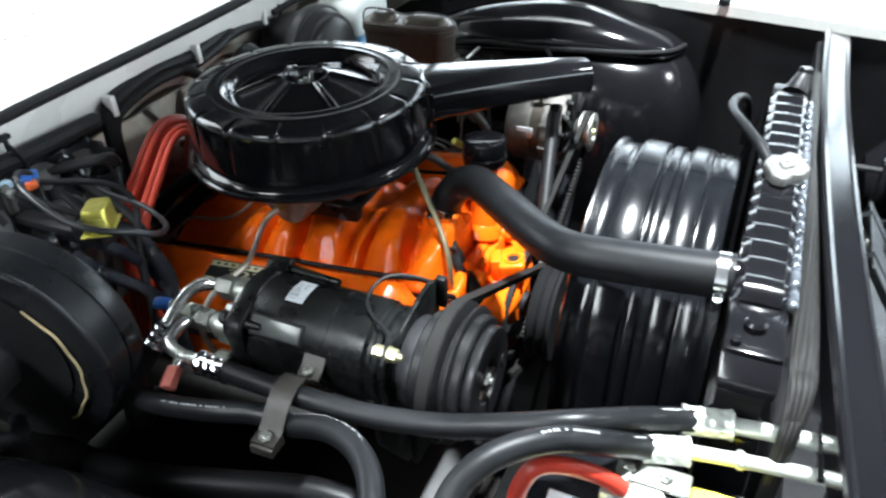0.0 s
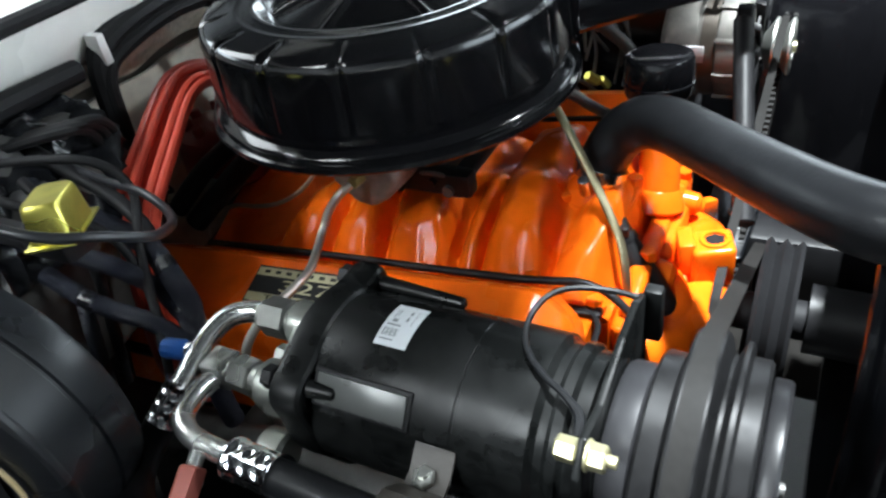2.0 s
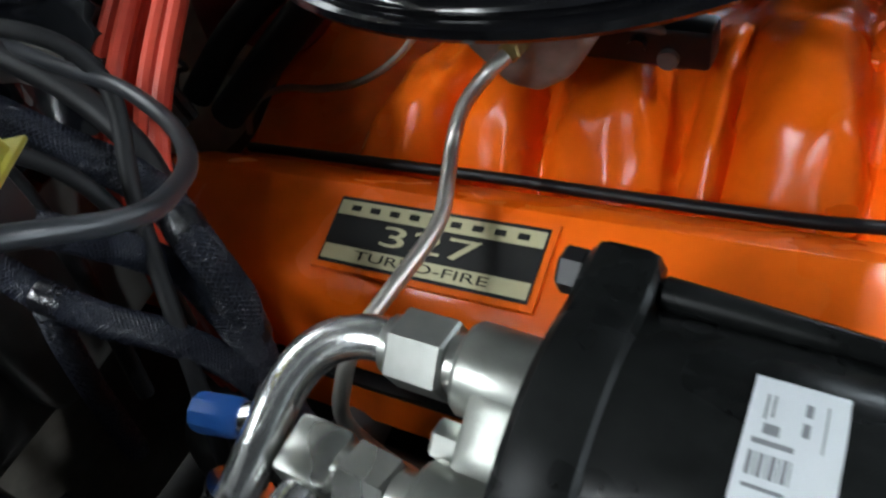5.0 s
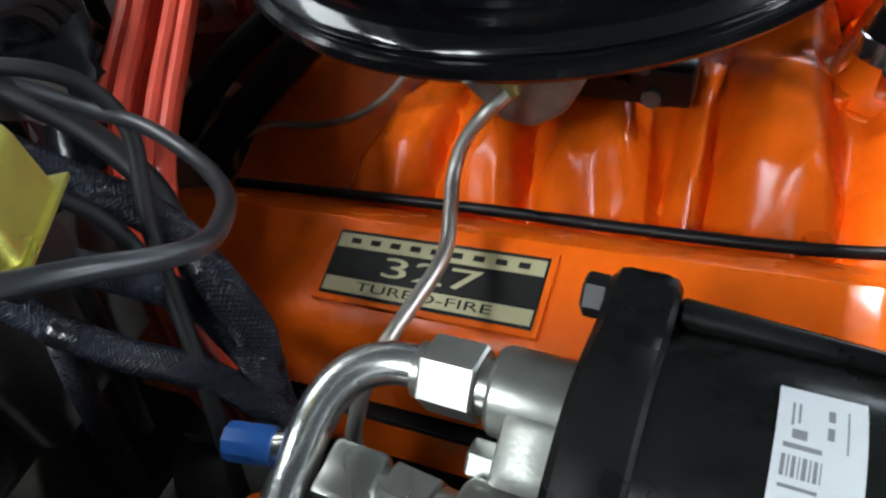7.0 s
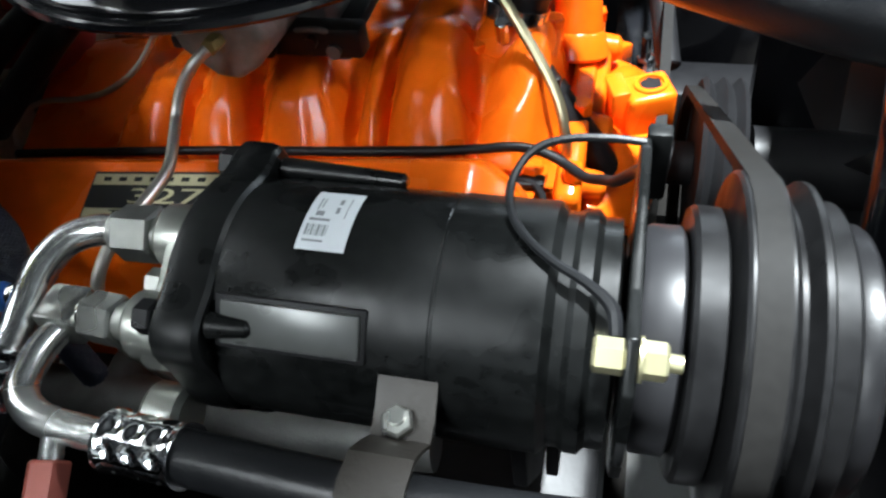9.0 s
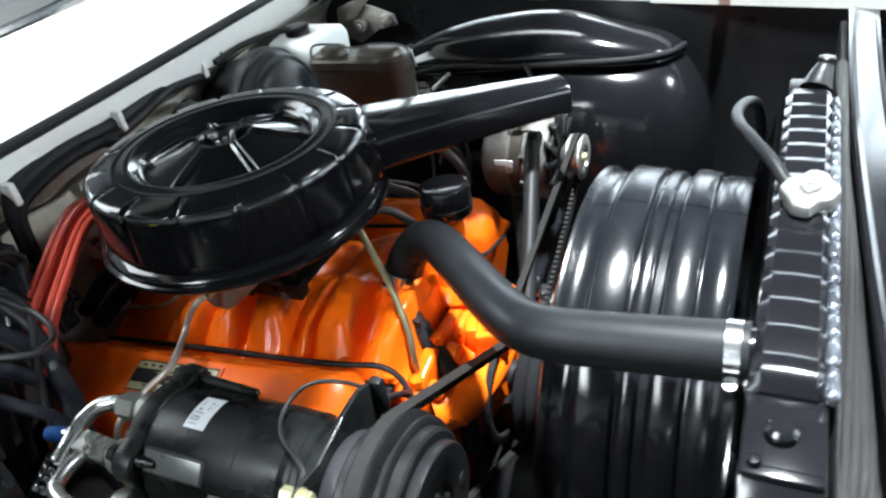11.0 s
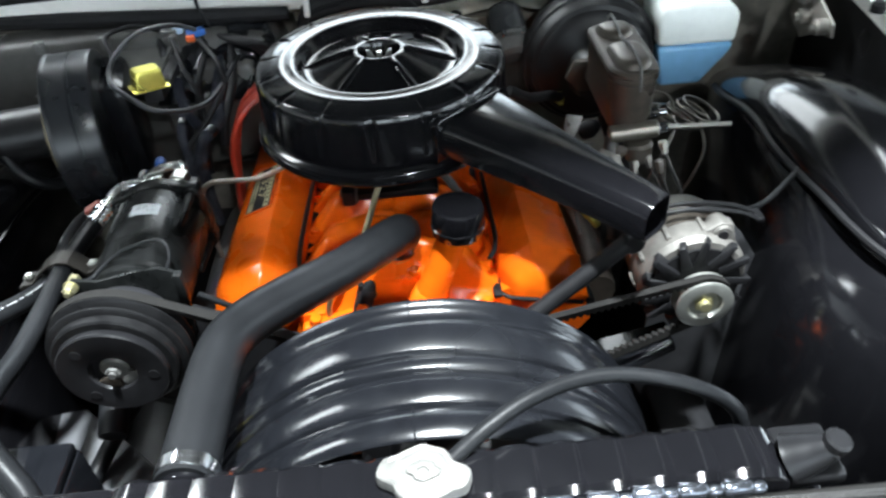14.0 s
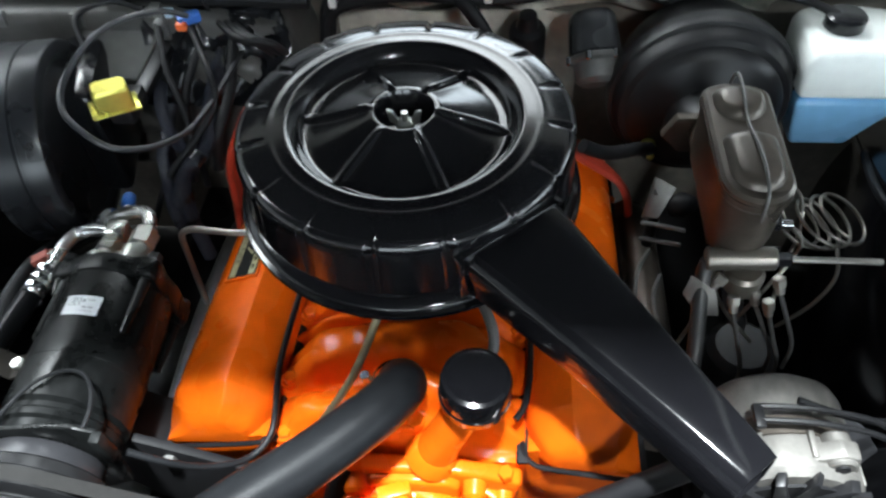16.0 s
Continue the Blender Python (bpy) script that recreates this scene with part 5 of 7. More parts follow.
def alternator():
    ay, az = 0.381, 0.7265
    g = thing("alternator", (0.27, ay, az - 0.07), "cast aluminium alternator with a black fan and plated pulley", "alternator")
    m = Mesh().rev([(0.03, 0.185), (0.056, 0.187), (0.065, 0.194), (0.069, 0.205), (0.069, 0.232), (0.066, 0.236), (0.0655, 0.256), (0.069, 0.258), (0.070, 0.266), (0.070, 0.288), (0.064, 0.296), (0.03, 0.299)], (0.006, ay, az), (1, 0, 0), 56)
    part("housing", m, WORN_ALU, g, "pale cast housing halves", 30)
    part("stator_ring", Mesh().rev([(0.063, 0.2365), (0.0675, 0.2375), (0.0675, 0.2555), (0.063, 0.2565)], (0.006, ay, az), (1, 0, 0), 56), CAST_IRON, g, "dark laminated stator ring")
    for i in range(10):
        a = 2 * math.pi * i / 10 + 0.2
        p0 = v3(0.262, ay + 0.0705 * math.cos(a), az + 0.0705 * math.sin(a))
        part("vent_rib", Mesh().box(p0 + v3(0.012, 0, 0), (0.026, 0.006, 0.006), 0.0015, Matrix.Rotation(a, 3, "X")), WORN_ALU, g)
    m = Mesh().slab([(0.272, ay - 0.02, az + 0.055), (0.272, ay + 0.01, az + 0.072), (0.272, ay + 0.028, az + 0.082), (0.272, ay + 0.044, az + 0.078), (0.272, ay + 0.056, az + 0.03), (0.272, ay + 0.03, az + 0.02)], (0.018, 0, 0), 0.003)
    m.rod((0.262, ay + 0.030, az + 0.066), (0.294, ay + 0.030, az + 0.066), 0.013, seg=18, bevel=0.002)
    ear = part("mounting_ear", m, WORN_ALU, g)
    part("bolt", Mesh().rod((0.294, ay + 0.030, az + 0.066), (0.296, ay + 0.030, az + 0.066), 0.0065, seg=12), SATIN_BLACK, ear)
    m = Mesh().rev([(0.0, 0.300), (0.058, 0.300), (0.058, 0.303), (0.0, 0.303)], (0.006, ay, az), (1, 0, 0), 32)
    fan = part("fan", m, SATIN_BLACK, g, "black cooling fan")
    for i in range(13):
        a = 2 * math.pi * i / 13
        u, w = v3(0, math.cos(a), math.sin(a)), v3(0, -math.sin(a), math.cos(a))
        o = v3(0.3, ay, az)
        b = Mesh().slab([o + u * 0.032 - w * 0.007, o + u * (0.066 + 0.004 * (i % 3)) - w * 0.006, o + u * (0.071 + 0.003 * (i % 2)) + w * 0.002, o + u * 0.034 + w * 0.008], v3(0.013, 0, 0) + w * (0.004 + 0.002 * (i % 2)), 0.0008)
        part("fan_blade", b, SATIN_BLACK, fan)
    m = Mesh().rev([(0.015, 0.306), (0.032, 0.317), (0.036, 0.319), (0.036, 0.322), (0.0265, 0.3285), (0.0265, 0.331), (0.036, 0.338), (0.036, 0.341), (0.033, 0.3425), (0.022, 0.3425), (0.019, 0.3365), (0.0, 0.3365)], (0.006, ay, az), (1, 0, 0), 48)
    pul = part("pulley", m, ZINC, g, "bright plated pulley", 30)
    part("shaft_nut", Mesh().hexa((0.3365, ay, az), (0.3465, ay, az), 0.0125).rod((0.3365, ay, az), (0.352, ay, az), 0.0075, seg=14), PALE_GOLD, pul, "yellow plated nut")
    part("rear_plate", Mesh().box((0.235, ay - 0.066, az + 0.012), (0.03, 0.003, 0.022), 0.001), LABEL_WHITE, g, "small pale tag on the housing")
    g.location += v3(0.004, 0, -0.004)
    # adjusting strut
    m = Mesh().rod((0.300, 0.290, 0.792), (0.345, 0.085, 0.648), 0.0115, seg=14, bevel=0.002)
    m.rod((0.292, 0.296, 0.794), (0.310, 0.296, 0.794), 0.014, seg=16, bevel=0.002)
    solo("alternator_strut", m, RUBBER_DARK, "black steel strut bracing the alternator", "bracket")
    belt("alternator_belt", (ay, az - 0.004), 0.0335, PUMP, 0.0785, 0.339, 0.0045, "cogged grey V-belt round the alternator pulley", True)
    # slotted brace over the top of the housing
    m = Mesh()
    for q in (0.0, 0.014):
        m.tube([(0.246 + q, ay - 0.035, az + 0.074), (0.249 + q, ay + 0.01, az + 0.079), (0.253 + q, ay + 0.06, az + 0.072), (0.258 + q, ay + 0.085, az + 0.062)], 0.0030, 8, 3)
    m.box((0.256, ay - 0.037, az + 0.073), (0.024, 0.010, 0.008), 0.002).box((0.262, ay + 0.088, az + 0.060), (0.024, 0.010, 0.008), 0.002)
    part("slotted_brace", m, SATIN_BLACK, g, "dark slotted brace across the top")
    out = [(0.36, 0.42), (0.36, 0.74), (0.40, 0.775), (0.437, 0.77), (0.470, 0.735), (0.505, 0.68), (0.528, 0.635), (0.541, 0.595), (0.543, 0.545), (0.540, 0.46), (0.545, 0.40), (0.57, 0.30), (0.42, 0.30)]
    m = Mesh().slab([(0.225 + 0.03 * (z - 0.6), y, z) for y, z in out], (0.004, 0, 0), 0.0015)
    solo("splash_panel", m, DUSTY, "dusty black splash panel behind the alternator", "panel")


alternator()


# ---- upper radiator hose ----
def upper_hose():
    g = thing("radiator_hose", (0.4, -0.1, 0.74), "thick black rubber radiator hose between engine and radiator", "hose")
    pts = [(0.214, 0.000, 0.742), (0.222, 0.008, 0.768), (0.242, 0.012, 0.793), (0.275, -0.004, 0.809), (0.33, -0.055, 0.818), (0.38, -0.108, 0.829), (0.425, -0.150, 0.838), (0.462, -0.168, 0.843), (0.52, -0.172, 0.849), (0.634, -0.171, 0.858)]
    part("tube", Mesh().tube(pts, [0.0235, 0.0242, 0.0246, 0.0248, 0.025, 0.025, 0.025, 0.025, 0.025, 0.0255], 24, 8), RUBBER, g)
    for c, d in (((0.622, -0.171, 0.857), v3(1, 0, 0.05)), ((0.215, 0.001, 0.748), v3(0.2, 0.25, 0.8))):
        d = d.normalized()
        m = Mesh().rev([(0.0255, -0.0065), (0.0268, -0.006), (0.0268, 0.006), (0.0255, 0.0065)], c, d, 32, False)
        cl = part("clamp", m, CHROME, g, "bright worm-drive clamp")
        s = d.cross(v3(0, 0, 1)).normalized()
        o = Vector(c) + (s * 0.0 + v3(0, -0.022, -0.020) if c[0] > 0.5 else v3(-0.006, -0.028, 0.0))
        part("screw", Mesh().rod(o + v3(0, 0, -0.010), o + v3(0, -0.006, 0.010), 0.0058, seg=10, bevel=0.001), CHROME, cl)
    return g


upper_hose()


# ---- brake parts on the driver's side ----
def brakes():
    by, bz = 0.358, 0.790
    g = thing("brake_booster", (-0.2, by, bz - 0.13), "round black vacuum brake booster on the firewall", "brake booster")
    m = Mesh().rev([(0.058, -0.335), (0.080, -0.320), (0.098, -0.290), (0.106, -0.255), (0.110, -0.236), (0.113, -0.232), (0.1190, -0.230), (0.1200, -0.226), (0.1200, -0.210), (0.1185, -0.206), (0.1140, -0.205), (0.1120, -0.202), (0.1100, -0.192), (0.1060, -0.186), (0.0980, -0.184), (0.0960, -0.180), (0.0850, -0.172),
                    (0.060, -0.166), (0.052, -0.162), (0.046, -0.150), (0.042, -0.132), (0.0, -0.130)], (0, by, bz), (1, 0, 0), 80)
    part("shell", m, SATIN_BLACK, g, sharp=30)
    part("check_valve", Mesh().rod((-0.178, by - 0.062, bz - 0.045), (-0.156, by - 0.062, bz - 0.045), 0.009, seg=14, bevel=0.002).rod((-0.156, by - 0.062, bz - 0.045), (-0.142, by - 0.062, bz - 0.045), 0.005, seg=10), GOLD, g, "small plated valve fitting")
    my = 0.352
    g = thing("master_cylinder", (0.0, my, 0.79), "brown-grey cast iron brake master cylinder with a bail-clamped lid", "master cylinder")
    m = Mesh()

    def slot(x0, x1, hw, z, y0=my):
        r = hw
        pts = []
        for k in range(13):
            a = -math.pi / 2 + math.pi * k / 12
            pts.append(v3(x1 - r + r * math.cos(a), y0 + hw * math.sin(a), z))
        for k in range(13):
            a = math.pi / 2 + math.pi * k / 12
            pts.append(v3(x0 + r * 0.55 + r * 0.55 * math.cos(a), y0 + hw * math.sin(a), z))
        return pts
    m.rings([slot(-0.085, 0.082, 0.030, 0.815), slot(-0.088, 0.086, 0.032, 0.83), slot(-0.090, 0.088, 0.0335, 0.888), slot(-0.093, 0.091, 0.036, 0.892), slot(-0.093, 0.091, 0.036, 0.899)])
    m.rod((-0.132, my, 0.808), (0.06, my, 0.808), 0.024, 0.02, 20, 0.003)
    m.slab([(-0.132, my - 0.055, 0.80), (-0.132, my - 0.04, 0.83), (-0.132, my + 0.04, 0.83), (-0.132, my + 0.055, 0.80), (-0.132, my + 0.03, 0.775), (-0.132, my - 0.03, 0.775)], (0.012, 0, 0), 0.002)
    part("reservoir", m, CAST_IRON, g, sharp=30)
    m = Mesh()
    m.rings([slot(-0.092, 0.090, 0.0355, 0.8995), slot(-0.092, 0.090, 0.0355, 0.904), slot(-0.088, 0.086, 0.032, 0.907), slot(-0.085, 0.083, 0.029, 0.907)])
    lid = part("lid", m, CAST_IRON, g, "pressed lid", 30)
    for a, b in ((-0.080, -0.026), (-0.008, 0.076)):
        m = Mesh().rings([slot(a, b, 0.027, 0.906), slot(a + 0.002, b - 0.002, 0.0255, 0.912), slot(a + 0.008, b - 0.007, 0.020, 0.917), slot(a + 0.014, b - 0.012, 0.012, 0.918)])
        part("lid_dome", m, CAST_IRON, lid)
    m = Mesh().tube([(-0.095, my, 0.870), (-0.098, my, 0.905), (-0.088, my + 0.002, 0.920), (-0.05, my + 0.001, 0.9215), (-0.016, my, 0.9165), (0.02, my + 0.001, 0.9215), (0.06, my + 0.002, 0.9215), (0.088, my + 0.001, 0.912), (0.095, my, 0.885)], 0.0019, 8)
    part("bail_wire", m, GREY_IRON, lid, "bent wire bail")
    # fittings and lines
    for y0, x, z in ((my + 0.032, -0.036, 0.812), (my + 0.032, 0.03, 0.812)):
        part("fitting", Mesh().hexa((x, y0, z), (x, y0 + 0.022, z), 0.0085).rod((x, y0 + 0.02, z), (x, y0 + 0.034, z), 0.0055, seg=12), CHROME, g, "bright brass fitting")
    g = thing("brake_valve", (0.084, 0.36, 0.75), "dull metal brake valve block with steel lines", "brake valve")
    m = Mesh().rod((0.084, 0.318, 0.814), (0.086, 0.388, 0.820), 0.0125, seg=20, bevel=0.002)
    m.rod((0.086, 0.362, 0.80), (0.088, 0.364, 0.770), 0.021, 0.019, 24, 0.004)
    m.box((0.078, 0.352, 0.812), (0.02, 0.05, 0.02), 0.003)
    part("body", m, mat("dull_valve_metal", (0.24, 0.22, 0.19), 0.42, 0.75, vary=0.2), g)
    part("fitting", Mesh().hexa((0.0865, 0.386, 0.820), (0.0865, 0.402, 0.8205), 0.0085), CHROME, g, "bright tube nut")
    for (x, y, z), d in (((0.092, 0.340, 0.796), (0.3, -0.5, -0.8)), ((0.106, 0.352, 0.780), (0.5, 0.1, -0.85)), ((0.100, 0.372, 0.784), (0.3, 0.3, -0.9)), ((0.100, 0.392, 0.806), (0.35, 0.25, -0.9)), ((0.112, 0.386, 0.782), (0.3, 0.2, -0.93))):
        d = Vector(d).normalized()
        o = v3(x, y, z)
        nut = Mesh().hexa(o, o + d * 0.011, 0.0072).rod(o + d * 0.011, o + d * 0.019, 0.0048, seg=12)
        part("tube_nut", nut, STEEL, g, "dull steel tube nut")
        part("tube", Mesh().tube([o + d * 0.018, o + d * 0.045 + v3(0.004, 0.004, 0), o + d * 0.08 + v3(0.0, 0.012, -0.01), o + d * 0.10 + v3(-0.02, 0.02, -0.06)], 0.0024, 8, 5), GREY_IRON, g, "thin dull steel brake tube")
    m = Mesh().slab([(0.096, 0.306, 0.800), (0.104, 0.300, 0.778), (0.118, 0.318, 0.760), (0.122, 0.338, 0.764), (0.108, 0.332, 0.790)], (0.002, -0.002, 0.003), 0.001)
    part("valve_bracket", m, WORN_ALU, g, "dull bent metal bracket")
    part("steel_line", Mesh().rod((0.0865, 0.40, 0.8205), (0.079, 0.498, 0.812), 0.0034, seg=10), STEEL, g, "straight steel brake line")
    m = Mesh().tube([(0.084, 0.322, 0.81), (0.092, 0.319, 0.795), (0.12, 0.316, 0.77), (0.16, 0.312, 0.74), (0.18, 0.31, 0.70)], 0.0085, 12)
    part("pipe", m, mat("dark_grey_pipe", (0.07, 0.07, 0.07), 0.4, 0.5, vary=0.2), g, "dark grey pipe")
    m = Mesh()
    coil = []
    ax = v3(0.0, 0.40, 0.92).normalized()
    e1 = v3(1, 0, 0)
    e2 = ax.cross(e1)
    for i in range(90):
        a = 2 * math.pi * i / 18
        k = i / 90
        coil.append(v3(0.006, 0.428 + 0.062 * k, 0.792 - 0.006 * math.sin(5 * k)) + e1 * (0.035 * math.cos(a)) + e2 * ((0.033 + 0.003 * math.sin(7 * k)) * math.sin(a)))
    m.tube(coil, 0.0021, 8, 2)
    solo("brake_line_coil", m, mat("dull_steel_line", (0.20, 0.19, 0.17), 0.42, 0.85, vary=0.25), "steel brake line wound into five loops", "brake line")
    for k, pts in enumerate(([(-0.036, 0.415, 0.812), (-0.02, 0.435, 0.812), (0.0, 0.44, 0.80), (0.02, 0.437, 0.775), (0.05, 0.42, 0.75), (0.09, 0.41, 0.72)],
                             [(0.03, 0.415, 0.812), (0.042, 0.43, 0.80), (0.05, 0.425, 0.775), (0.07, 0.40, 0.745), (0.08, 0.38, 0.70)],
                             [(0.086, 0.33, 0.80), (0.095, 0.335, 0.775), (0.10, 0.355, 0.74), (0.11, 0.39, 0.70)],
                             [(0.043, 0.47, 0.79), (0.06, 0.475, 0.76), (0.07, 0.46, 0.72), (0.06, 0.44, 0.66)])):
        solo("brake_line", Mesh().tube(pts, 0.0023, 8), bpy.data.materials["dull_steel_line"], "thin bent steel brake line", "brake line", group="brake lines")


def throttle_bits():
    g = thing("throttle_bracket", (-0.08, 0.30, 0.68), "dull grey throttle bracket with a black boot beside the booster", "bracket")
    part("plate", Mesh().slab([(-0.115, 0.300, 0.735), (-0.085, 0.322, 0.745), (-0.055, 0.300, 0.72), (-0.075, 0.285, 0.70)], (0.004, 0, 0.006), 0.0015), GREY_IRON, g)
    part("post", Mesh().rod((-0.09, 0.305, 0.60), (-0.09, 0.305, 0.735), 0.008, seg=12), SATIN_BLACK, g)
    part("boot", Mesh().rev([(0.006, 0), (0.014, 0.004), (0.016, 0.02), (0.010, 0.034), (0.004, 0.038)], (-0.075, 0.318, 0.722), (0.3, 0.5, 0.5), 20), RUBBER_DARK, g, "black rubber boot")
    part("rod", Mesh().rod((-0.045, 0.278, 0.725), (-0.030, 0.330, 0.728), 0.003, seg=10).rod((-0.036, 0.278, 0.705), (-0.020, 0.326, 0.712), 0.003, seg=10), GREY_IRON, g)
    part("fitting", Mesh().hexa((0.115, 0.275, 0.715), (0.125, 0.290, 0.700), 0.007).hexa((0.13, 0.288, 0.705), (0.136, 0.300, 0.69), 0.006), GOLD, g, "yellow plated fitting")
    for pts in ([(-0.02, 0.29, 0.70), (0.03, 0.268, 0.72), (0.07, 0.262, 0.715), (0.10, 0.27, 0.70), (0.115, 0.28, 0.66)], [(0.02, 0.30, 0.70), (0.06, 0.285, 0.71), (0.10, 0.29, 0.70), (0.14, 0.305, 0.66)]):
        solo("vacuum_pipe", Mesh().tube(pts, 0.0028, 8), GREY_IRON, "thin bent grey pipe beside the valve cover", "pipe", group="vacuum pipes")
    m = Mesh().tube([(-0.10, 0.20, 0.80), (-0.115, 0.235, 0.775), (-0.135, 0.275, 0.765), (-0.15, 0.295, 0.752)], 0.009, 12)
    solo("booster_hose", m, RUBBER_DARK, "black vacuum hose between engine and brake booster", "hose")


brakes()
throttle_bits()


def washer_bottle():
    g = thing("washer_bottle", (-0.22, 0.55, 0.74), "translucent white washer bottle half full of blue fluid", "bottle")
    top = [(0.468, 0.812), (0.466, 0.868), (0.476, 0.882), (0.53, 0.886), (0.590, 0.880), (0.606, 0.862), (0.604, 0.812)]
    low = [(0.469, 0.8115), (0.603, 0.8115), (0.597, 0.795), (0.552, 0.738), (0.480, 0.738)]
    m = Mesh().slab([(-0.285, y, z) for y, z in top], (0.105, 0, 0), 0.010, 3)
    part("upper_shell", m, TANK, g, "milky white plastic")
    m = Mesh().slab([(-0.285, y, z) for y, z in low], (0.105, 0, 0), 0.008, 3)
    part("fluid_shell", m, WASHER_BLUE, g, "blue fluid showing through the plastic")
    m = Mesh().rev([(0.024, 0), (0.024, 0.014), (0.021, 0.017), (0.0, 0.018)], (-0.235, 0.513, 0.885), seg=24)
    part("cap", m, PLASTIC_BLACK, g, "black filler cap")
    m = Mesh().tube([(-0.235, 0.505, 0.897), (-0.26, 0.47, 0.903), (-0.28, 0.40, 0.905), (-0.29, 0.33, 0.90)], 0.0055, 10)
    part("tube", m, RUBBER_DARK, g, "black feed tube")


def hinge(s):
    def shift(x, y, z):
        return x - 0.062, y + s * 0.075, z - 0.028

    M = mat("bare_hinge_steel", (0.34, 0.32, 0.29), 0.45, 0.5, vary=0.2) if s > 0 else bpy.data.materials["bare_hinge_steel"]
    m = Mesh().slab([(-0.245, s * 0.680, 0.83), (-0.235, s * 0.680, 0.885), (-0.19, s * 0.680, 0.90), (-0.14, s * 0.680, 0.885), (-0.095, s * 0.680, 0.868), (-0.09, s * 0.680, 0.845), (-0.14, s * 0.680, 0.835), (-0.19, s * 0.680, 0.805)], (0, s * 0.005, 0), 0.0015)
    for x, z in ((-0.115, 0.857), (-0.175, 0.850)):
        m.rod((x, s * 0.683, z), (x, s * 0.660, z), 0.014, seg=16, bevel=0.002)
        m.rod((x, s * 0.660, z), (x, s * 0.654, z), 0.007, seg=6)
    m.shear(shift)
    g = part("hood_hinge", m, M, car, "bare grey-beige steel hood hinge")
    m = Mesh().slab([(-0.215, s * 0.668, 0.862), (-0.185, s * 0.668, 0.868), (-0.055, s * 0.655, 0.985), (-0.10, s * 0.652, 1.42), (-0.125, s * 0.652, 1.42), (-0.085, s * 0.655, 0.995)], (0, s * 0.012, 0), 0.003)
    m.shear(shift)
    part("hinge_arm", m, M, g, "bare steel arm")
    m = Mesh()
    pts = []
    for i in range(150):
        a = 2 * math.pi * i / 12
        pts.append((-0.255 + 0.13 * i / 150, s * (0.645 + 0.022 * math.cos(a)), 0.93 + 0.05 * i / 150 + 0.022 * math.sin(a)))
    m.tube(pts, 0.0042, 6, 1)
    m.shear(shift)
    part("hinge_spring", m, SATIN_BLACK, g, "black coil spring")


washer_bottle()
for s in (1, -1):
    hinge(s)


# ---- firewall wiring ----
def firewall_wiring():
    g = thing("firewall_harness", (-0.28, 0, 0.85), "black taped wiring bundle along the firewall held by white clips", "wiring")
    line = [(-0.262, -0.150, 0.790), (-0.268, -0.142, 0.840), (-0.272, -0.132, 0.886), (-0.276, -0.10, 0.903), (-0.280, -0.02, 0.912), (-0.280, 0.06, 0.906), (-0.284, 0.12, 0.908), (-0.294, 0.20, 0.916), (-0.302, 0.27, 0.906), (-0.306, 0.31, 0.893), (-0.305, 0.345, 0.872), (-0.30, 0.37, 0.84)]
    for dy, dz, r in ((0, 0, 0.0115), (0.008, -0.013, 0.0085), (-0.004, 0.010, 0.0065)):
        part("cable", Mesh().tube([(x + dy, y, z + dz) for x, y, z in line], r, 10, 6), RUBBER_DARK, g)
    for x, y, z in ((-0.270, -0.127, 0.898), (-0.274, 0.077, 0.905), (-0.298, 0.301, 0.897)):
        m = Mesh().box((x + 0.002, y, z + 0.004), (0.020, 0.010, 0.032), 0.002)
        part("clip", m, CLIP_WHITE, g, "white nylon clip")
    for x, y, z in ((-0.262, -0.31, 0.936), (-0.300, 0.345, 0.934)):
        h = thing("hood_cable_clip", (x, y, z - 0.03), "small black cable clip on the cowl edge", "clip", "cable clips")
        part("clip", Mesh().box((x, y, z), (0.010, 0.022, 0.007), 0.002).box((x + 0.002, y + 0.002, z - 0.010), (0.006, 0.006, 0.018), 0.002), RUBBER_DARK, h)
        part("cable", Mesh().tube([(x + 0.004, y + 0.002, z - 0.01), (x + 0.008, y + 0.01, z - 0.03), (x + 0.004, y + 0.016, z - 0.055), (x - 0.01, y + 0.02, z - 0.075)], 0.0028, 8), RUBBER_DARK, h)
    for dy in (0.0, 0.011, 0.02):
        m = Mesh().tube([(-0.27, -0.30 + dy, 0.87), (-0.21, -0.25 + dy, 0.876), (-0.21, -0.215 + dy, 0.86), (-0.23, -0.19 + dy, 0.80), (-0.22, -0.18 + dy, 0.72)], 0.005, 8)
        solo("heater_hose", m, RUBBER_DARK, "black hose dropping behind the engine", "hose", group="heater hoses")


firewall_wiring()


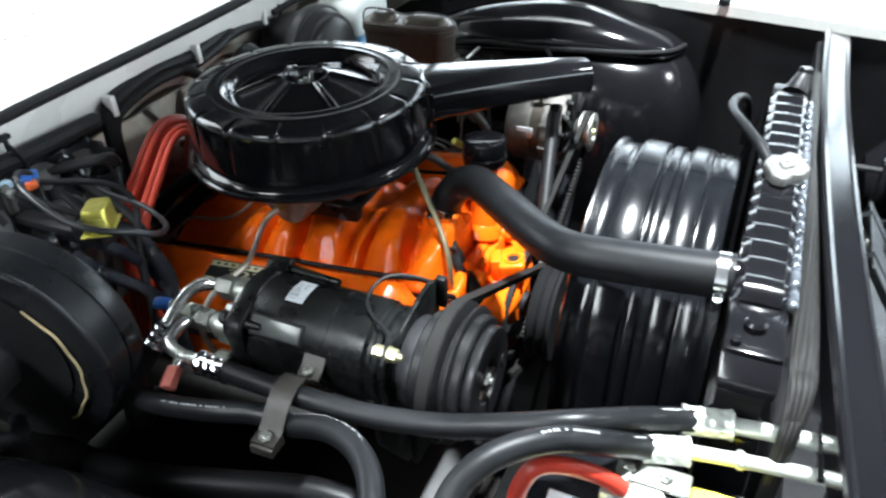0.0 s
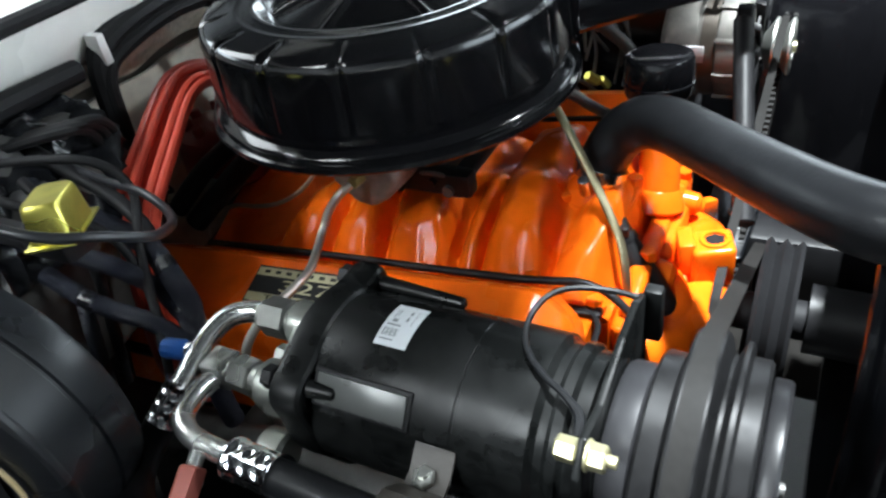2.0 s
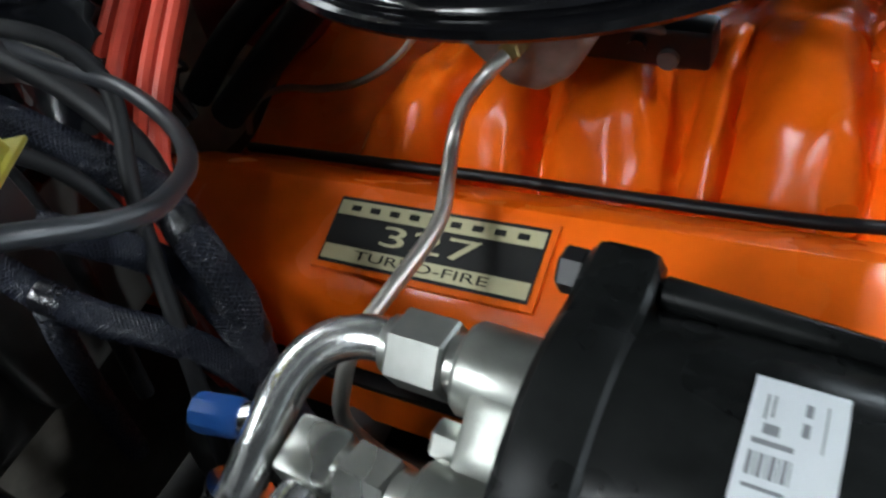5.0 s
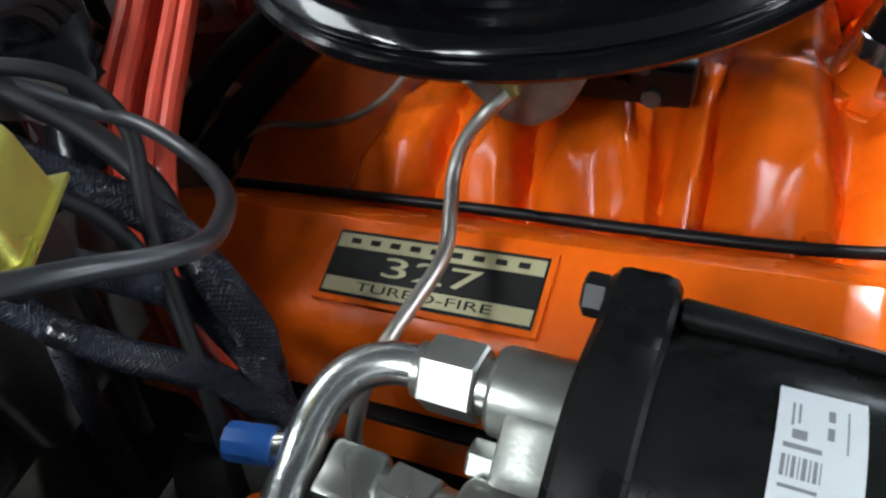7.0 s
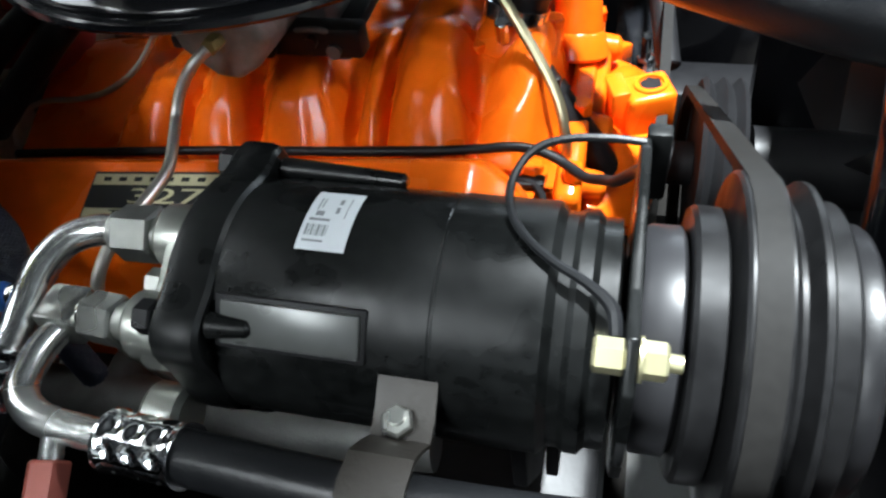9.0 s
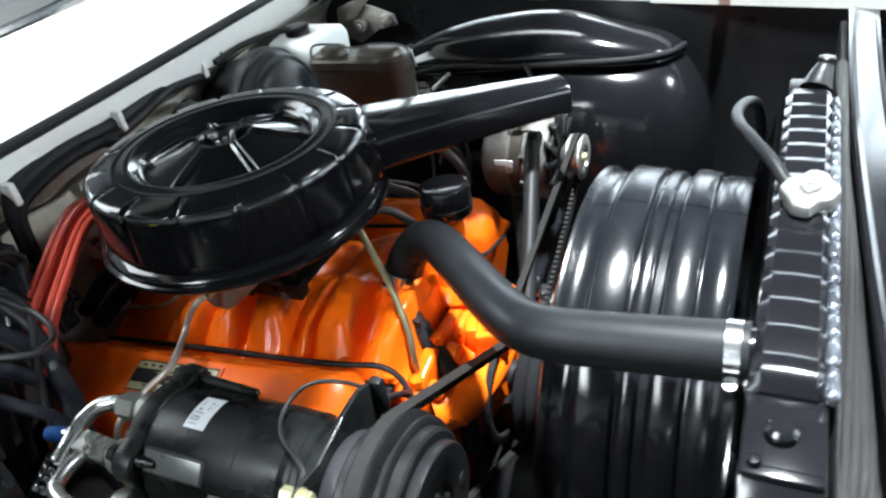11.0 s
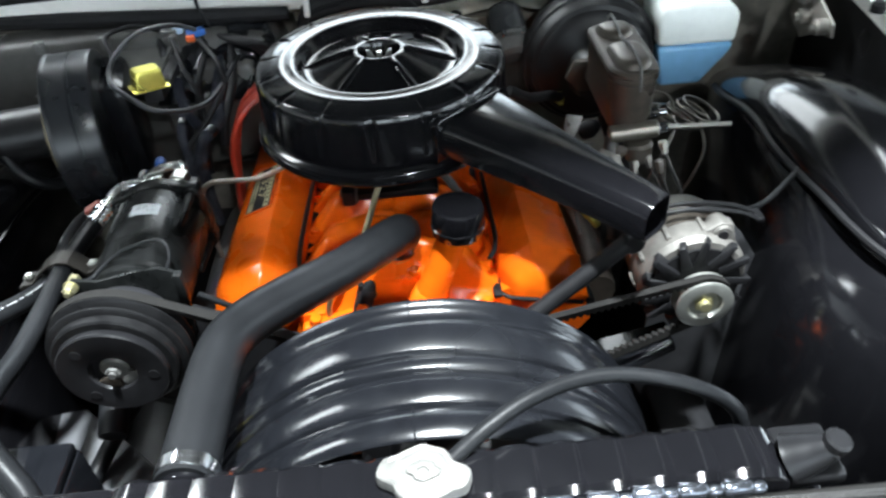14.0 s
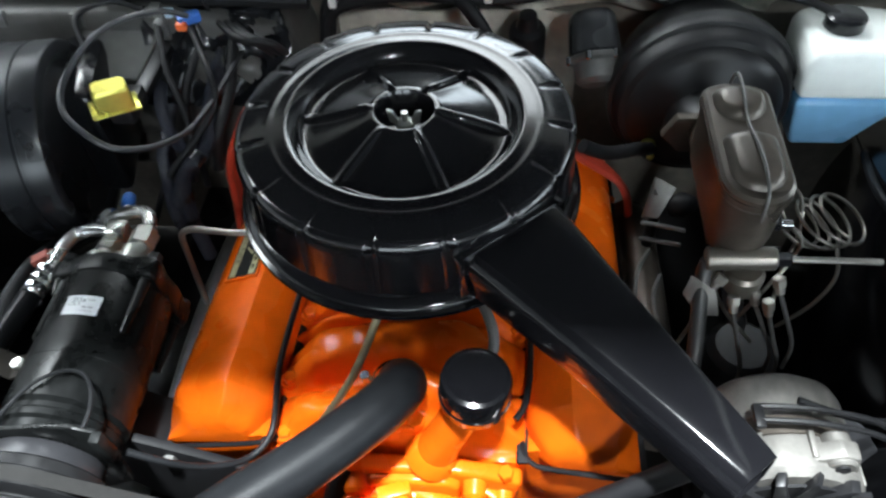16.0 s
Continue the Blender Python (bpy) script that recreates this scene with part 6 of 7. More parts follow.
# ---- heater case and blower ----
def heater():
    g = thing("heater_case", (-0.25, -0.45, 0.5), "black moulded heater case on the firewall", "heater case")
    m = Mesh().slab([(-0.36, -0.74, 0.60), (-0.36, -0.74, 0.83), (-0.36, -0.66, 0.885), (-0.36, -0.42, 0.893), (-0.36, -0.30, 0.885), (-0.36, -0.19, 0.872), (-0.36, -0.17, 0.80), (-0.36, -0.20, 0.62)], (0.125, 0, 0), 0.018, 3)
    part("case", m, HEATER_GREY, g)
    m = Mesh().slab([(-0.245, -0.36, 0.64), (-0.245, -0.36, 0.80), (-0.245, -0.31, 0.845), (-0.245, -0.23, 0.84), (-0.245, -0.195, 0.79), (-0.245, -0.20, 0.66)], (0.045, 0, 0), 0.014, 3)
    part("duct", m, mat("dull_grey_duct", (0.07, 0.068, 0.063), 0.4, vary=0.35, bump=0.2, bump_scale=150), g, "raised dull grey duct cover")
    m = Mesh().slab([(-0.236, -0.62, 0.80), (-0.236, -0.40, 0.82), (-0.236, -0.40, 0.70), (-0.236, -0.62, 0.66)], (0.014, 0, 0), 0.006)
    part("panel", m, HEATER_GREY, g)
    m = Mesh().slab([(-0.265, -0.47, 0.888), (-0.190, -0.47, 0.830), (-0.184, -0.44, 0.825), (-0.184, -0.39, 0.825), (-0.225, -0.365, 0.858), (-0.265, -0.35, 0.888)], (-0.004, 0, -0.006), 0.002)
    part("sloping_panel", m, mat("satin_grey_panel", (0.10, 0.10, 0.095), 0.36, vary=0.2, bump=0.08, bump_scale=200), g, "plain satin grey sloping panel")
    def drape(u, v):
        y = -0.40 + 0.20 * u
        fold = 0.006 * math.sin(19 * u + 5 * v) + 0.004 * math.sin(41 * u * (0.6 + v))
        return -0.262 + 0.085 * v + fold, y + 0.02 * math.sin(3 * v), 0.887 - 0.10 * v ** 1.3 + 0.5 * fold
    part("shiny_cover", Mesh().sheet(drape, 22, 14, (-0.004, 0, -0.004)), PLASTIC_BLACK, g, "wrinkled shiny black cover", 60)
    m = Mesh().tube([(-0.305, -0.72, 0.905), (-0.285, -0.55, 0.905), (-0.272, -0.40, 0.902), (-0.268, -0.25, 0.897), (-0.268, -0.16, 0.893)], [0.012, 0.014, 0.014, 0.013, 0.012], 10)
    part("sealing_strip", m, RUBBER_DARK, g, "black sealing strip along the top")
    for y in (-0.58, -0.47):
        part("clip", Mesh().box((-0.238, y, 0.880), (0.012, 0.016, 0.022), 0.002).rod((-0.232, y, 0.884), (-0.228, y, 0.884), 0.005, seg=10), GREY_IRON, g, "dull metal clip")
    cx, cz = -0.096, 0.793
    ba = v3(-0.20, 0.98, 0).normalized()
    bu = v3(ba.y, -ba.x, 0)
    bo = v3(cx, -0.478, cz) - ba * 0.042
    b = thing("blower", (cx, -0.475, cz - 0.13), "black heater blower drum with a projecting motor", "blower")
    m = Mesh().rev([(0.085, 0.0), (0.098, 0.001), (0.118, 0.003), (0.1262, 0.0045), (0.1278, 0.0065), (0.1275, 0.010), (0.1262, 0.012), (0.1262, 0.042), (0.1240, 0.0432), (0.1240, 0.0452), (0.1262, 0.0465), (0.1255, 0.070), (0.1240, 0.0740), (0.1205, 0.0760), (0.110, 0.0765), (0.100, 0.070), (0.070, 0.069), (0.0, 0.069)], bo, ba, 80, True)
    part("drum", m, mat("satin_drum_paint", (0.011, 0.012, 0.014), 0.30, spec=0.38, vary=0.35, rvary=0.08, stain=10, bump=0.08, bump_scale=120), b, "satin black drum with a raised seam", 30)
    arc = []
    for k in range(15):
        a = radians(-52 + 7.6 * k)
        q = 0.099 + 0.0012 * math.sin(k * 1.9)
        arc.append(bo - ba * 0.0025 + bu * (q * math.cos(a)) + v3(0, 0, q * math.sin(a)))
    part("gasket", Mesh().tube(arc, 0.0017, 6, 3), CARD, b, "ragged tan gasket edge")
    m = Mesh().rev([(0.0, -0.138), (0.028, -0.137), (0.037, -0.134), (0.040, -0.129), (0.0405, -0.100), (0.042, -0.098), (0.042, -0.010), (0.050, -0.006), (0.096, -0.002)], bo - bu * 0.01 + v3(0, 0, 0.010), ba, 48)
    part("motor", m, SATIN_BLACK, b, "black motor can")
    m = Mesh().tube([(-0.085, -0.628, 0.788), (-0.058, -0.612, 0.800), (-0.045, -0.603, 0.785), (-0.040, -0.592, 0.762), (-0.038, -0.572, 0.742), (-0.058, -0.552, 0.722), (-0.090, -0.535, 0.712)], 0.0095, 12)
    part("cooling_tube", m, RUBBER, b, "black rubber cooling tube")
    m = Mesh().slab([(-0.24, -0.50, 0.70), (-0.10, -0.47, 0.69), (-0.10, -0.47, 0.86), (-0.24, -0.50, 0.86)], (0, 0.06, 0), 0.015)
    part("outlet", m, PLASTIC_BLACK, b, "black outlet to the case")
    r = thing("relay", (-0.078, -0.355, 0.85), "yellow zinc plated relay can", "relay")
    turn = Matrix.Rotation(radians(33), 3, "Z") @ Matrix.Rotation(radians(-5), 3, "X")
    rings = []
    for h, k, bev in ((0.0, 1.06, 0.004), (0.004, 1.03, 0.004), (0.022, 0.96, 0.005), (0.026, 0.93, 0.006), (0.028, 0.86, 0.006)):
        hx, hy = 0.0145 * k, 0.0215 * k
        ring = []
        for cx0, cy0, a0 in ((hx - bev, hy - bev, 0), (-hx + bev, hy - bev, 90), (-hx + bev, -hy + bev, 180), (hx - bev, -hy + bev, 270)):
            for j in range(5):
                a = radians(a0 + 22.5 * j)
                ring.append(v3(-0.068, -0.358, 0.877) + turn @ v3(cx0 + bev * math.cos(a), cy0 + bev * math.sin(a), h))
        rings.append(ring)
    part("can", Mesh().rings(rings), GOLD, r)
    part("flange", Mesh().box((-0.068, -0.358, 0.8755), (0.036, 0.056, 0.0025), 0.001, turn), GOLD, r, "yellow plated base flange")
    part("bracket", Mesh().box((-0.088, -0.354, 0.862), (0.05, 0.03, 0.024), 0.004).box((-0.16, -0.352, 0.852), (0.12, 0.02, 0.012), 0.003), SATIN_BLACK, r, "black bracket")
    c = thing("wiring_plug", (-0.25, -0.33, 0.87), "blue and orange wiring plugs on a dull metal lever", "plug")
    part("plug_body", Mesh().box((-0.235, -0.315, 0.886), (0.018, 0.030, 0.012), 0.003, Matrix.Rotation(radians(30), 3, "Z")), BLUE_CAP, c, "blue plug")
    part("plug_tip", Mesh().box((-0.222, -0.322, 0.882), (0.010, 0.014, 0.011), 0.002), mat("orange_plastic", (0.75, 0.13, 0.03), 0.45), c, "orange plug tip")
    part("plug_wire", Mesh().box((-0.240, -0.345, 0.890), (0.014, 0.018, 0.010), 0.003), mat("pale_blue_plastic", (0.45, 0.62, 0.75), 0.4), c, "pale blue plug")
    part("lever", Mesh().box((-0.245, -0.365, 0.892), (0.035, 0.014, 0.006), 0.002).box((-0.232, -0.352, 0.875), (0.008, 0.012, 0.04), 0.002).rod((-0.226, -0.352, 0.885), (-0.215, -0.352, 0.885), 0.006, seg=10), GREY_IRON, c, "dull metal lever")


def wiper_motor():
    g = thing("wiper_motor", (-0.30, 0.225, 0.76), "silver-grey wiper motor with a shiny domed cover on the firewall", "wiper motor")
    d = v3(0.62, 0.10, -0.55).normalized()
    o = v3(-0.295, 0.215, 0.856)
    m = Mesh().rev([(0.010, -0.008), (0.026, -0.004), (0.032, 0.004), (0.033, 0.016), (0.034, 0.034), (0.035, 0.050), (0.030, 0.054)], o, d, 32)
    part("cover", m, mat("smoky_grey_cover", (0.045, 0.047, 0.05), 0.25, 0.3, vary=0.25, bump=0.3, bump_scale=60), g, "smoky grey domed cover")
    m = Mesh().rev([(0.033, 0.052), (0.037, 0.054), (0.037, 0.060), (0.031, 0.064), (0.030, 0.085), (0.022, 0.092), (0.0, 0.093)], o, d, 28)
    part("motor_case", m, GREY_IRON, g, "dull motor case")
    for k in range(6):
        a = k * 1.05
        u = d.orthogonal().normalized()
        w = d.cross(u)
        p = o + d * 0.052 + (u * math.cos(a) + w * math.sin(a)) * 0.036
        part("screw", Mesh().rod(p, p + d * 0.012, 0.0045, seg=10, bevel=0.001), CHROME, g)
    coil = thing("ignition_coil", (-0.30, 0.12, 0.74), "black ignition coil clamped to the firewall", "ignition coil")
    part("can", Mesh().rev([(0.024, 0), (0.026, 0.003), (0.026, 0.10), (0.024, 0.104), (0.016, 0.108), (0.012, 0.128), (0.006, 0.13)], (-0.315, 0.13, 0.73), (0.15, 0.0, 1), 28), SATIN_BLACK, coil)
    part("strap", Mesh().rev([(0.0265, 0.04), (0.0275, 0.04), (0.0275, 0.06), (0.0265, 0.06)], (-0.315, 0.13, 0.73), (0.15, 0.0, 1), 28, False), ZINC, coil, "plated clamp strap")
    m = Mesh().tube([(-0.29, 0.02, 0.90), (-0.262, 0.05, 0.888), (-0.255, 0.075, 0.85), (-0.262, 0.09, 0.80), (-0.275, 0.10, 0.74)], 0.010, 12)
    solo("vacuum_hose", m, RUBBER_DARK, "black hose arching down the firewall", "hose")


heater()
wiper_motor()


def braided(pts, r, label):
    """A loom in a sleeve woven of thin yarns that wind both ways round a dark core."""
    guide = Mesh().tube(pts, r, 4, 40).v
    line = [sum((Vector(p) for p in guide[i * 4:i * 4 + 4]), Vector()) / 4 for i in range(len(guide) // 4)]
    dense, last = [line[0]], line[0]
    for p in line[1:]:
        if (p - last).length >= 0.0014:
            dense.append(p)
            last = p
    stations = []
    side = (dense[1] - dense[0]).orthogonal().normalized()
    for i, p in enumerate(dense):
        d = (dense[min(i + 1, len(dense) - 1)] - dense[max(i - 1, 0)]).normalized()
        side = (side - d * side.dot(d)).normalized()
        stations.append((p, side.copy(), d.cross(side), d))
    g = thing("braided_loom", tuple(dense[-1]), label, "wiring", "wiring looms")
    part("core", Mesh().tube(dense, r * 0.97, 14, 1), RUBBER_DARK, g)
    m = Mesh()
    count, turn = 16, 2 * math.pi * 0.0014 / (r * 3.2)
    for way in (1, -1):
        for k in range(count):
            rings = []
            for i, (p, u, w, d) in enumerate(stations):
                a = 2 * math.pi * k / count + way * turn * i
                n = u * math.cos(a) + w * math.sin(a)
                t = (w * math.cos(a) - u * math.sin(a)) * 0.0010
                rise = 0.00035 * (1 if (i // 2 + k) % 2 == (way > 0) else -0.3)
                c = p + n * (r + rise)
                rings.append([c - t, c + n * 0.00045, c + t, c - n * 0.0008])
            m.rings(rings, False)
    part("weave", m, BRAID, g, "shiny blue-black woven yarn", 50)


def looms():
    labels = {"round_cable": "smooth grey-black cable bent into a loop", "sleeved_cable": "smooth black sleeved cable behind the engine", "braided_loom": "black braided wiring loom beside the engine", "wire": "thin black wire behind the engine"}

    def run(nm, mt, r, pts):
        if nm == "braided_loom":
            braided(pts, r, labels[nm])
        else:
            solo(nm, Mesh().tube(pts, r, 12, 8), mt, labels[nm], "wiring")
    run("round_cable", mat("smooth_grey_cable", (0.018, 0.019, 0.022), 0.34, vary=0.2), 0.0037, [(-0.223, -0.249, 0.846), (-0.151, -0.2587, 0.8426), (-0.1016, -0.2653, 0.8432), (-0.0639, -0.2773, 0.8422), (-0.0311, -0.2977, 0.8496), (-0.0124, -0.3182, 0.8588), (-0.0015, -0.3418, 0.8708), (-0.0073, -0.3695, 0.8896), (-0.0274, -0.3942, 0.9024), (-0.0662, -0.4037, 0.9131), (-0.1248, -0.3919, 0.9245), (-0.1692, -0.3713, 0.9239), (-0.2108, -0.3392, 0.9113), (-0.2294, -0.3123, 0.8927)])
    run("braided_loom", BRAID, 0.0092, [(-0.25, -0.28, 0.845), (-0.20, -0.282, 0.830), (-0.148, -0.282, 0.814), (-0.119, -0.279, 0.802), (-0.10, -0.279, 0.789), (-0.080, -0.288, 0.783), (-0.058, -0.299, 0.778), (-0.047, -0.304, 0.762), (-0.048, -0.308, 0.739), (-0.05, -0.312, 0.69), (-0.05, -0.31, 0.62)])
    run("braided_loom", BRAID, 0.0074, [(-0.16, -0.345, 0.835), (-0.13, -0.338, 0.828), (-0.098, -0.322, 0.808), (-0.090, -0.308, 0.784), (-0.078, -0.302, 0.768), (-0.060, -0.307, 0.759), (-0.047, -0.312, 0.752), (-0.040, -0.318, 0.735)])
    run("braided_loom", BRAID, 0.0072, [(-0.16, -0.342, 0.80), (-0.125, -0.342, 0.784), (-0.09, -0.340, 0.775), (-0.069, -0.333, 0.765), (-0.052, -0.327, 0.749), (-0.038, -0.324, 0.731), (-0.035, -0.322, 0.70)])
    run("braided_loom", BRAID, 0.0060, [(-0.127, -0.340, 0.782), (-0.124, -0.346, 0.765), (-0.124, -0.350, 0.748), (-0.128, -0.355, 0.71), (-0.135, -0.36, 0.65)])
    run("sleeved_cable", RUBBER_DARK, 0.0070, [(-0.25, -0.26, 0.87), (-0.20, -0.258, 0.845), (-0.16, -0.256, 0.825), (-0.125, -0.262, 0.805), (-0.11, -0.27, 0.785), (-0.105, -0.28, 0.74)])
    run("sleeved_cable", RUBBER_DARK, 0.0050, [(-0.20, -0.30, 0.86), (-0.15, -0.31, 0.83), (-0.135, -0.315, 0.79), (-0.14, -0.32, 0.74), (-0.15, -0.33, 0.66)])
    run("wire", RUBBER_DARK, 0.0042, [(-0.215, -0.35, 0.885), (-0.16, -0.33, 0.86), (-0.12, -0.305, 0.83), (-0.10, -0.30, 0.79), (-0.09, -0.31, 0.73)])
    run("wire", RUBBER_DARK, 0.0042, [(-0.22, -0.31, 0.88), (-0.15, -0.27, 0.87), (-0.12, -0.26, 0.84), (-0.10, -0.29, 0.80), (-0.06, -0.33, 0.76), (-0.04, -0.36, 0.70)])
    run("wire", RUBBER_DARK, 0.0038, [(-0.24, -0.37, 0.89), (-0.25, -0.42, 0.90), (-0.22, -0.46, 0.895), (-0.18, -0.44, 0.87)])
    # tape bands where the looms branch
    for p, d, r in (((-0.078, -0.289, 0.7825), (0.8, -0.45, -0.2), 0.0098), ((-0.050, -0.309, 0.7545), (0.6, -0.3, -0.6), 0.0079), ((-0.115, -0.342, 0.781), (0.9, 0.1, -0.3), 0.0077), ((-0.048, -0.306, 0.745), (0, -0.1, -1), 0.0096)):
        m = Mesh().rev([(r * 0.9, -0.009), (r * 1.03, -0.008), (r * 1.06, -0.003), (r * 1.02, 0.0), (r * 1.06, 0.003), (r * 1.03, 0.008), (r * 0.9, 0.009)], p, d, 18)
        solo("tape_band", m, mat("shiny_black_tape", (0.008, 0.008, 0.01), 0.22, vary=0.3, bump=0.6, bump_scale=300), "shiny black tape wrapped round a loom", "tape", group="tape bands")


looms()


# ---- ignition, carburettor and small engine lines ----
def ignition():
    g = thing("distributor", (-0.275, 0.0, 0.62), "dark red distributor at the rear of the engine", "distributor")
    m = Mesh().rod((-0.275, 0, 0.60), (-0.275, 0, 0.68), 0.03, seg=20)
    part("body", m, GREY_IRON, g)
    m = Mesh().rev([(0.058, 0.0), (0.061, 0.004), (0.059, 0.045), (0.055, 0.062), (0.036, 0.070), (0.0, 0.072)], (-0.275, 0, 0.685), seg=40)
    cap = part("cap", m, RED_DARK, g, "dark red cap")
    for k in range(8):
        a = 2 * math.pi * k / 8
        p = v3(-0.275 + 0.036 * math.cos(a), 0.036 * math.sin(a), 0.742)
        part("tower", Mesh().rod(p, p + v3(0.004 * math.cos(a), 0.004 * math.sin(a), 0.022), 0.008, 0.007, 12, 0.001), RED_DARK, cap)
    LEAD_A = [(-0.262, -0.015, 0.755), (-0.248, -0.005, 0.812), (-0.232, -0.030, 0.845), (-0.230, -0.087, 0.856), (-0.200, -0.172, 0.832), (-0.183, -0.240, 0.791), (-0.165, -0.268, 0.735), (-0.16, -0.285, 0.65), (-0.155, -0.285, 0.60)]
    LEAD_B = [(-0.245, -0.030, 0.755), (-0.215, -0.040, 0.815), (-0.190, -0.070, 0.845), (-0.182, -0.108, 0.848), (-0.163, -0.165, 0.826), (-0.140, -0.240, 0.784), (-0.125, -0.272, 0.73), (-0.12, -0.28, 0.66), (-0.11, -0.285, 0.60)]
    for k in range(5):
        q = k / 4
        wob = 0.004 * math.sin(k * 2.3)
        pts = [tuple(a + (b - a) * q + (wob if 1 < i < 6 and j != 1 else 0) for j, (a, b) in enumerate(zip(A, B))) for i, (A, B) in enumerate(zip(LEAD_A, LEAD_B))]
        solo("plug_lead", Mesh().tube(pts, 0.0056, 10), RED_WIRE, "red silicone spark plug lead", "plug lead", group="plug leads")
    for k in range(3):
        pts = [(-0.28, 0.03 + 0.01 * k, 0.755), (-0.275, 0.07, 0.75), (-0.25 + 0.012 * k, 0.14, 0.72), (-0.21 + 0.012 * k, 0.21, 0.70), (-0.15, 0.27, 0.68), (-0.15, 0.29, 0.6)]
        solo("plug_lead", Mesh().tube(pts, 0.0056, 10), RED_WIRE, "red silicone spark plug lead", "plug lead", group="plug leads")
    m = Mesh().slab([(-0.275, -0.092, 0.700), (-0.262, -0.096, 0.716), (-0.240, -0.084, 0.712), (-0.236, -0.070, 0.694), (-0.262, -0.076, 0.684)], (0.004, 0.012, 0.006), 0.002)
    solo("rear_bracket", m, ZINC, "small pale plated bracket behind the engine", "bracket")
    for k in range(3):
        q = 0.012 * k
        m = Mesh().tube([(-0.295, -0.145 + q, 0.80), (-0.285, -0.15 + q, 0.765), (-0.27, -0.135 + q, 0.745 - q), (-0.262, -0.15 + q, 0.725), (-0.27, -0.16 + q, 0.70)], 0.0022, 8, 5)
        solo("wire", m, RUBBER_DARK, "thin black wire curling behind the engine", "wiring")
    m = Mesh().tube([(-0.20, -0.055, 0.835), (-0.185, -0.05, 0.83), (-0.16, -0.04, 0.80)], 0.0065, 10)
    solo("lead_boot", m, GREY_IRON, "grey boot on a plug lead", "boot")


def carburettor():
    g = thing("carburettor", (0.01, 0, 0.74), "grey metal carburettor under the air cleaner", "carburettor")
    m = Mesh().box((0.015, 0, 0.748), (0.155, 0.135, 0.012), 0.003)
    part("base_plate", m, SATIN_BLACK, g, "black base plate")
    m = Mesh().box((0.015, 0.0, 0.785), (0.125, 0.115, 0.066), 0.008)
    m.rod((0.015, 0, 0.80), (0.015, 0, 0.82), 0.062, seg=32)
    part("body", m, GREY_IRON, g, "grey cast body")
    m = Mesh().slab([(-0.018, -0.128, 0.815), (0.050, -0.122, 0.815), (0.056, -0.121, 0.785), (0.045, -0.121, 0.764), (0.026, -0.122, 0.752), (0.008, -0.124, 0.756), (-0.012, -0.127, 0.780)], (0.004, 0.07, 0), 0.006, 3)
    bowl = part("fuel_bowl", m, mat("dull_pot_metal", (0.22, 0.213, 0.195), 0.5, 0.5, vary=0.4, grain=90, bump=0.5, bump_scale=220), g, "pale dull metal fuel bowl")
    part("inlet_nut", Mesh().hexa((0.020, -0.122, 0.788), (0.020, -0.138, 0.790), 0.0065), mat("dull_brass", (0.34, 0.27, 0.11), 0.38, 0.8, vary=0.2), bowl, "brass inlet nut")
    m = Mesh().box((0.085, -0.060, 0.752), (0.020, 0.016, 0.026), 0.003).rod((0.085, -0.068, 0.752), (0.085, -0.078, 0.752), 0.006, seg=12)
    m.tube([(0.085, -0.07, 0.765), (0.07, -0.075, 0.77), (0.05, -0.07, 0.765)], 0.0025, 8)
    part("linkage", m, GREY_IRON, g, "grey throttle linkage")
    m = Mesh().box((0.058, -0.064, 0.757), (0.10, 0.020, 0.026), 0.004).rod((0.03, -0.074, 0.752), (0.03, -0.079, 0.752), 0.007, seg=12).rod((0.068, -0.074, 0.760), (0.068, -0.080, 0.760), 0.005, seg=12)
    part("throttle_body", m, SATIN_BLACK, g, "black lower throttle body")
    m = Mesh().tube([(0.020, -0.140, 0.790), (0.012, -0.150, 0.784), (0.000, -0.157, 0.768), (-0.004, -0.168, 0.753), (0.002, -0.19, 0.746), (0.009, -0.213, 0.743), (0.010, -0.232, 0.7425), (0.007, -0.255, 0.741), (0.003, -0.285, 0.738), (-0.002, -0.305, 0.72), (-0.006, -0.312, 0.68), (0.02, -0.30, 0.60)], 0.0042, 12)
    solo("fuel_line", m, STEEL, "bent bare steel fuel line", "fuel line")
    m = Mesh().tube([(-0.06, -0.075, 0.77), (-0.09, -0.083, 0.735), (-0.125, -0.088, 0.712), (-0.16, -0.091, 0.702), (-0.195, -0.096, 0.700), (-0.225, -0.105, 0.685), (-0.235, -0.11, 0.66)], 0.0026, 10)
    solo("vacuum_tube", m, STEEL, "thin steel vacuum tube", "tube")
    m = Mesh().tube([(0.160, -0.002, 0.845), (0.178, -0.0145, 0.8225), (0.2185, -0.041, 0.7705), (0.2545, -0.0755, 0.730), (0.2665, -0.094, 0.700), (0.2675, -0.094, 0.66), (0.2665, -0.088, 0.60)], 0.0042, 10)
    solo("choke_tube", m, mat("olive_plated_tube", (0.30, 0.27, 0.17), 0.35, 0.85, vary=0.2), "olive plated steel tube beside the thermostat housing", "tube")
    m = Mesh().tube([(0.236, -0.034, 0.718), (0.248, -0.042, 0.705), (0.2765, -0.0565, 0.6745), (0.299, -0.066, 0.643), (0.312, -0.078, 0.605), (0.318, -0.085, 0.55)], 0.0125, 14)
    b = thing("bypass_hose", (0.27, -0.07, 0.6), "short black bypass hose at the engine front", "hose")
    part("hose", m, RUBBER_DARK, b)
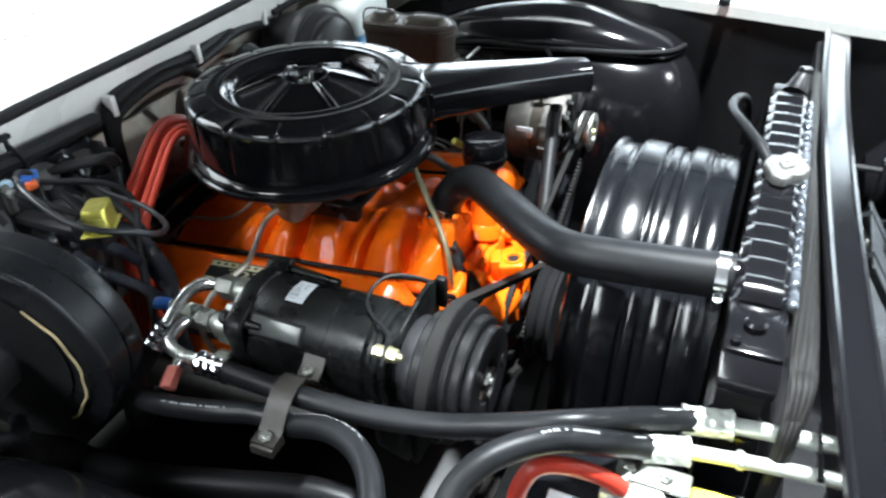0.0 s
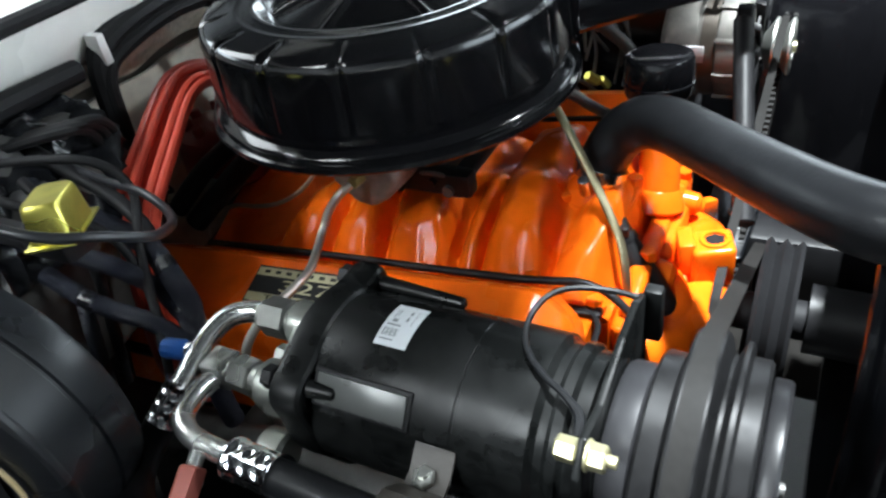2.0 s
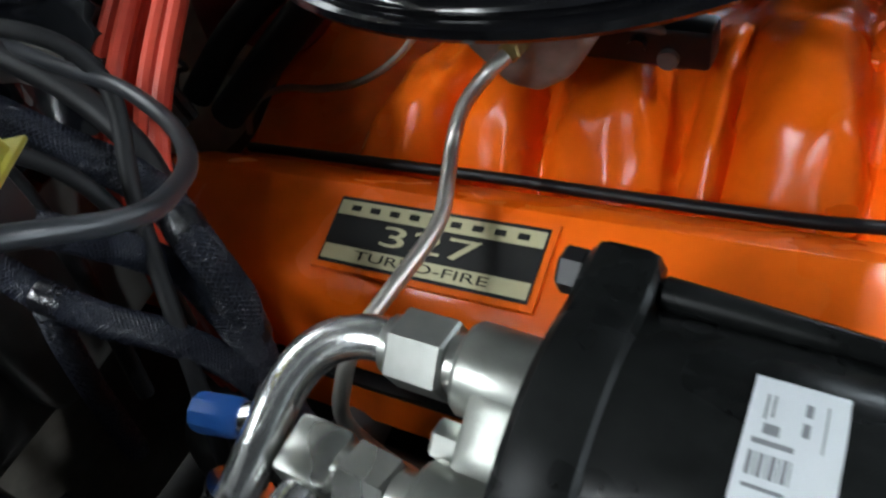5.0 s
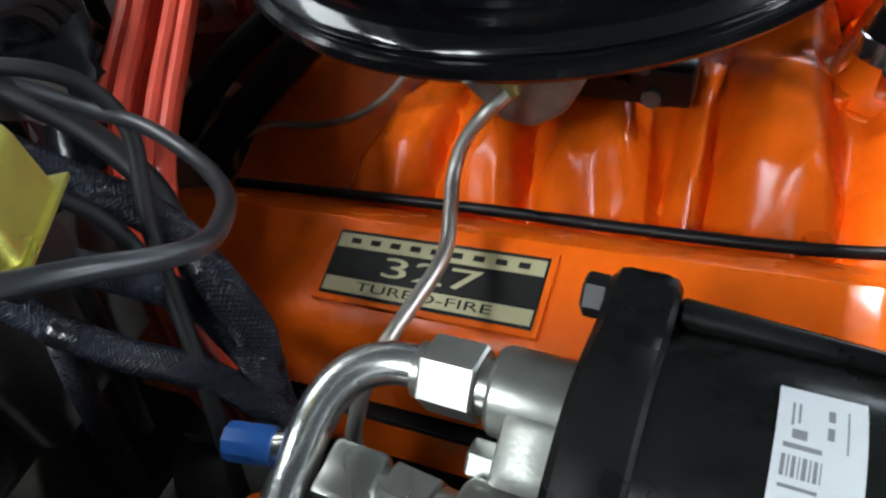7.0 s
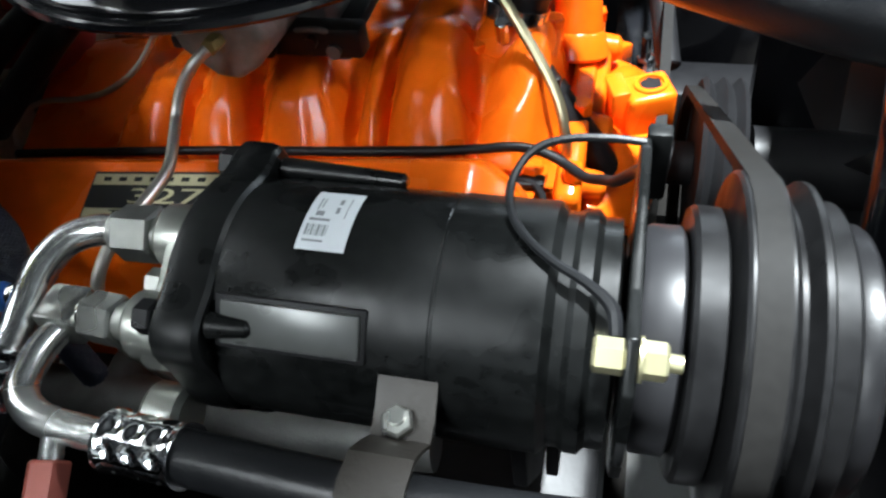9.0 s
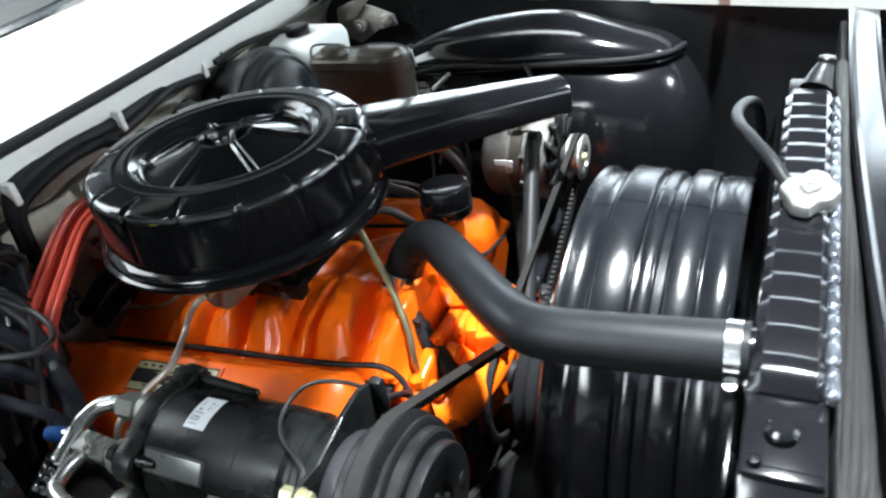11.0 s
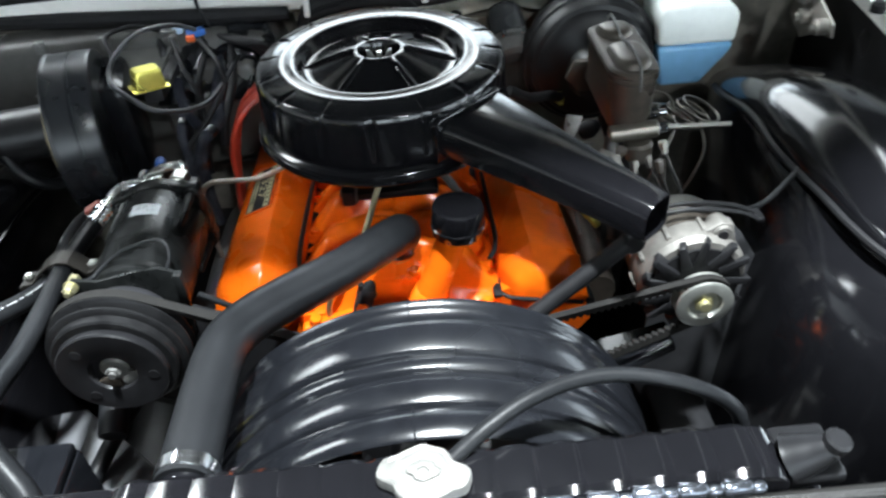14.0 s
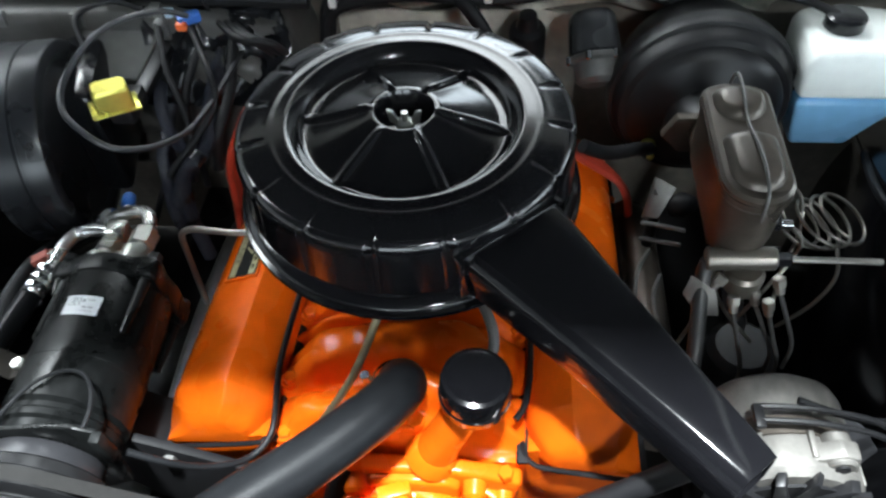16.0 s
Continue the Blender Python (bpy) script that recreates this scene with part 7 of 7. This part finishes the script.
    part("clamp", Mesh().rev([(0.0128, -0.004), (0.0142, -0.004), (0.0142, 0.004), (0.0128, 0.004)], (0.251, -0.0435, 0.702), (0.62, -0.32, -0.68), 20, False).box((0.252, -0.050, 0.7165), (0.011, 0.007, 0.011), 0.002), SATIN_BLACK, b, "black spring clamp")
    m = Mesh().tube([(-0.215, -0.131, 0.668), (-0.15, -0.133, 0.677), (-0.08, -0.135, 0.686), (0.0, -0.137, 0.696), (0.08, -0.139, 0.704), (0.165, -0.139, 0.712), (0.205, -0.135, 0.714), (0.235, -0.130, 0.715), (0.256, -0.130, 0.711), (0.272, -0.137, 0.7075), (0.2855, -0.149, 0.708), (0.298, -0.163, 0.719), (0.3065, -0.177, 0.731), (0.314, -0.190, 0.748), (0.319, -0.207, 0.767), (0.321, -0.235, 0.79)], 0.0037, 12)
    solo("sleeved_wire", m, RUBBER, "black sleeved wire along the valve cover", "wire")
    m = Mesh().tube([(-0.105, -0.070, 0.795), (-0.150, -0.070, 0.768), (-0.195, -0.088, 0.728), (-0.245, -0.115, 0.68)], 0.0135, 14)
    solo("heater_pipe", m, RUBBER, "thick dark hose running back under the air cleaner", "hose")
    m = Mesh().tube([(-0.135, -0.055, 0.80), (-0.185, -0.062, 0.772), (-0.235, -0.085, 0.735), (-0.275, -0.11, 0.69)], 0.012, 14)
    solo("heater_pipe", m, RUBBER, "dark hose running back beside the manifold", "hose")
    m = Mesh().tube([(0.20, 0.09, 0.76), (0.175, 0.10, 0.765), (0.15, 0.095, 0.78), (0.10, 0.07, 0.79)], 0.006, 10)
    solo("breather_tube", m, GREY_IRON, "grey breather tube behind the filler cap", "tube")
    m = Mesh().tube([(0.24, 0.125, 0.735), (0.22, 0.135, 0.735), (0.17, 0.140, 0.728), (0.10, 0.14, 0.72), (0.0, 0.14, 0.71)], 0.0035, 8)
    solo("wire", m, RUBBER_DARK, "thin black wire along the valve cover", "wiring")


ignition()
carburettor()


# ---- valve cover decal ----
def decal():
    """Foil decal on the sloping face of the cover."""
    def face(u, v, up=0.0012):
        x = -0.074 + 0.134 * u
        y = -0.1915 - 0.0385 * v
        z = 0.730 - (y + 0.186) / -0.046 * 0.018
        X, Y, Z = lean(x, y, z)
        return v3(X, Y, Z) + v3(-0.09, -0.36, 0.93).normalized() * (up + 0.0016)
    g = thing("engine_decal", face(0.5, 0.5), "black and foil engine size decal on the orange valve cover", "decal")
    part("rim", Mesh().sheet(lambda u, v: face(-0.028 + 1.056 * u, -0.085 + 1.17 * v, 0.0006), 2, 2, (0, 0, -0.005)), ORANGE, g, "raised orange border")
    part("panel", Mesh().sheet(lambda u, v: face(u, v, 0.0011), 2, 2), PRINT_BLACK, g, "black decal panel")
    part("foil_band", Mesh().sheet(lambda u, v: face(0.01 + 0.98 * u, 0.05 + 0.22 * v, 0.0014), 1, 1), FOIL, g, "brushed foil band")
    part("foil_band", Mesh().sheet(lambda u, v: face(0.01 + 0.98 * u, 0.73 + 0.22 * v, 0.0014), 1, 1), FOIL, g, "brushed foil band")

    def words(text, u, v, size, stretch, material, up):
        c = bpy.data.curves.new("lettering", "FONT")
        c.body, c.size, c.align_x, c.align_y, c.extrude = text, size, "CENTER", "CENTER", 0.0001
        tmp = bpy.data.objects.new("lettering_curve", c)
        me = bpy.data.meshes.new_from_object(tmp)
        bpy.data.objects.remove(tmp)
        ex = (face(1, 0.5) - face(0, 0.5)).normalized()
        ey = (face(0.5, 0) - face(0.5, 1)).normalized()
        ez = ex.cross(ey).normalized()
        o = face(u, v, up)
        me.transform(Matrix(((ex.x * stretch, ey.x, ez.x, o.x), (ex.y * stretch, ey.y, ez.y, o.y), (ex.z * stretch, ey.z, ez.z, o.z), (0, 0, 0, 1))))
        me.materials.append(material)
        ob = new("lettering", me)
        ob.parent = g
        ob.location = -g.location
        return ob
    words("327", 0.5, 0.5, 0.0175, 2.5, FOIL, 0.0014)
    words("TURBO-FIRE", 0.5, 0.84, 0.0076, 2.1, PRINT_BLACK, 0.0017)
    for i in range(9):
        w = 0.050
        u0 = 0.075 + 0.100 * i
        part("maker_bar", Mesh().sheet(lambda u, v: face(u0 + w * u, 0.115 + 0.085 * v, 0.0017), 1, 1), PRINT_BLACK, g)


decal()


# ---- front corner: battery, latch support, low parts ----
def battery():
    g = thing("battery", (0.60, -0.49, 0.50), "black battery with a yellow-edged top and silver terminal clamp", "battery")
    part("case", Mesh().box((0.60, -0.445, 0.63), (0.24, 0.19, 0.19), 0.006), PLASTIC_BLACK, g)
    part("top", Mesh().box((0.60, -0.445, 0.732), (0.235, 0.185, 0.014), 0.004), PLASTIC_BLACK, g)
    part("warning_label", Mesh().box((0.662, -0.385, 0.7402), (0.05, 0.05, 0.001)), mat("yellow_label", (0.75, 0.62, 0.04), 0.45), g, "yellow warning label")
    part("caution_label", Mesh().box((0.535, -0.445, 0.7402), (0.05, 0.06, 0.001)), LABEL_WHITE, g, "white caution label with a yellow stripe")
    part("label_stripe", Mesh().box((0.547, -0.445, 0.7412), (0.012, 0.058, 0.001)), bpy.data.materials["yellow_label"], g, "yellow label stripe")
    part("terminal_post", Mesh().rod((0.598, -0.41, 0.738), (0.598, -0.41, 0.762), 0.0105, 0.009, 20, 0.002), CAST_ALU, g)
    m = Mesh().box((0.572, -0.405, 0.757), (0.030, 0.026, 0.014), 0.003).rev([(0.011, 0), (0.020, 0.0), (0.020, 0.014), (0.018, 0.016), (0.011, 0.016)], (0.598, -0.41, 0.749), seg=24)
    m.box((0.632, -0.408, 0.756), (0.034, 0.02, 0.012), 0.003).rod((0.575, -0.40, 0.76), (0.575, -0.40, 0.776), 0.008, seg=14, bevel=0.001)
    m.box((0.602, -0.384, 0.7655), (0.066, 0.026, 0.006), 0.002).box((0.577, -0.374, 0.7655), (0.022, 0.030, 0.006), 0.002)
    cl = part("terminal_clamp", m, CAST_ALU, g, "silver terminal clamp")
    for p in ((0.578, -0.370), (0.578, -0.386), (0.612, -0.386)):
        part("clamp_bolt", Mesh().hexa((*p, 0.7685), (*p, 0.7745), 0.0065).rod((*p, 0.7685), (*p, 0.777), 0.0035, seg=10), ZINC, cl)
    m = Mesh().tube([(0.577, -0.408, 0.766), (0.556, -0.416, 0.784), (0.530, -0.430, 0.801), (0.510, -0.441, 0.806), (0.497, -0.450, 0.797), (0.488, -0.458, 0.760), (0.47, -0.44, 0.62), (0.46, -0.45, 0.50)], 0.0085, 14)
    solo("battery_cable", m, mat("red_battery_cable", (0.42, 0.035, 0.02), 0.42), "thick red battery cable", "cable")
    m = Mesh().box((0.60, -0.49, 0.52), (0.28, 0.22, 0.03), 0.005)
    solo("battery_tray", m, SATIN_BLACK, "flat black metal battery tray", "tray")


def latch_support():
    M = mat("galvanised_steel", (0.13, 0.138, 0.148), 0.36, 0.75, vary=0.3, bump=0.1)
    g = thing("hood_latch_support", (0.80, 0.03, 0.5), "galvanised ribbed hood latch support ahead of the tie bar", "latch support")
    d = v3(0.55, 0.0, -0.83).normalized()
    n = v3(0.83, 0, 0.55).normalized()
    prof = [(-0.085, 0.0), (-0.060, 0.0), (-0.057, -0.012), (-0.049, -0.012), (-0.046, 0.0), (0.046, 0.0), (0.049, -0.012), (0.057, -0.012), (0.060, 0.0), (0.085, 0.0)]
    o = v3(0.774, -0.008, 0.846)
    rings = []
    for t in (0.0, 0.1, 0.2, 0.34):
        rings.append([o + d * t + v3(0, 0.88 * y, 0) + n * h for y, h in prof] + [o + d * t + v3(0, 0.88 * y, 0) + n * (h - 0.002) for y, h in prof[::-1]])
    part("plate", Mesh().rings(rings), M, g, sharp=20)
    part("slot", Mesh().box(o + d * 0.048 + n * 0.001 + v3(0, 0.016, 0), (0.002, 0.014, 0.03), 0, Matrix.Rotation(radians(-33), 3, "Y")), RUBBER_DARK, g, "dark slot")
    m = Mesh().slab([o + d * 0.040 + n * 0.002 + v3(0, 0.026, 0), o + d * 0.036 + n * 0.024 + v3(0, 0.026, 0), o + d * 0.074 + n * 0.032 + v3(0, 0.026, 0), o + d * 0.088 + n * 0.002 + v3(0, 0.026, 0)], (0, 0.042, 0), 0.003)
    m.slab([o + d * 0.050 + n * 0.002 + v3(0, 0.004, 0), o + d * 0.050 + n * 0.012 + v3(0, 0.004, 0), o + d * 0.095 + n * 0.012 + v3(0, 0.004, 0), o + d * 0.095 + n * 0.002 + v3(0, 0.004, 0)], (0, 0.026, 0), 0.002)
    part("latch", m, SATIN_BLACK, g, "black hood latch")
    part("latch_spring", Mesh().rod(o + d * 0.072 + n * 0.020 + v3(0, 0.066, 0), o + d * 0.115 + n * 0.022 + v3(0, 0.088, 0), 0.006, seg=12, bevel=0.001).rod(o + d * 0.095 + n * 0.02 + v3(0, 0.03, 0), o + d * 0.095 + n * 0.02 + v3(0, 0.10, 0), 0.005, seg=12), ZINC, g, "plated latch spring and pin")
    m = Mesh().slab([o + d * 0.19 + n * 0.004 + v3(0, -0.05, 0), o + d * 0.19 + n * 0.07 + v3(0, -0.04, 0), o + d * 0.25 + n * 0.08 + v3(0, -0.04, 0), o + d * 0.26 + n * 0.004 + v3(0, -0.05, 0)], (0, 0.10, 0), 0.004)
    part("lower_bracket", m, M, g)
    m = Mesh().box((0.728, 0.26, 0.66), (0.006, 0.36, 0.30), 0.002)
    m.box((0.733, 0.26, 0.815), (0.012, 0.36, 0.012), 0.003)
    baf = thing("air_baffle", (0.728, 0.26, 0.54), "black air baffle with clips under the tie bar", "baffle")
    part("panel", m, SATIN_BLACK, baf)
    for y, z in ((0.14, 0.775), (0.20, 0.735), (0.30, 0.775), (0.16, 0.675)):
        part("screw", Mesh().rod((0.730, y, z), (0.736, y, z), 0.005, seg=12, bevel=0.001), ZINC, baf)
    part("strut", Mesh().slab([(0.80, 0.215, 0.826), (0.80, 0.235, 0.826), (0.80, 0.258, 0.58), (0.80, 0.238, 0.58)], (0.004, 0, 0), 0.001), SATIN_BLACK, baf, "plain grey metal strut")
    part("strut_pin", Mesh().rod((0.73, 0.225, 0.810), (0.802, 0.225, 0.810), 0.005, seg=10), SATIN_BLACK, baf)
    h = thing("front_lamp", (0.86, 0.40, 0.52), "dark round lamp housing with a yellow tag ahead of the radiator", "lamp")
    part("bowl", Mesh().rev([(0.02, -0.06), (0.055, -0.05), (0.085, -0.01), (0.09, 0.02), (0.088, 0.028), (0.0, 0.03)], (0.86, 0.40, 0.70), (1, 0, 0.2), 36), GLOSS_BLACK, h)
    part("tag", Mesh().box((0.845, 0.322, 0.80), (0.03, 0.035, 0.02), 0.004), mat("yellow_plastic_tag", (0.62, 0.50, 0.03), 0.4), h, "yellow plastic tag")
    part("bracket", Mesh().slab([(0.83, 0.325, 0.63), (0.83, 0.40, 0.65), (0.83, 0.41, 0.56), (0.83, 0.33, 0.55)], (0.01, 0, 0), 0.003), mat("pale_bracket_paint", (0.6, 0.6, 0.57), 0.45), h, "pale bracket")
    part("stay", Mesh().box((0.85, 0.40, 0.55), (0.02, 0.02, 0.30), 0.003), SATIN_BLACK, h)


DARK_SHEET = mat("matt_dark_sheet", (0.012, 0.011, 0.010), 0.9, spec=0.1, vary=0.4)


def low_parts():
    g = car
    for s in (1, -1):
        part("frame_rail", Mesh().box((0.1, s * 0.42, 0.36), (1.6, 0.09, 0.12), 0.01), SATIN_BLACK, g)
        part("stand", Mesh().box((0.7, s * 0.42, 0.15), (0.1, 0.1, 0.30), 0.01), SATIN_BLACK, g)
        part("stand", Mesh().box((-0.6, s * 0.42, 0.15), (0.1, 0.1, 0.30), 0.01), SATIN_BLACK, g)
    part("crossmember", Mesh().box((0.2, 0, 0.33), (0.25, 0.80, 0.09), 0.02), SATIN_BLACK, g)
    part("crossmember", Mesh().box((0.62, 0, 0.31), (0.12, 0.9, 0.07), 0.02), SATIN_BLACK, g)
    # added matt black sheets that keep the gaps below the engine dark
    part("dark_undersheet", Mesh().box((-0.08, 0, 0.285), (0.86, 1.36, 0.006), 0.002).box((0.53, 0.44, 0.285), (0.36, 0.48, 0.006), 0.002).box((0.53, -0.50, 0.285), (0.36, 0.36, 0.006), 0.002), DARK_SHEET, g)
    for s in (1, -1):
        e = thing("exhaust_manifold", (0.0, s * 0.29, 0.5), "dark cast exhaust manifold beside the engine", "manifold", "exhaust manifolds")
        up, iron = (0.045, CAST_IRON) if s > 0 else (0.0, GREY_IRON)
        part("log", Mesh().tube([(0.20, s * 0.292, 0.575 + up), (0.08, s * 0.300, 0.57 + up), (-0.05, s * 0.300, 0.565 + up), (-0.18, s * 0.297, 0.54 + up), (-0.22, s * 0.30, 0.42)], 0.025, 14), iron, e)
        for x in (0.17, 0.06, -0.06, -0.17):
            part("port", Mesh().rod((x, s * 0.24, 0.575), (x, s * 0.297, 0.568 + up), 0.019, seg=14), iron, e)
    m = Mesh().rod((0.05, 0.42, 0.46), (0.05, 0.42, 0.60), 0.045, seg=20, bevel=0.01).rod((0.05, 0.42, 0.58), (-0.35, 0.40, 0.68), 0.016, seg=12)
    solo("steering_box", m, SATIN_BLACK, "black steering box and shaft low in the bay", "steering box")
    m = Mesh().tube([(-0.10, -0.47, 0.55), (0.02, -0.475, 0.585), (0.12, -0.455, 0.598), (0.24, -0.42, 0.595), (0.34, -0.41, 0.56)], 0.02, 14)
    solo("drain_hose", m, RUBBER, "thick black hose low in the bay", "hose")
    m = Mesh().tube([(0.05, -0.42, 0.48), (0.18, -0.40, 0.52), (0.30, -0.42, 0.53), (0.42, -0.46, 0.50)], 0.012, 12)
    solo("power_hose", m, RUBBER, "black hose low beside the frame rail", "hose")
    m = Mesh().slab([(x, y, 0.500) for x, y in ((0.24, -0.545), (0.235, -0.50), (0.317, -0.405), (0.36, -0.36), (0.435, -0.405), (0.425, -0.475), (0.34, -0.555))], (0, 0, -0.08), 0.004)
    solo("rail_cover", m, DUSTY, "dusty black cover on the frame rail below the compressor", "panel")
    g = thing("idler_bracket", (0.32, 0.19, 0.5), "glossy black bracket with a plated washer and stud below the alternator", "bracket")
    part("arm", Mesh().slab([(0.29, 0.12, 0.575), (0.345, 0.12, 0.575), (0.350, 0.23, 0.580), (0.335, 0.36, 0.64), (0.29, 0.36, 0.64), (0.29, 0.23, 0.580)], (0, 0.006, -0.016), 0.004), PLASTIC_BLACK, g)
    part("washer", Mesh().rev([(0.009, 0.0), (0.022, 0.0), (0.0235, 0.0015), (0.0225, 0.004), (0.016, 0.0045), (0.0145, 0.003), (0.009, 0.003)], (0.325, 0.193, 0.580), (0, -0.25, 1), 28, False), CHROME, g, "bright plated washer")
    part("stud", Mesh().hexa((0.325, 0.193, 0.580), (0.325, 0.190, 0.592), 0.009).rod((0.325, 0.190, 0.59), (0.325, 0.183, 0.622), 0.0055, seg=12), CHROME, g, "bright stud and nut")
    m = Mesh().rod((0.30, 0.0, 0.42), (0.395, 0.0, 0.42), 0.085, seg=36, bevel=0.006)
    solo("crank_pulley", m, SATIN_BLACK, "black crankshaft pulley behind the fan", "pulley")


battery()
latch_support()
low_parts()
